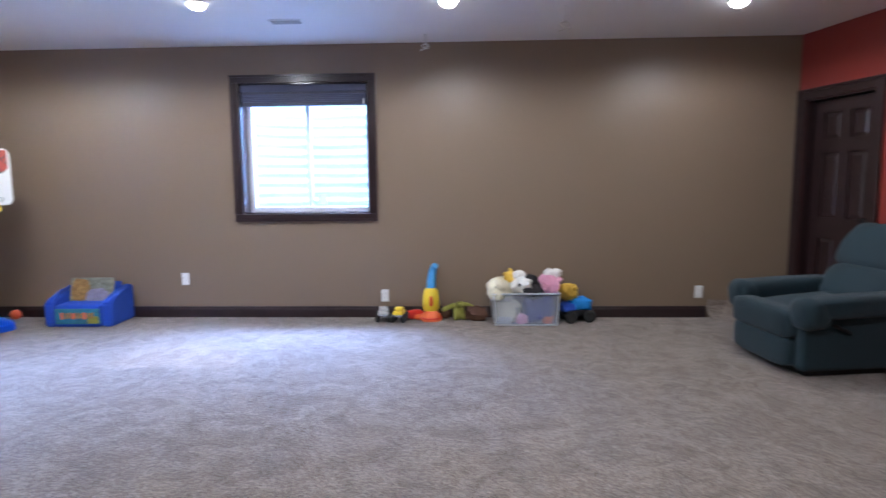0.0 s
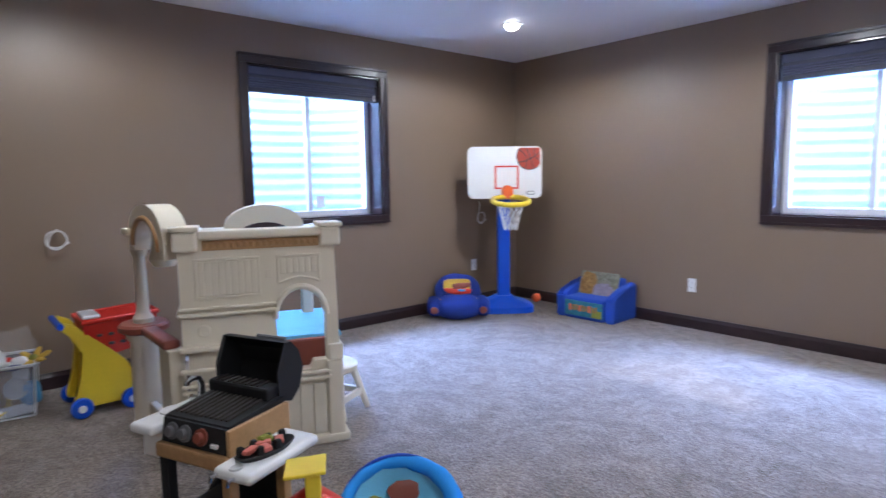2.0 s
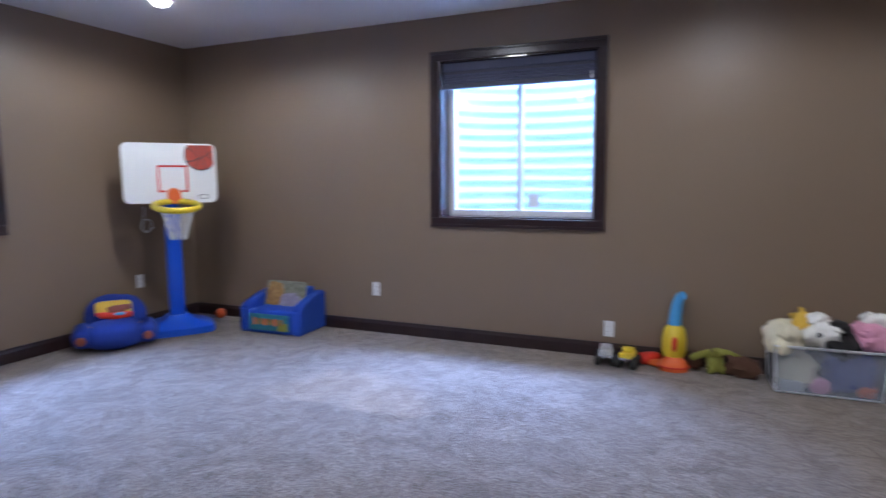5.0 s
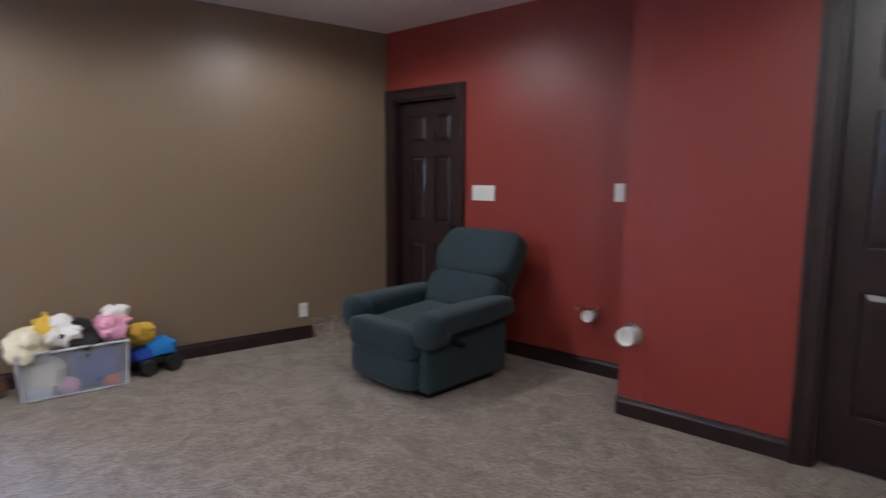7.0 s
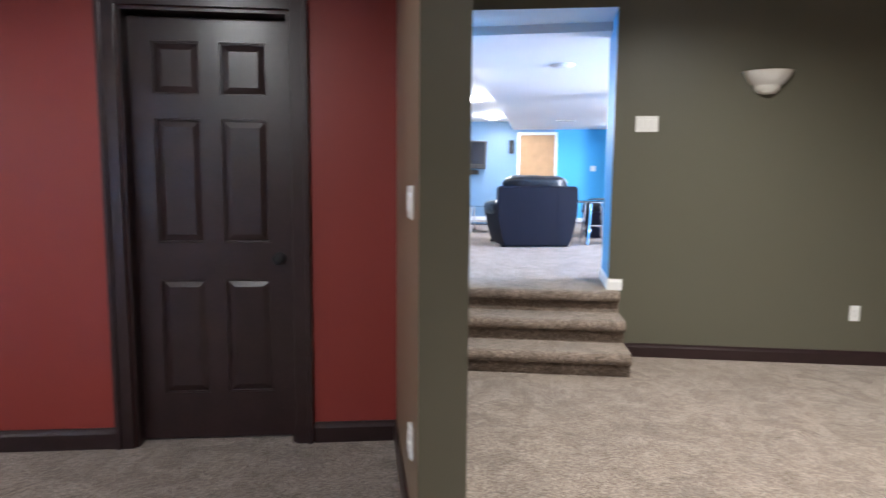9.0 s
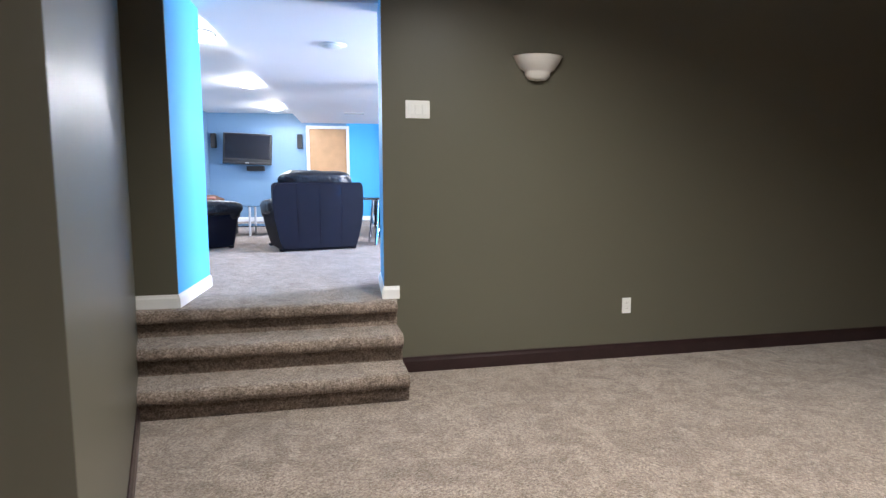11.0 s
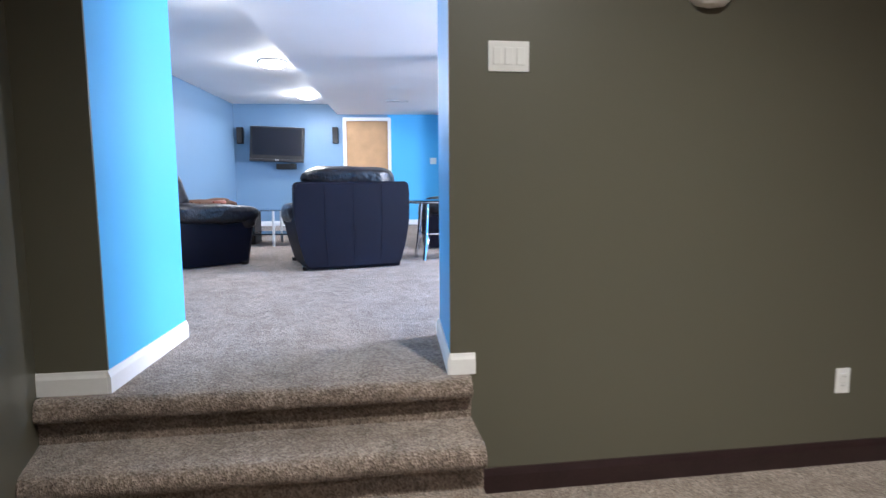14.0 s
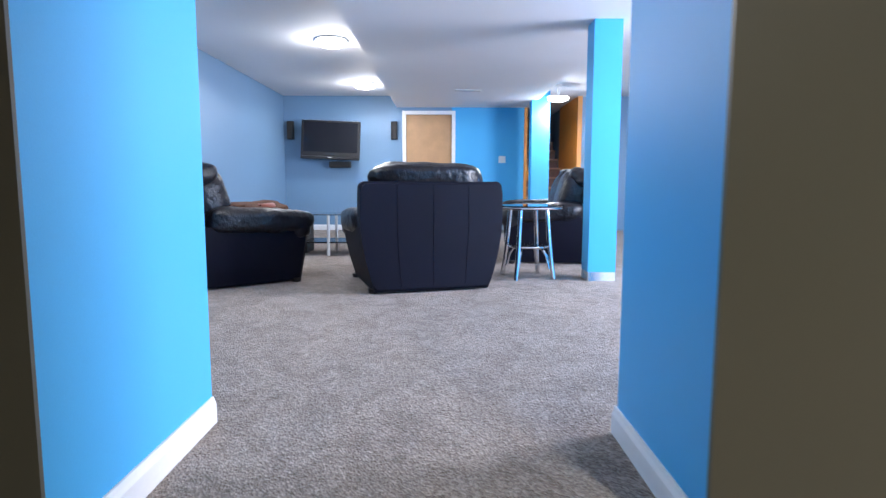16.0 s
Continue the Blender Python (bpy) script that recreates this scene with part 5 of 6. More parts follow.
def toy_grill(m):
    """Local: x along the front, y towards the lid."""
    ob = thing("toy_grill", m, "toy barbecue grill with open black lid and side shelves", "toy grill")
    bm = B()
    w = 0.175
    prof = [(0.0, 0.40), (0.02, 0.50), (0.30, 0.53), (0.30, 0.40)]
    lo = [bm.verts.new((-w, y, z)) for y, z in prof]
    hi = [bm.verts.new((w, y, z)) for y, z in prof]
    for i in range(4):
        bm.faces.new((lo[i], lo[(i + 1) % 4], hi[(i + 1) % 4], hi[i]))
    bm.faces.new(hi)
    bm.faces.new(lo[::-1])
    bmesh.ops.bevel(bm, geom=list(bm.edges), offset=0.008, segments=2, affect="EDGES")
    part("firebox", bm, BLACK, ob)
    tilt = pose(0, 0.155, 0.522, 6)
    for k in range(11):
        part("grate_bar", one(box, -0.14 + 0.0265 * k, -0.128 + 0.0265 * k, -0.11, 0.07, -0.004, 0.004, 0.002, m=tilt), GRATE, ob, smooth=False)
    part("rear_shelf", one(box, -0.16, 0.16, 0.215, 0.285, 0.52, 0.575, 0.012), BLACK, ob, smooth=False)
    for k in range(8):
        part("warming_bar", one(box, -0.12 + 0.032 * k, -0.108 + 0.032 * k, 0.22, 0.28, 0.574, 0.581), GRATE, ob, smooth=False)
    part("tan_band", one(box, -0.19, 0.19, -0.012, 0.31, 0.345, 0.402, 0.01), TAN, ob, "tan plastic band", smooth=False)
    part("side_board", one(box, 0.176, 0.195, 0.0, 0.30, 0.40, 0.50, 0.006), TAN, ob, smooth=False)
    for x, mat in ((-0.11, KNOB_GREY), (-0.04, KNOB_GREY), (0.045, TERRACOTTA)):
        part("knob", one(lathe, [(0.032, 0.0), (0.032, 0.006), (0.02, 0.008), (0.018, 0.024), (0.0, 0.025)], 18, pose(x, 0.008, 0.452, 79)), mat, ob)
    part("label_tag", one(box, 0.10, 0.13, -0.004, 0.01, 0.425, 0.438), PLASTIC_WHITE, ob, "small white mark", smooth=False)
    # lid: a half shell hinged at the back, thrown open
    hinge = pose(0, 0.275, 0.53, -14) @ Matrix.Diagonal((1, 1, 0.82, 1))
    outer = [(-0.005, 0.0), (-0.03, 0.11), (-0.012, 0.25), (0.02, 0.258), (0.075, 0.215), (0.115, 0.13), (0.11, 0.03), (0.075, -0.035), (0.03, -0.03)]
    inner = [(0.0, 0.008), (-0.022, 0.11), (-0.006, 0.242), (0.022, 0.246), (0.068, 0.206), (0.104, 0.128), (0.1, 0.032), (0.07, -0.026), (0.034, -0.022)]
    bm = B()
    ends = []
    for x in (-0.172, 0.172):
        ends.append([bm.verts.new(hinge @ Vector((x, y, z))) for y, z in outer])
    n = len(outer)
    for i in range(3, n):
        j = (i + 1) % n
        bm.faces.new((ends[0][i], ends[0][j], ends[1][j], ends[1][i]))
    bm.faces.new((ends[0][2], ends[0][3], ends[1][3], ends[1][2]))
    for ring in ends:
        bm.faces.new(ring)
    deep = []
    for x in (-0.16, 0.16):
        deep.append([bm.verts.new(hinge @ Vector((x, y, z))) for y, z in inner])
    for i in range(2, n):
        j = (i + 1) % n
        bm.faces.new((deep[0][i], deep[1][i], deep[1][j], deep[0][j]))
    for e, q in zip(ends, deep):
        bm.faces.new(q)
        for i in range(2):
            bm.faces.new((e[i], e[i + 1], q[i + 1], q[i]))
    for i in (0, 2):
        bm.faces.new((ends[0][i], ends[1][i], deep[1][i], deep[0][i]))
    part("lid", bm, BLACK, ob, "open hollow black lid", smooth=False)
    part("lid_handle", one(tube, [hinge @ Vector(p) for p in ((-0.03, 0.045, 0.235), (-0.03, 0.045, 0.262), (0.12, 0.045, 0.262), (0.12, 0.045, 0.235))], 0.009, 8), KNOB_GREY, ob, "grey lid handle")
    part("left_shelf", one(box, -0.31, -0.18, -0.03, 0.28, 0.425, 0.465, 0.018, seg=3), PLASTIC_WHITE, ob, "white side shelf")
    part("left_brace", one(prism, [(-0.30, 0.02), (-0.19, 0.02), (-0.19, 0.24), (-0.30, 0.24)], 0.32, 0.43), PLASTIC_WHITE, ob, smooth=False)
    part("pot_ring", one(lathe, [(0.05, 0.465), (0.05, 0.471), (0.035, 0.469), (0.0, 0.466)], 20, pose(-0.25, 0.12, 0)), PLASTIC_WHITE, ob)
    part("tap_base", one(lathe, [(0.03, 0.465), (0.03, 0.475), (0.018, 0.485), (0.016, 0.51), (0.0, 0.512)], 18, pose(-0.225, 0.235, 0)), CHROME, ob, "silver toy tap base")
    part("tap_spout", one(tube, [(-0.225, 0.235, 0.50), (-0.225, 0.235, 0.545), (-0.228, 0.225, 0.568), (-0.235, 0.20, 0.573), (-0.24, 0.18, 0.56), (-0.24, 0.176, 0.548)], [0.016, 0.014, 0.013, 0.012, 0.011, 0.011], 12), CHROME, ob, "silver toy tap spout")
    part("tap_handle", one(cushion, 0.05, 0.022, 0.02, pose(-0.275, 0.235, 0.478), 0.8, 14), CHROME, ob, "silver toy tap handle")
    part("right_shelf", one(box, 0.195, 0.37, -0.08, 0.27, 0.37, 0.41, 0.02, seg=3), PLASTIC_WHITE, ob, "white side shelf")
    for x in (0.22, 0.30):
        part("tool_hook", one(tube, [(x, -0.078, 0.39), (x, -0.105, 0.39), (x, -0.11, 0.375)], 0.006, 6), CHROME, ob)
    # cart below
    for x in (-0.165, 0.165):
        for y in (0.02, 0.28):
            part("leg", one(box, x - 0.022, x + 0.022, y - 0.02, y + 0.02, 0.0, 0.35, 0.006), TAN if x > 0 else BLACK, ob, smooth=False)
    part("lower_shelf", one(box, -0.18, 0.18, 0.0, 0.30, 0.06, 0.10, 0.01), BLACK, ob, smooth=False)
    part("back_board", one(box, -0.15, 0.15, 0.27, 0.285, 0.10, 0.345, 0.004), BLACK, ob, smooth=False)
    for y in (0.02, 0.28):
        part("wheel", one(lathe, [(0.0, 0.03), (0.02, 0.03), (0.05, 0.028), (0.06, 0.018), (0.06, 0.002), (0.05, -0.005), (0.0, -0.005)], 20, pose(-0.19, y, 0.06, 0, -90)), BLACK, ob)
    # a tray of toy food
    tray = thing("food_tray", m @ pose(0.285, 0.08, 0.41, 0, 0, 80) @ Matrix.Diagonal((0.85, 0.78, 1, 1)), "black grill tray with pink toy meat", "toy food")
    part("tray", one(lathe, [(0.0, 0.004), (0.07, 0.004), (0.082, 0.016), (0.085, 0.02), (0.088, 0.016), (0.075, 0.0)], 24, Matrix.Diagonal((1.55, 0.85, 1, 1))), BLACK, tray)
    for k, (x, y, a) in enumerate(((-0.07, 0.005, 20), (0.0, 0.02, -30), (0.06, -0.01, 60), (-0.02, -0.03, 80))):
        part("toy_meat", one(box, -0.033, 0.033, -0.018, 0.018, 0.018, 0.036, 0.008, m=pose(x, y, 0, 0, 0, a)), SALMON, tray, "salmon pink toy meat")
    part("toy_greens", one(cushion, 0.07, 0.05, 0.035, pose(0.02, 0.04, 0.03), 0.8, 12, rough=0.6), OLIVE_PLUSH, tray, "green toy vegetable")
    for x, y in ((-0.10, 0.03), (-0.05, -0.04), (0.04, 0.045), (0.10, 0.03), (0.03, -0.045), (-0.03, 0.045)):
        part("tray_peg", one(cushion, 0.03, 0.03, 0.04, pose(x, y, 0.025), 0.6, 10), BLACK, tray)
    part("shaker", one(lathe, [(0.0, 0.005), (0.025, 0.006), (0.028, 0.0)], 16, pose(-0.155, -0.03, 0.0)), GREY_PLASTIC, tray, "grey burner dial")


toy_grill(pose(-2.355, 1.25, 0, 0, 0, 24) @ Matrix.Diagonal((0.90, 1, 0.94, 1)))


def shopping_cart(m):
    """Local: x forwards, y to the left."""
    ob = thing("toy_shopping_cart", m, "yellow toy shopping cart with red basket", "toy cart")
    out = [(0.0, 0.56), (0.03, 0.585), (0.10, 0.555), (0.17, 0.47), (0.26, 0.40), (0.36, 0.30), (0.42, 0.16), (0.43, 0.09), (0.40, 0.05), (0.06, 0.05), (0.05, 0.09), (0.11, 0.24), (0.13, 0.38), (0.09, 0.48), (0.02, 0.54)]
    for y0, y1 in ((-0.15, -0.115), (0.115, 0.15)):
        bm = B()
        plate(bm, out, y0, y1)
        bmesh.ops.bevel(bm, geom=list(bm.edges), offset=0.009, segments=2, affect="EDGES")
        part("side_panel", bm, YELLOW, ob)
    bm = B()
    plate(bm, [(0.09, 0.06), (0.40, 0.06), (0.41, 0.10), (0.14, 0.12)], -0.12, 0.12)
    part("tray", bm, YELLOW, ob, smooth=False)
    bm = B()
    plate(bm, [(0.12, 0.12), (0.16, 0.12), (0.19, 0.36), (0.15, 0.38)], -0.12, 0.12)
    part("front_web", bm, YELLOW, ob, smooth=False)
    part("handle", one(tube, [(0.015, -0.165, 0.565), (0.015, 0.165, 0.565)], 0.019, 12), BLUE_PLASTIC, ob, "blue push handle")
    bm = B()
    lo, hi = (0.16, 0.50, -0.125, 0.125, 0.33), (0.13, 0.56, -0.16, 0.16, 0.56)
    vl = [bm.verts.new(p) for p in ((lo[0], lo[2], lo[4]), (lo[1], lo[2], lo[4] + 0.05), (lo[1], lo[3], lo[4] + 0.05), (lo[0], lo[3], lo[4]))]
    vh = [bm.verts.new(p) for p in ((hi[0], hi[2], hi[4]), (hi[1], hi[2], hi[4] + 0.02), (hi[1], hi[3], hi[4] + 0.02), (hi[0], hi[3], hi[4]))]
    vi = [bm.verts.new(Vector(v.co) * 1.0 + Vector((0.012 if v.co.x < 0.3 else -0.012, 0.012 if v.co.y < 0 else -0.012, 0))) for v in vh]
    vb = [bm.verts.new(Vector(v.co) + Vector((0.012 if v.co.x < 0.3 else -0.012, 0.012 if v.co.y < 0 else -0.012, 0.012))) for v in vl]
    for a, b in ((vl, vh), (vh, vi), (vi, vb)):
        for i in range(4):
            bm.faces.new((a[i], a[(i + 1) % 4], b[(i + 1) % 4], b[i]))
    bm.faces.new(vl[::-1])
    bm.faces.new(vb)
    part("basket", bm, RED_PLASTIC, ob, "red plastic basket", smooth=False)
    for k in range(5):
        for z in (0.42, 0.48):
            part("basket_hole", one(cushion, 0.035, 0.012, 0.02, pose(0.22 + 0.065 * k, -0.147 if z > 0.45 else -0.139, z), 0.7, 10), SLOT, ob)
    bm = B()
    tube(bm, [(0.13, -0.16, 0.565), (0.56, -0.16, 0.585), (0.56, 0.16, 0.585), (0.13, 0.16, 0.565)], 0.014, 8, True)
    part("basket_rim", bm, RED_PLASTIC, ob)
    part("child_seat", one(box, 0.14, 0.24, -0.10, 0.10, 0.575, 0.60, 0.01), PLASTIC_WHITE, ob, "white fold-down seat", smooth=False)
    for x in (0.09, 0.37):
        for s in (-1, 1):
            wheel = part("wheel", one(lathe, [(0.0, 0.02), (0.03, 0.02), (0.056, 0.018), (0.062, 0.008), (0.062, -0.012), (0.056, -0.02), (0.0, -0.02)], 22, pose(x, s * 0.175, 0.062, 90)), BLUE_PLASTIC, ob, "blue wheel")
            part("hub", one(lathe, [(0.0, 0.028), (0.02, 0.028), (0.024, 0.018)], 16, pose(x, s * 0.175, 0.062, 90 if s < 0 else -90)), PLASTIC_WHITE, wheel, "white hub")


shopping_cart(pose(-4.18, 1.09, 0, 0, 0, 90) @ Matrix.Diagonal((0.9, 0.95, 0.93, 1)))


def tub(m, w, d, h, label):
    ob = thing("storage_tub", m, label, "storage tub", "clear storage tubs")
    bm = B()
    t = 0.02
    lo = [(-w / 2 + t, -d / 2 + t), (w / 2 - t, -d / 2 + t), (w / 2 - t, d / 2 - t), (-w / 2 + t, d / 2 - t)]
    hi = [(-w / 2, -d / 2), (w / 2, -d / 2), (w / 2, d / 2), (-w / 2, d / 2)]
    vl = [bm.verts.new((x, y, 0.002)) for x, y in lo]
    vh = [bm.verts.new((x, y, h)) for x, y in hi]
    k = 0.99
    vhi = [bm.verts.new((x * k, y * k, h)) for x, y in hi]
    vli = [bm.verts.new((x * k, y * k, 0.006)) for x, y in lo]
    for a, b in ((vl, vh), (vh, vhi), (vhi, vli)):
        for i in range(4):
            bm.faces.new((a[i], a[(i + 1) % 4], b[(i + 1) % 4], b[i]))
    bm.faces.new(vl[::-1])
    bm.faces.new(vli)
    walls = part("body", bm, TUB, ob, smooth=False)
    walls.visible_shadow = False
    bm = B()
    tube(bm, [(-w / 2, -d / 2, h), (w / 2, -d / 2, h), (w / 2, d / 2, h), (-w / 2, d / 2, h)], 0.009, 8, True)
    part("rim", bm, TUB_RIM, ob, "frosted rolled rim")
    for x, y in ((-1, -1), (1, -1), (1, 1), (-1, 1)):
        part("corner_rib", one(tube, [(x * (w / 2 - t + 0.002), y * (d / 2 - t + 0.002), 0.012), (x * (w / 2 - 0.002), y * (d / 2 - 0.002), h - 0.005)], 0.006, 6), TUB_RIM, ob)
    part("foot_rim", one(tube, [(x * (w / 2 - t), y * (d / 2 - t), 0.009) for x, y in ((-1, -1), (1, -1), (1, 1), (-1, 1))], 0.006, 6, True), TUB_RIM, ob)
    for s in (-1, 1):
        part("grip", one(box, s * (w / 2 + 0.008) - 0.008, s * (w / 2 + 0.008) + 0.008, -0.06, 0.06, h - 0.03, h - 0.012, 0.004), TUB_RIM, ob, smooth=False)
    return ob


def plush(m, mat, size, label, snout=None, seed=0):
    """A slumped soft toy: a creased body with limbs folded at odd angles."""
    r = random.Random(seed)
    ob = thing("plush_toy", m @ pose(0, 0, 0, r.uniform(-30, 30), r.uniform(-40, 40), r.uniform(0, 360)), label, "plush toy", "plush toys in the tub")
    part("body", one(cushion, size * 1.45, size * 1.1, size * 0.8, pose(0, 0, 0), 0.85, 30, rough=0.3, seed=seed), mat, ob)
    part("head", one(cushion, size * 0.7, size * 0.66, size * 0.55, pose(0.2 * size, -0.15 * size, size * 0.36), 0.95, 24, rough=0.3, seed=seed + 1), mat, ob)
    for k in range(3):
        a = r.uniform(0, 360)
        part("limb", one(cushion, size * 0.26, size * 0.62, size * 0.22, pose(0, 0, 0, 0, 0, a) @ pose(0, size * 0.5, size * r.uniform(-0.1, 0.25), r.uniform(-40, 40)), 0.9, 16, rough=0.35, seed=seed + k), mat if k else snout or mat, ob)


def toy_block(name, m, mat, sx, sy, sz, label, category="toy", e=0.5, rough=0.1, seed=0):
    ob = thing(name, m, label, category)
    part("body", one(cushion, sx, sy, sz, pose(0, 0, sz / 2), e, 16, rough=rough, seed=seed), mat, ob)
    return ob


# tub of plush toys under the north wall
tub(pose(0.50, 5.265, 0, 0, 0, 2), 0.58, 0.34, 0.29, "clear plastic tub heaped with plush toys")
plush(pose(0.28, 5.22, 0.31), PALE_PLUSH, 0.2, "cream plush toy in the clear tub", seed=1)
plush(pose(0.40, 5.30, 0.38), YELLOW_PLUSH, 0.14, "yellow and grey plush toy in the clear tub", seed=2)
plush(pose(0.47, 5.24, 0.35), WHITE_PLUSH, 0.18, "white shaggy plush toy in the clear tub", seed=3, snout=GREY_PLASTIC)
plush(pose(0.55, 5.20, 0.32), BLACK_PLUSH, 0.17, "black plush toy in the clear tub", seed=4)
plush(pose(0.71, 5.25, 0.35), PINK, 0.17, "pink and white plush toy in the clear tub", seed=5)
plush(pose(0.76, 5.33, 0.42), WHITE_PLUSH, 0.12, "small white plush toy in the clear tub", seed=6)
toy_block("plush_toy", pose(0.35, 5.22, 0.02), PALE_PLUSH, 0.24, 0.22, 0.2, "pale plush toy inside the clear tub", "plush toy", 0.8, 0.3, 3)
toy_block("plush_toy", pose(0.62, 5.23, 0.02), NAVY_CLOTH, 0.26, 0.22, 0.24, "dark blue cloth toy inside the clear tub", "plush toy", 0.7, 0.3, 7)
toy_block("toy_box", pose(0.32, 5.14, 0.01), GREY_PLASTIC, 0.13, 0.06, 0.07, "pale plastic box inside the clear tub", "toy", 0.3, 0.0)
toy_block("plush_toy", pose(0.70, 5.16, 0.01), ORANGE, 0.10, 0.06, 0.08, "small orange toy inside the clear tub", "plush toy", 0.8, 0.3, 5)
toy_block("plush_toy", pose(0.47, 5.15, 0.01), PINK, 0.11, 0.06, 0.09, "small pink toy inside the clear tub", "plush toy", 0.8, 0.3, 6)
plush(pose(0.89, 5.30, 0.27), YELLOW_PLUSH, 0.15, "golden plush toy beside the clear tub", seed=8)
jeep = thing("toy_truck", pose(0.98, 5.32, 0, 0, 0, 15), "blue and black toy truck beside the tub", "toy truck", "toy trucks")
part("chassis", one(box, -0.13, 0.13, -0.07, 0.07, 0.06, 0.11, 0.012), BLACK, jeep, smooth=False)
part("cab", one(cushion, 0.20, 0.16, 0.12, pose(0.03, 0, 0.16, 0, 8), 0.6, 22, rough=0.3, seed=3), BRIGHT_BLUE_CLOTH, jeep)
part("hood", one(cushion, 0.14, 0.15, 0.08, pose(-0.09, 0, 0.135), 0.6, 18, rough=0.25, seed=5), BLUE_CLOTH, jeep)
part("lamp_bar", one(box, -0.135, -0.125, -0.05, 0.05, 0.12, 0.15, 0.004), YELLOW, jeep, "yellow lamp bar", smooth=False)
for x in (-0.09, 0.09):
    for s in (-1, 1):
        part("wheel", one(lathe, [(0.0, 0.025), (0.045, 0.025), (0.055, 0.015), (0.055, -0.015), (0.045, -0.025), (0.0, -0.025)], 18, pose(x, s * 0.085, 0.055, 90)), RUBBER, jeep)


def monster_truck(m, mat, label):
    ob = thing("toy_truck", m, label, "toy truck", "toy trucks")
    part("body", one(box, -0.045, 0.045, -0.07, 0.07, 0.07, 0.105, 0.01), mat, ob, smooth=False)
    part("cabin", one(box, -0.038, 0.038, -0.025, 0.04, 0.10, 0.135, 0.012), mat, ob, smooth=False)
    part("bumper", one(box, -0.045, 0.045, -0.078, -0.066, 0.06, 0.078, 0.004), CHROME, ob, "bright bumper", smooth=False)
    for y in (-0.05, 0.05):
        for s in (-1, 1):
            part("wheel", one(lathe, [(0.0, 0.018), (0.035, 0.018), (0.042, 0.01), (0.042, -0.01), (0.035, -0.018), (0.0, -0.018)], 18, pose(s * 0.052, y, 0.042, 0, 90)), RUBBER, ob)


monster_truck(pose(-0.785, 5.30, 0, 0, 0, 6), GREY_PLASTIC, "black and silver toy monster truck on the carpet")
monster_truck(pose(-0.635, 5.28, 0, 0, 0, -8), YELLOW, "black and yellow toy monster truck on the carpet")


def toy_vacuum(m):
    ob = thing("toy_vacuum", m, "toy upright vacuum in orange, yellow and blue", "toy vacuum")
    part("nozzle", one(lathe, [(0.0, 0.09), (0.05, 0.09), (0.085, 0.06), (0.095, 0.03), (0.095, 0.0), (0.0, 0.0)], 24, Matrix.Diagonal((1.0, 0.8, 1, 1))), ORANGE, ob, "orange nozzle")
    part("band", one(lathe, [(0.098, 0.022), (0.098, 0.034), (0.09, 0.034)], 24, Matrix.Diagonal((1.0, 0.8, 1, 1))), RED_PLASTIC, ob)
    part("bag", one(lathe, [(0.06, 0.08), (0.078, 0.12), (0.078, 0.2), (0.066, 0.27), (0.045, 0.295), (0.0, 0.3)], 24, pose(0, 0.02, 0, -6)), YELLOW, ob, "yellow body")
    part("window", one(cushion, 0.035, 0.02, 0.10, pose(0.0, -0.058, 0.19, -6), 0.8, 14), RED_PLASTIC, ob, "dark red oval window")
    part("handle", one(tube, [(0.0, 0.05, 0.28), (0.005, 0.07, 0.36), (0.012, 0.085, 0.43), (0.03, 0.08, 0.485), (0.045, 0.06, 0.50)], [0.044, 0.04, 0.036, 0.033, 0.03], 10), SKY_PLASTIC, ob, "blue handle")


toy_vacuum(pose(-0.345, 5.33, 0, 0, 0, 4))
toy_block("toy_car", pose(-0.50, 5.40, 0, 0, 0, 30), RED_PLASTIC, 0.16, 0.09, 0.085, "small red toy car on the carpet", "toy car", 0.6)
toy_block("toy_hose", pose(-0.455, 5.36, 0), ORANGE, 0.10, 0.05, 0.05, "orange toy hose on the carpet", "toy", 0.7)
dino = thing("toy_dinosaur", pose(-0.09, 5.35, 0, 0, 0, 20), "olive green toy dinosaur with spread wings", "toy dinosaur")
part("body", one(cushion, 0.11, 0.09, 0.13, pose(0, 0, 0.075), 0.8, 16, rough=0.3), OLIVE_PLUSH, dino)
part("head", one(cushion, 0.07, 0.09, 0.055, pose(0.0, -0.03, 0.15), 0.8, 12, rough=0.2), OLIVE_PLUSH, dino)
for s in (-1, 1):
    part("wing", one(cushion, 0.14, 0.03, 0.045, pose(s * 0.10, 0, 0.125, 0, s * 22), 0.7, 12, rough=0.2), OLIVE_PLUSH, dino)
    part("leg", one(cushion, 0.04, 0.05, 0.07, pose(s * 0.04, -0.02, 0.035), 0.8, 10), OLIVE_PLUSH, dino)
toy_block("toy_dinosaur", pose(0.07, 5.33, 0, 0, 0, -15), BROWN_PLUSH, 0.20, 0.10, 0.13, "brown toy dinosaur lying beside the tub", "toy dinosaur", 0.8, 0.6, 4)
toy_block("toy_dinosaur", pose(-0.21, 5.40, 0), BROWN_PLUSH, 0.09, 0.09, 0.12, "small brown toy animal on the carpet", "toy dinosaur", 0.8, 0.5, 9)

# tub of toys under the west wall
def toy_dish(name, m, mat, r, label, deep=0.02):
    ob = thing(name, m, label, "toy dish")
    part("dish", one(lathe, [(0.0, 0.004), (r * 0.6, 0.004), (r * 0.92, deep), (r, deep + 0.003), (r, deep - 0.002), (r * 0.62, 0.0), (0.0, 0.0)], 24), mat, ob)
    return ob


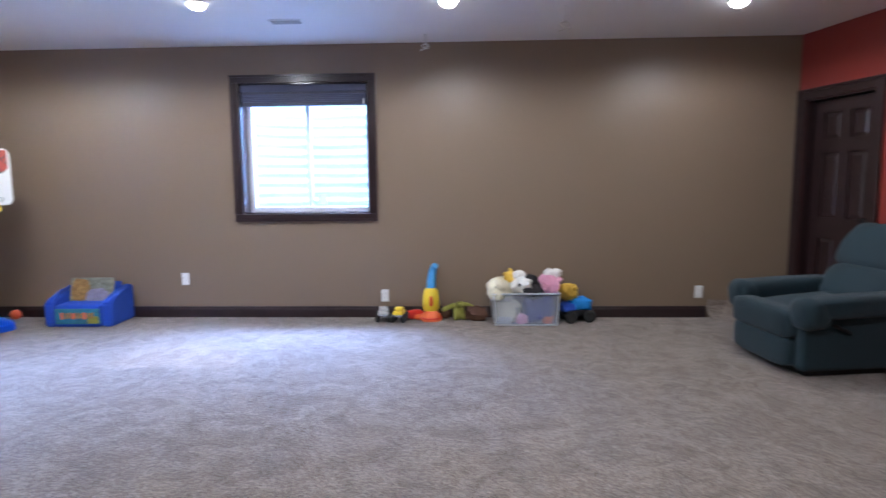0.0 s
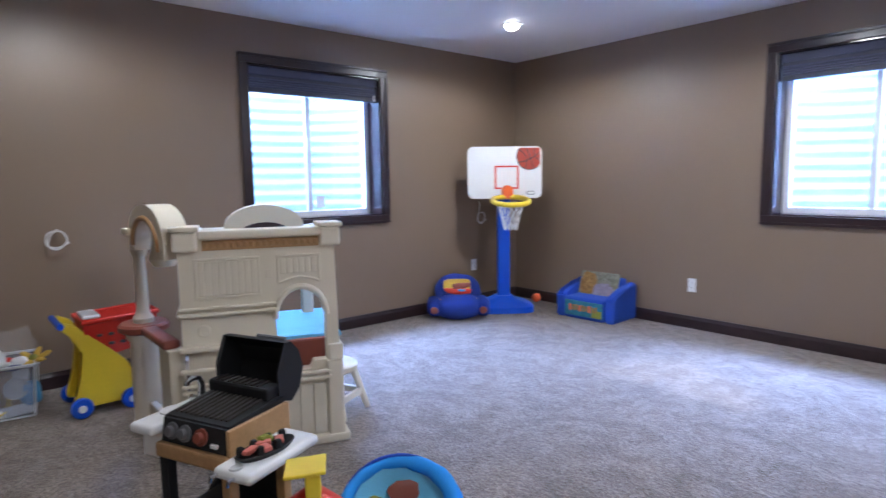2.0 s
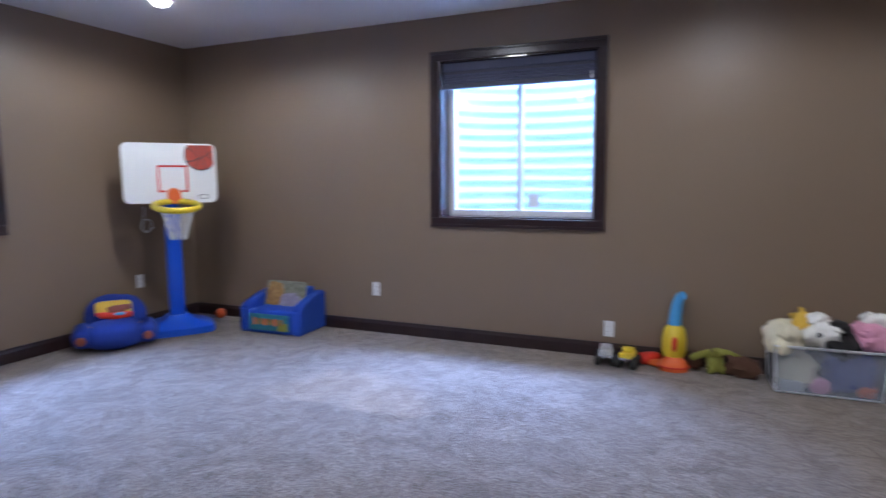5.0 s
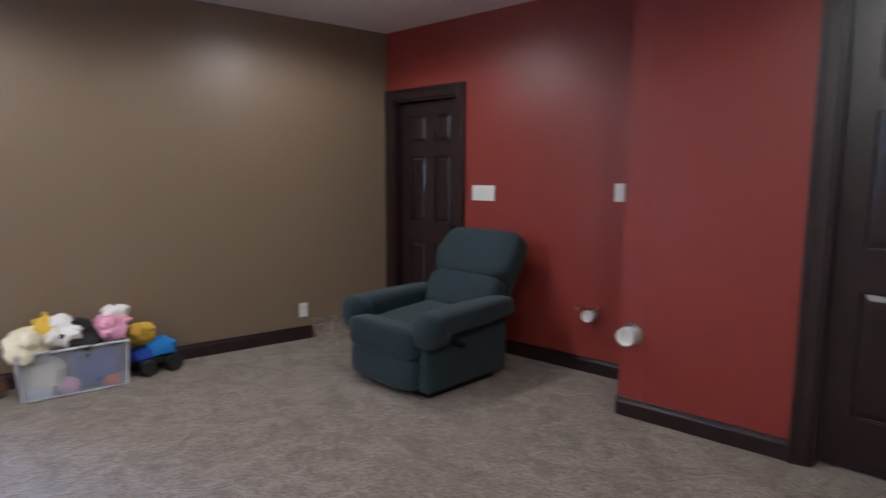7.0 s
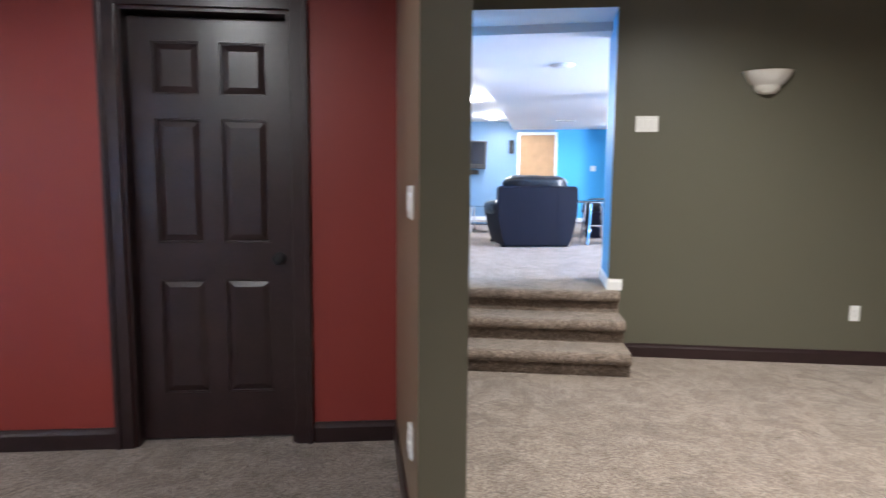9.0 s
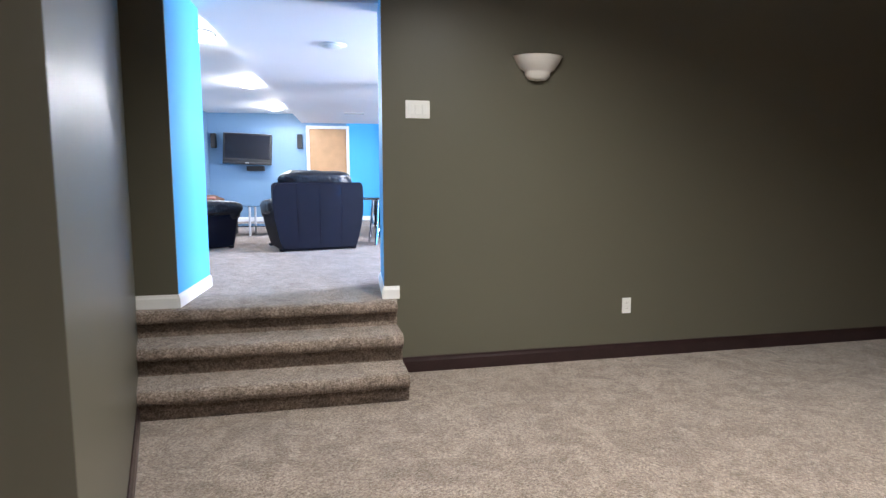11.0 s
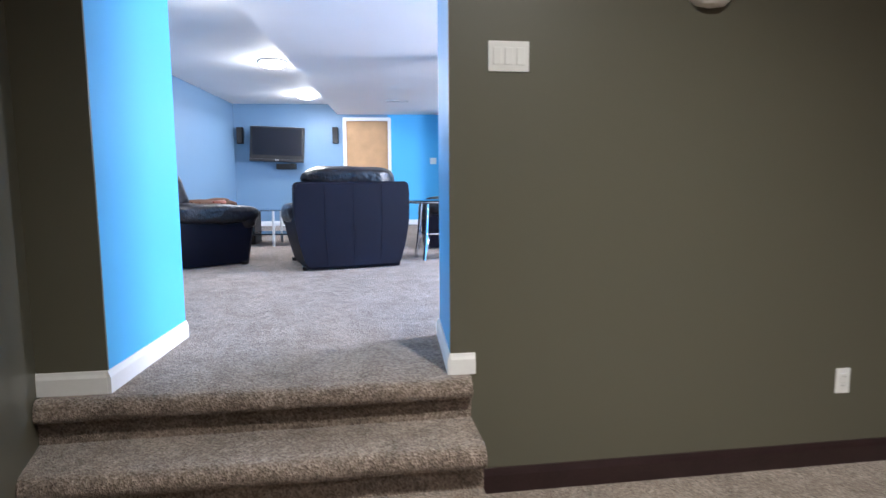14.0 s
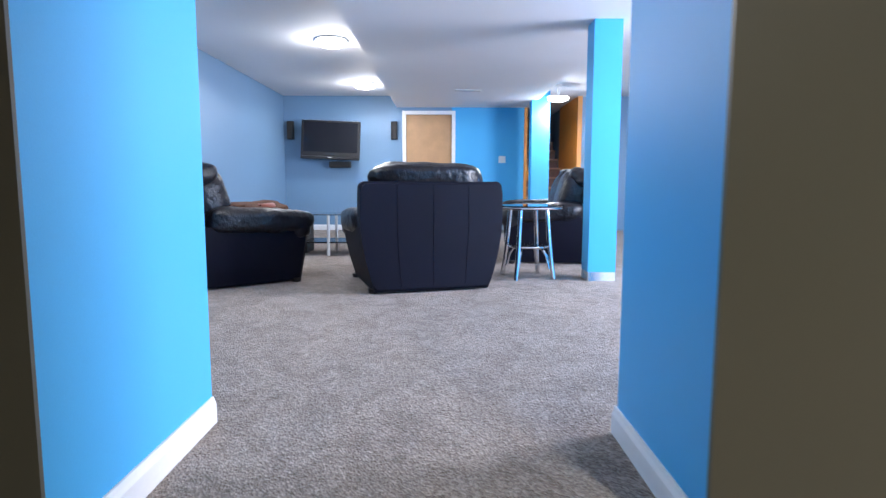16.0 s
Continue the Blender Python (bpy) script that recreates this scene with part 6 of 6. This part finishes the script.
tub(pose(-4.43, 0.76, 0, 0, 0, 82), 0.52, 0.36, 0.30, "clear plastic tub heaped with plastic toys")
toy_dish("toy_plate", pose(-4.36, 0.80, 0.32, 15, 62, 20), PLASTIC_WHITE, 0.075, "white toy plate propped on the heaped tub")
toy_dish("toy_dish", pose(-4.33, 0.84, 0.28, 0, 12), RED_PLASTIC, 0.08, "red toy dish on the heaped tub", 0.03)
toy_dish("toy_plate", pose(-4.265, 0.70, 0.085, 0, 84), PLASTIC_WHITE, 0.065, "white toy plate inside the clear tub")
toy_dish("toy_plate", pose(-4.275, 0.90, 0.17, 0, 80), GREY_PLASTIC, 0.06, "grey toy plate inside the clear tub")
toy_dish("toy_bowl", pose(-4.36, 0.62, 0.28, 20, 10), RED_PLASTIC, 0.075, "dark red toy bowl on the heaped tub", 0.045)
toy_dish("toy_bowl", pose(-4.36, 0.78, 0.03, 0, 35), YELLOW, 0.10, "yellow toy bowl inside the clear tub", 0.08)
for k, (x, y, z, mat, sx, sy, sz, nm, lab) in enumerate((
    (-4.29, 0.86, 0.275, NAVY_CLOTH, 0.05, 0.17, 0.03, "toy_tray", "navy toy tray on the heaped tub"),
    (-4.30, 0.80, 0.30, PLASTIC_WHITE, 0.04, 0.19, 0.025, "toy_spatula", "white toy spatula on the heaped tub"),
    (-4.29, 0.93, 0.20, PLASTIC_WHITE, 0.05, 0.08, 0.14, "toy_jug", "white toy jug on the heaped tub"),
    (-4.275, 0.88, 0.015, PLASTIC_WHITE, 0.03, 0.2, 0.06, "toy_rail", "white toy piece inside the clear tub"),
    (-4.30, 0.97, 0.06, SKY_PLASTIC, 0.09, 0.09, 0.13, "toy_cup", "blue toy cup inside the clear tub"),
    (-4.47, 0.68, 0.02, BROWN_PLUSH, 0.2, 0.2, 0.2, "toy_pan", "dark toy pan inside the clear tub"),
    (-4.47, 0.86, 0.02, TAN, 0.2, 0.2, 0.22, "toy_basket", "tan toy basket inside the clear tub"))):
    toy_block(nm, pose(x, y, z, 0, 0, 12 * k - 30), mat, sx, sy, sz, lab, "toy", 0.45, 0.08, k)
flower = thing("toy_flower", pose(-4.31, 1.0, 0.30, 10, 15, 0), "yellow toy flower lying on the heaped tub", "toy")
for k in range(6):
    part("petal", one(cushion, 0.035, 0.085, 0.022, pose(0, 0, 0, 0, 0, 60 * k) @ pose(0, 0.05, 0.02, 18), 0.85, 12, rough=0.3, seed=k), YELLOW_PLUSH, flower)
part("middle", one(cushion, 0.045, 0.045, 0.03, pose(0, 0, 0.025), 0.9, 12), OLIVE_PLUSH, flower, "green middle")
bag = thing("plastic_bag", pose(-4.47, 0.90, 0.27), "clear crumpled plastic bag on the toy tub", "bag")
w = part("bag", one(cushion, 0.18, 0.24, 0.18, pose(0, 0, 0.09), 0.8, 40, rough=0.5, seed=3), BAG_FILM, bag)
w.visible_shadow = False


# ---- pop-up chair and ride-on in front of the grill ----
def popup_chair(m):
    """Local: z along the disc's normal."""
    ob = thing("popup_chair", m, "blue round padded child chair with printed seat", "toddler chair")
    part("rim", one(tube, [(0.25 * math.cos(math.tau * k / 36), 0.25 * math.sin(math.tau * k / 36), 0.03 + 0.02 * math.cos(math.tau * k / 18)) for k in range(36)], [0.026 + 0.016 * max(0.0, math.cos(math.tau * k / 36 - 0.3)) + 0.003 * math.sin(k * 2.1) for k in range(36)], 12, True), BRIGHT_BLUE_CLOTH, ob, "puffy bright blue rim")
    part("seat", one(lathe, [(0.0, -0.09), (0.1, -0.08), (0.18, -0.035), (0.235, 0.03), (0.235, -0.03), (0.12, -0.13), (0.0, -0.14)], 32), LIGHT_BLUE_CLOTH, ob, "light blue printed seat")
    part("edge_binding", one(tube, [(0.275 * math.cos(math.tau * k / 36), 0.275 * math.sin(math.tau * k / 36), 0.035) for k in range(36)], 0.008, 8, True), BLUE_CLOTH, ob, "dark blue edge binding")
    part("print", one(cushion, 0.15, 0.12, 0.02, pose(0.02, 0.12, -0.045, 30, 0, 12), 0.8, 18, rough=0.3), TERRACOTTA, ob, "red-brown printed hat")
    part("print", one(cushion, 0.20, 0.05, 0.02, pose(0.02, 0.065, -0.058, 18, 0, 8), 0.8, 16, rough=0.2, seed=4), BROWN_PLUSH, ob, "dark brown printed brim")
    part("print", one(cushion, 0.09, 0.16, 0.02, pose(0.01, -0.03, -0.08, 4), 0.7, 14), PAPER, ob, "tan printed shape")
    part("print", one(cushion, 0.08, 0.07, 0.02, pose(-0.11, 0.08, -0.05, 18, 22), 0.8, 14, rough=0.4), OLIVE_PLUSH, ob, "green printed shape")
    part("print", one(cushion, 0.07, 0.10, 0.02, pose(-0.11, -0.01, -0.06, 4, 22), 0.7, 14, rough=0.3, seed=2), NAVY_CLOTH, ob, "navy printed shape")
    part("print", one(cushion, 0.10, 0.07, 0.02, pose(-0.16, -0.06, -0.035, -12, 32), 0.7, 14, rough=0.3, seed=6), SALMON, ob, "pale pink printed shape")
    part("print", one(cushion, 0.07, 0.14, 0.02, pose(0.11, 0.0, -0.055, 0, -24), 0.7, 14, rough=0.3, seed=8), BRIGHT_BLUE_CLOTH, ob, "bright blue printed shape")
    part("stand", one(cushion, 0.34, 0.30, 0.16, pose(0, -0.06, -0.15, -30), 0.6, 20), BRIGHT_BLUE_CLOTH, ob)


popup_chair(pose(-1.84, 1.75, 0.165) @ Matrix.Rotation(radians(55), 4, "Z") @ Matrix.Rotation(radians(38), 4, "X") @ Matrix.Diagonal((0.74, 0.74, 0.74, 1)))


def ride_on(m):
    ob = thing("ride_on_toy", m, "red and blue ride-on toy with yellow seat", "ride-on toy")
    part("seat", one(box, -0.045, 0.045, -0.038, 0.038, 0.414, 0.420, 0.003, m=pose(0.015, 0.01, 0, 3, -4)), YELLOW, ob, "flat yellow seat", smooth=False)
    part("post", one(box, -0.004, 0.024, -0.012, 0.016, 0.34, 0.414, 0.004), YELLOW, ob, smooth=False)
    bm = B()
    tube(bm, [(-0.03, -0.19, 0.06), (-0.025, -0.12, 0.27), (-0.01, 0.0, 0.345), (0.01, 0.12, 0.27), (0.02, 0.19, 0.06)], 0.042, 10)
    part("frame", bm, RED_PLASTIC, ob, "red arched frame")
    bm = B()
    tube(bm, [(0.065, -0.16, 0.06), (0.065, -0.08, 0.28), (0.065, 0.02, 0.35), (0.065, 0.13, 0.24), (0.065, 0.18, 0.06)], 0.03, 10)
    part("frame", bm, BLUE_CLOTH, ob, "dark blue arched frame")
    part("decal", one(box, -0.058, -0.045, -0.10, -0.02, 0.20, 0.27), LIGHT_BLUE_CLOTH, ob, "pale blue decal", smooth=False)
    for y in (-0.19, 0.19):
        part("wheel", one(lathe, [(0.0, 0.04), (0.05, 0.04), (0.06, 0.02), (0.06, -0.02), (0.05, -0.04), (0.0, -0.04)], 20, pose(0.0, y, 0.06, 0, 90)), BLACK, ob)


ride_on(pose(-1.55, 1.285, 0, 0, 0, -30) @ Matrix.Diagonal((1.3, 1.3, 1.44, 1)))


# ---- upper room furniture ----
def leather_chair(m, width, label):
    """Local: x along its width, y towards its back, from the front foot corner; z up."""
    ob = thing("leather_armchair", m, label, "armchair", "black leather seats")
    w, d = width, 0.92
    def belly(z):
        """How far the upholstered side lies inside its widest line at a height."""
        return 0.105 * max(0.0, 1 - z / 0.50) ** 1.6

    for x0, x1 in ((0.0, 0.20), (w - 0.20, w)):
        rows = 9
        bm = B()
        rings = []
        for i in range(rows + 1):
            z = 0.015 + 0.445 * i / rows
            y0, y1 = 0.03 - 0.03 * i / rows, d - 0.07 + 0.06 * min(1.0, i / 6)
            e0, e1 = (x0 + belly(z), x1) if x0 == 0.0 else (x0, x1 - belly(z))
            c = 0.03
            rings.append([bm.verts.new((x, y, z)) for x, y in ((e0 + c, y0), (e1 - c, y0), (e1, y0 + c), (e1, y1 - c), (e1 - c, y1), (e0 + c, y1), (e0, y1 - c), (e0, y0 + c))])
        for a, b in zip(rings, rings[1:]):
            for i in range(8):
                bm.faces.new((a[i], a[(i + 1) % 8], b[(i + 1) % 8], b[i]))
        bm.faces.new(rings[0][::-1])
        bm.faces.new(rings[-1])
        part("side_panel", bm, LEATHER_BACK, ob)
        xm = (x0 + x1) / 2
        bm = B()
        cushion(bm, 0.27, 0.80, 0.19, pose(xm, 0.39, 0.495, 2), 0.6, 44, rough=0.16, seed=int(w * 10))
        cushion(bm, 0.23, 0.20, 0.22, pose(xm, 0.07, 0.45), 0.7, 18, rough=0.12, seed=3)
        part("armrest", bm, LEATHER, ob, "puffy black leather armrest")
    part("seat_base", one(box, 0.19, w - 0.19, 0.05, d - 0.1, 0.03, 0.30, 0.03), LEATHER, ob)
    n = 2 if w > 1.2 else 1
    for k in range(n):
        cw = (w - 0.38) / n
        part("seat_cushion", one(cushion, cw, 0.66, 0.20, pose(0.19 + cw * (k + 0.5), 0.36, 0.38), 0.4, 24, rough=0.06, seed=k), LEATHER, ob)
        part("back_cushion", one(cushion, cw + 0.10, 0.30, 0.52, pose(0.19 + cw * (k + 0.5), 0.68, 0.63, -14), 0.5, 30, rough=0.1, seed=k), LEATHER, ob)
        part("head_pillow", one(cushion, cw + 0.18, 0.30, 0.18, pose(0.19 + cw * (k + 0.5), 0.77, 0.83, -8), 0.55, 40, rough=0.2, seed=k + 5), LEATHER, ob, "puffy head pillow")
    bm = B()
    up = [0.015 + 0.735 * k / 12 for k in range(13)]
    pts = [(belly(z), z) for z in up] + [(0.012, 0.772), (0.035, 0.785), (w - 0.035, 0.785), (w - 0.012, 0.772)] + [(w - belly(z), z) for z in reversed(up)]
    plate(bm, pts, d - 0.10, d + 0.02)
    bmesh.ops.bevel(bm, geom=[e for e in bm.edges if abs(e.verts[0].co.y - e.verts[1].co.y) < 1e-6], offset=0.02, segments=3, affect="EDGES")
    part("back_panel", bm, LEATHER_BACK, ob, "navy-black leather back panel")
    for f in (0.25, 0.5, 0.75):
        x = w * f
        part("back_seam", one(tube, [(x - (x - w / 2) * 0.1, d + 0.02, 0.03), (x, d + 0.021, 0.4), (x, d + 0.02, 0.77)], 0.0016, 5), LEATHER_BACK, ob)
    for x in (0.1, w - 0.1):
        for y in (0.08, d - 0.08):
            part("foot", one(lathe, [(0.03, 0.0), (0.035, 0.03), (0.0, 0.03)], 12, pose(x, y, 0)), BLACK, ob)


def seat_frame(front_near, facing):
    """A frame at a front foot corner, its y pointing back from the facing."""
    f = Vector(facing).normalized()
    a = math.degrees(math.atan2(-f.y, -f.x)) - 90
    return pose(front_near[0], front_near[1], UPPER, 0, 0, a)


# middle armchair, its back to the stairs
f = Vector((0.975, 0.22)).normalized()
mid = seat_frame((0, 0), f)
right_axis = (mid.to_3x3() @ Vector((1, 0, 0)))
origin = Vector((7.99, 0.38, 0)) + Vector((f.x, f.y, 0)) * 0.92
if right_axis.y > 0:
    origin = origin - right_axis * 1.04
leather_chair(pose(origin.x, origin.y, UPPER) @ mid.to_3x3().to_4x4(), 1.04, "black leather armchair seen from its navy-black back")

# side seats
f = Vector((0.57, -0.82)).normalized()
mid = seat_frame((0, 0), f)
ax = mid.to_3x3() @ Vector((1, 0, 0))
o = Vector((8.60, 0.80, 0))
if ax.x < 0:
    o = o - ax * 1.0
leather_chair(pose(o.x, o.y, UPPER) @ mid.to_3x3().to_4x4(), 1.0, "black leather armchair with a brown throw on its seat")
f = Vector((0.165, 0.986)).normalized()
mid = seat_frame((0, 0), f)
ax = mid.to_3x3() @ Vector((1, 0, 0))
o2 = Vector((9.50, -0.88, 0))
if ax.x < 0:
    o2 = o2 - ax * 1.5
leather_chair(pose(o2.x, o2.y, UPPER) @ mid.to_3x3().to_4x4(), 1.5, "black leather loveseat beside the glass side table")
throw = thing("throw_blanket", pose(8.62, 1.30, UPPER + 0.50, 0, 0, -55), "crumpled brown and red throw blanket", "blanket")
part("blanket", one(cushion, 0.55, 0.42, 0.14, pose(0, 0, 0.05), 0.6, 26, rough=0.5, seed=2), BROWN_PLUSH, throw)
part("red_fold", one(cushion, 0.24, 0.18, 0.06, pose(0.14, -0.05, 0.09), 0.7, 16, rough=0.5, seed=4), TERRACOTTA, throw, "dark red fold")

table = thing("side_table", pose(8.74, -0.95, UPPER), "round glass side table with curved chrome legs", "side table")
part("glass_top", one(lathe, [(0.0, 0.585), (0.283, 0.585), (0.288, 0.59), (0.283, 0.595), (0.0, 0.595)], 36), TABLE_GLASS, table, "round glass top")
part("top_ring", one(tube, [(0.275 * math.cos(math.tau * k / 36), 0.275 * math.sin(math.tau * k / 36), 0.576) for k in range(36)], 0.01, 8, True), CHROME, table)
part("lower_shelf", one(lathe, [(0.0, 0.26), (0.16, 0.26), (0.16, 0.268), (0.0, 0.268)], 30), SCREEN, table, "round dark glass shelf")
part("shelf_ring", one(tube, [(0.155 * math.cos(math.tau * k / 30), 0.155 * math.sin(math.tau * k / 30), 0.258) for k in range(30)], 0.009, 8, True), CHROME, table)
for k in range(4):
    a = math.radians(45 + 90 * k + 10)
    pts = [(r * math.cos(a), r * math.sin(a), z) for r, z in ((0.16, 0.575), (0.172, 0.45), (0.186, 0.30), (0.204, 0.15), (0.23, 0.0))]
    part("leg", one(tube, pts, 0.019, 10), CHROME, table, "curved chrome leg")
    pts = [(r * math.cos(a), r * math.sin(a), z) for r, z in ((0.08, 0.255), (0.13, 0.235), (0.165, 0.18), (0.19, 0.08))]
    part("brace", one(tube, pts, 0.011, 8), CHROME, table)

coffee = thing("coffee_table", pose(10.55, 0.85, UPPER, 0, 0, -4), "low glass coffee table with dark legs", "coffee table")
part("glass_top", one(box, -0.30, 0.30, -0.50, 0.50, 0.435, 0.447, 0.003), TABLE_GLASS, coffee, smooth=False)
part("lower_shelf", one(box, -0.26, 0.26, -0.44, 0.44, 0.135, 0.150, 0.003), SCREEN, coffee, "dark lower shelf", smooth=False)
for x in (-0.25, 0.25):
    for y in (-0.42, 0.0, 0.42):
        part("leg", one(tube, [(x * 1.05, y * 1.05, 0.0), (x, y, 0.14), (x * 0.98, y * 0.98, 0.436)], [0.02, 0.016, 0.016], 8), GREY_PLASTIC if y == 0 else BLACK, coffee)
crate = thing("speaker_box", pose(10.75, 1.28, UPPER, 0, 0, -4), "black subwoofer box behind the glass table", "speaker")
part("cabinet", one(box, -0.18, 0.18, -0.16, 0.16, 0.0, 0.42, 0.01), BLACK, crate, smooth=False)
part("grille", one(box, -0.19, -0.178, -0.14, 0.14, 0.04, 0.38, 0.004), SCREEN, crate, smooth=False)

tv = thing("television", UP @ pose(TVP - 0.02, 1.835, 2.0, 0, 0, 0), "flat black television mounted on the blue wall", "television")
tilt = pose(-0.24, 0, 0, 2.2, 5, 2)
part("housing", one(box, -0.03, 0.05, -0.47, 0.47, -0.28, 0.29, 0.012, m=tilt), BLACK, tv, smooth=False)
part("screen", one(box, -0.0325, -0.03, -0.43, 0.43, -0.215, 0.26, m=tilt), SCREEN, tv, "dark glossy screen", smooth=False)
part("speaker_bar", one(box, -0.036, 0.03, -0.47, 0.47, -0.325, -0.28, 0.01, m=tilt), BLACK, tv, smooth=False)
part("badge", one(box, -0.037, -0.035, -0.035, 0.035, -0.305, -0.292, m=tilt), PLASTIC_WHITE, tv, "small pale badge", smooth=False)
part("wall_bracket", one(box, 0.0, 0.02, -0.12, 0.12, -0.14, 0.14, 0.003), BLACK, tv, smooth=False)
part("bracket_arm", one(box, -0.22, 0.01, -0.03, 0.03, -0.03, 0.03, 0.004), BLACK, tv, smooth=False)
# Chrome strip stands in for the glare along the television's top.
part("top_glare", one(box, -0.031, 0.0, -0.455, 0.455, 0.288, 0.293, 0.001, m=tilt), CHROME, tv, "bright strip for the glare on the top edge", smooth=False)
part("lower_lip", one(box, -0.04, -0.03, -0.465, 0.465, -0.288, -0.285, m=tilt), KNOB_GREY, tv, "pale strip above the speaker bar", smooth=False)
centre = thing("centre_speaker", UP @ pose(TVP - 0.09, 1.72, 1.60), "small black centre speaker under the television", "speaker")
part("cabinet", one(box, -0.07, 0.09, -0.17, 0.17, -0.05, 0.05, 0.01), BLACK, centre, smooth=False)
part("grille", one(box, -0.076, -0.068, -0.16, 0.16, -0.042, 0.042), RUBBER, centre, smooth=False)
for q in (2.53, 0.83):
    s = thing("wall_speaker", UP @ pose(TVP - 0.06, q, 2.15), "slim black wall speaker beside the television", "speaker", "wall speakers")
    part("cabinet", one(box, -0.05, 0.06, -0.05, 0.05, -0.14, 0.15, 0.008), BLACK, s, smooth=False)
    part("grille", one(box, -0.056, -0.048, -0.042, 0.042, -0.13, 0.14), RUBBER, s, smooth=False)
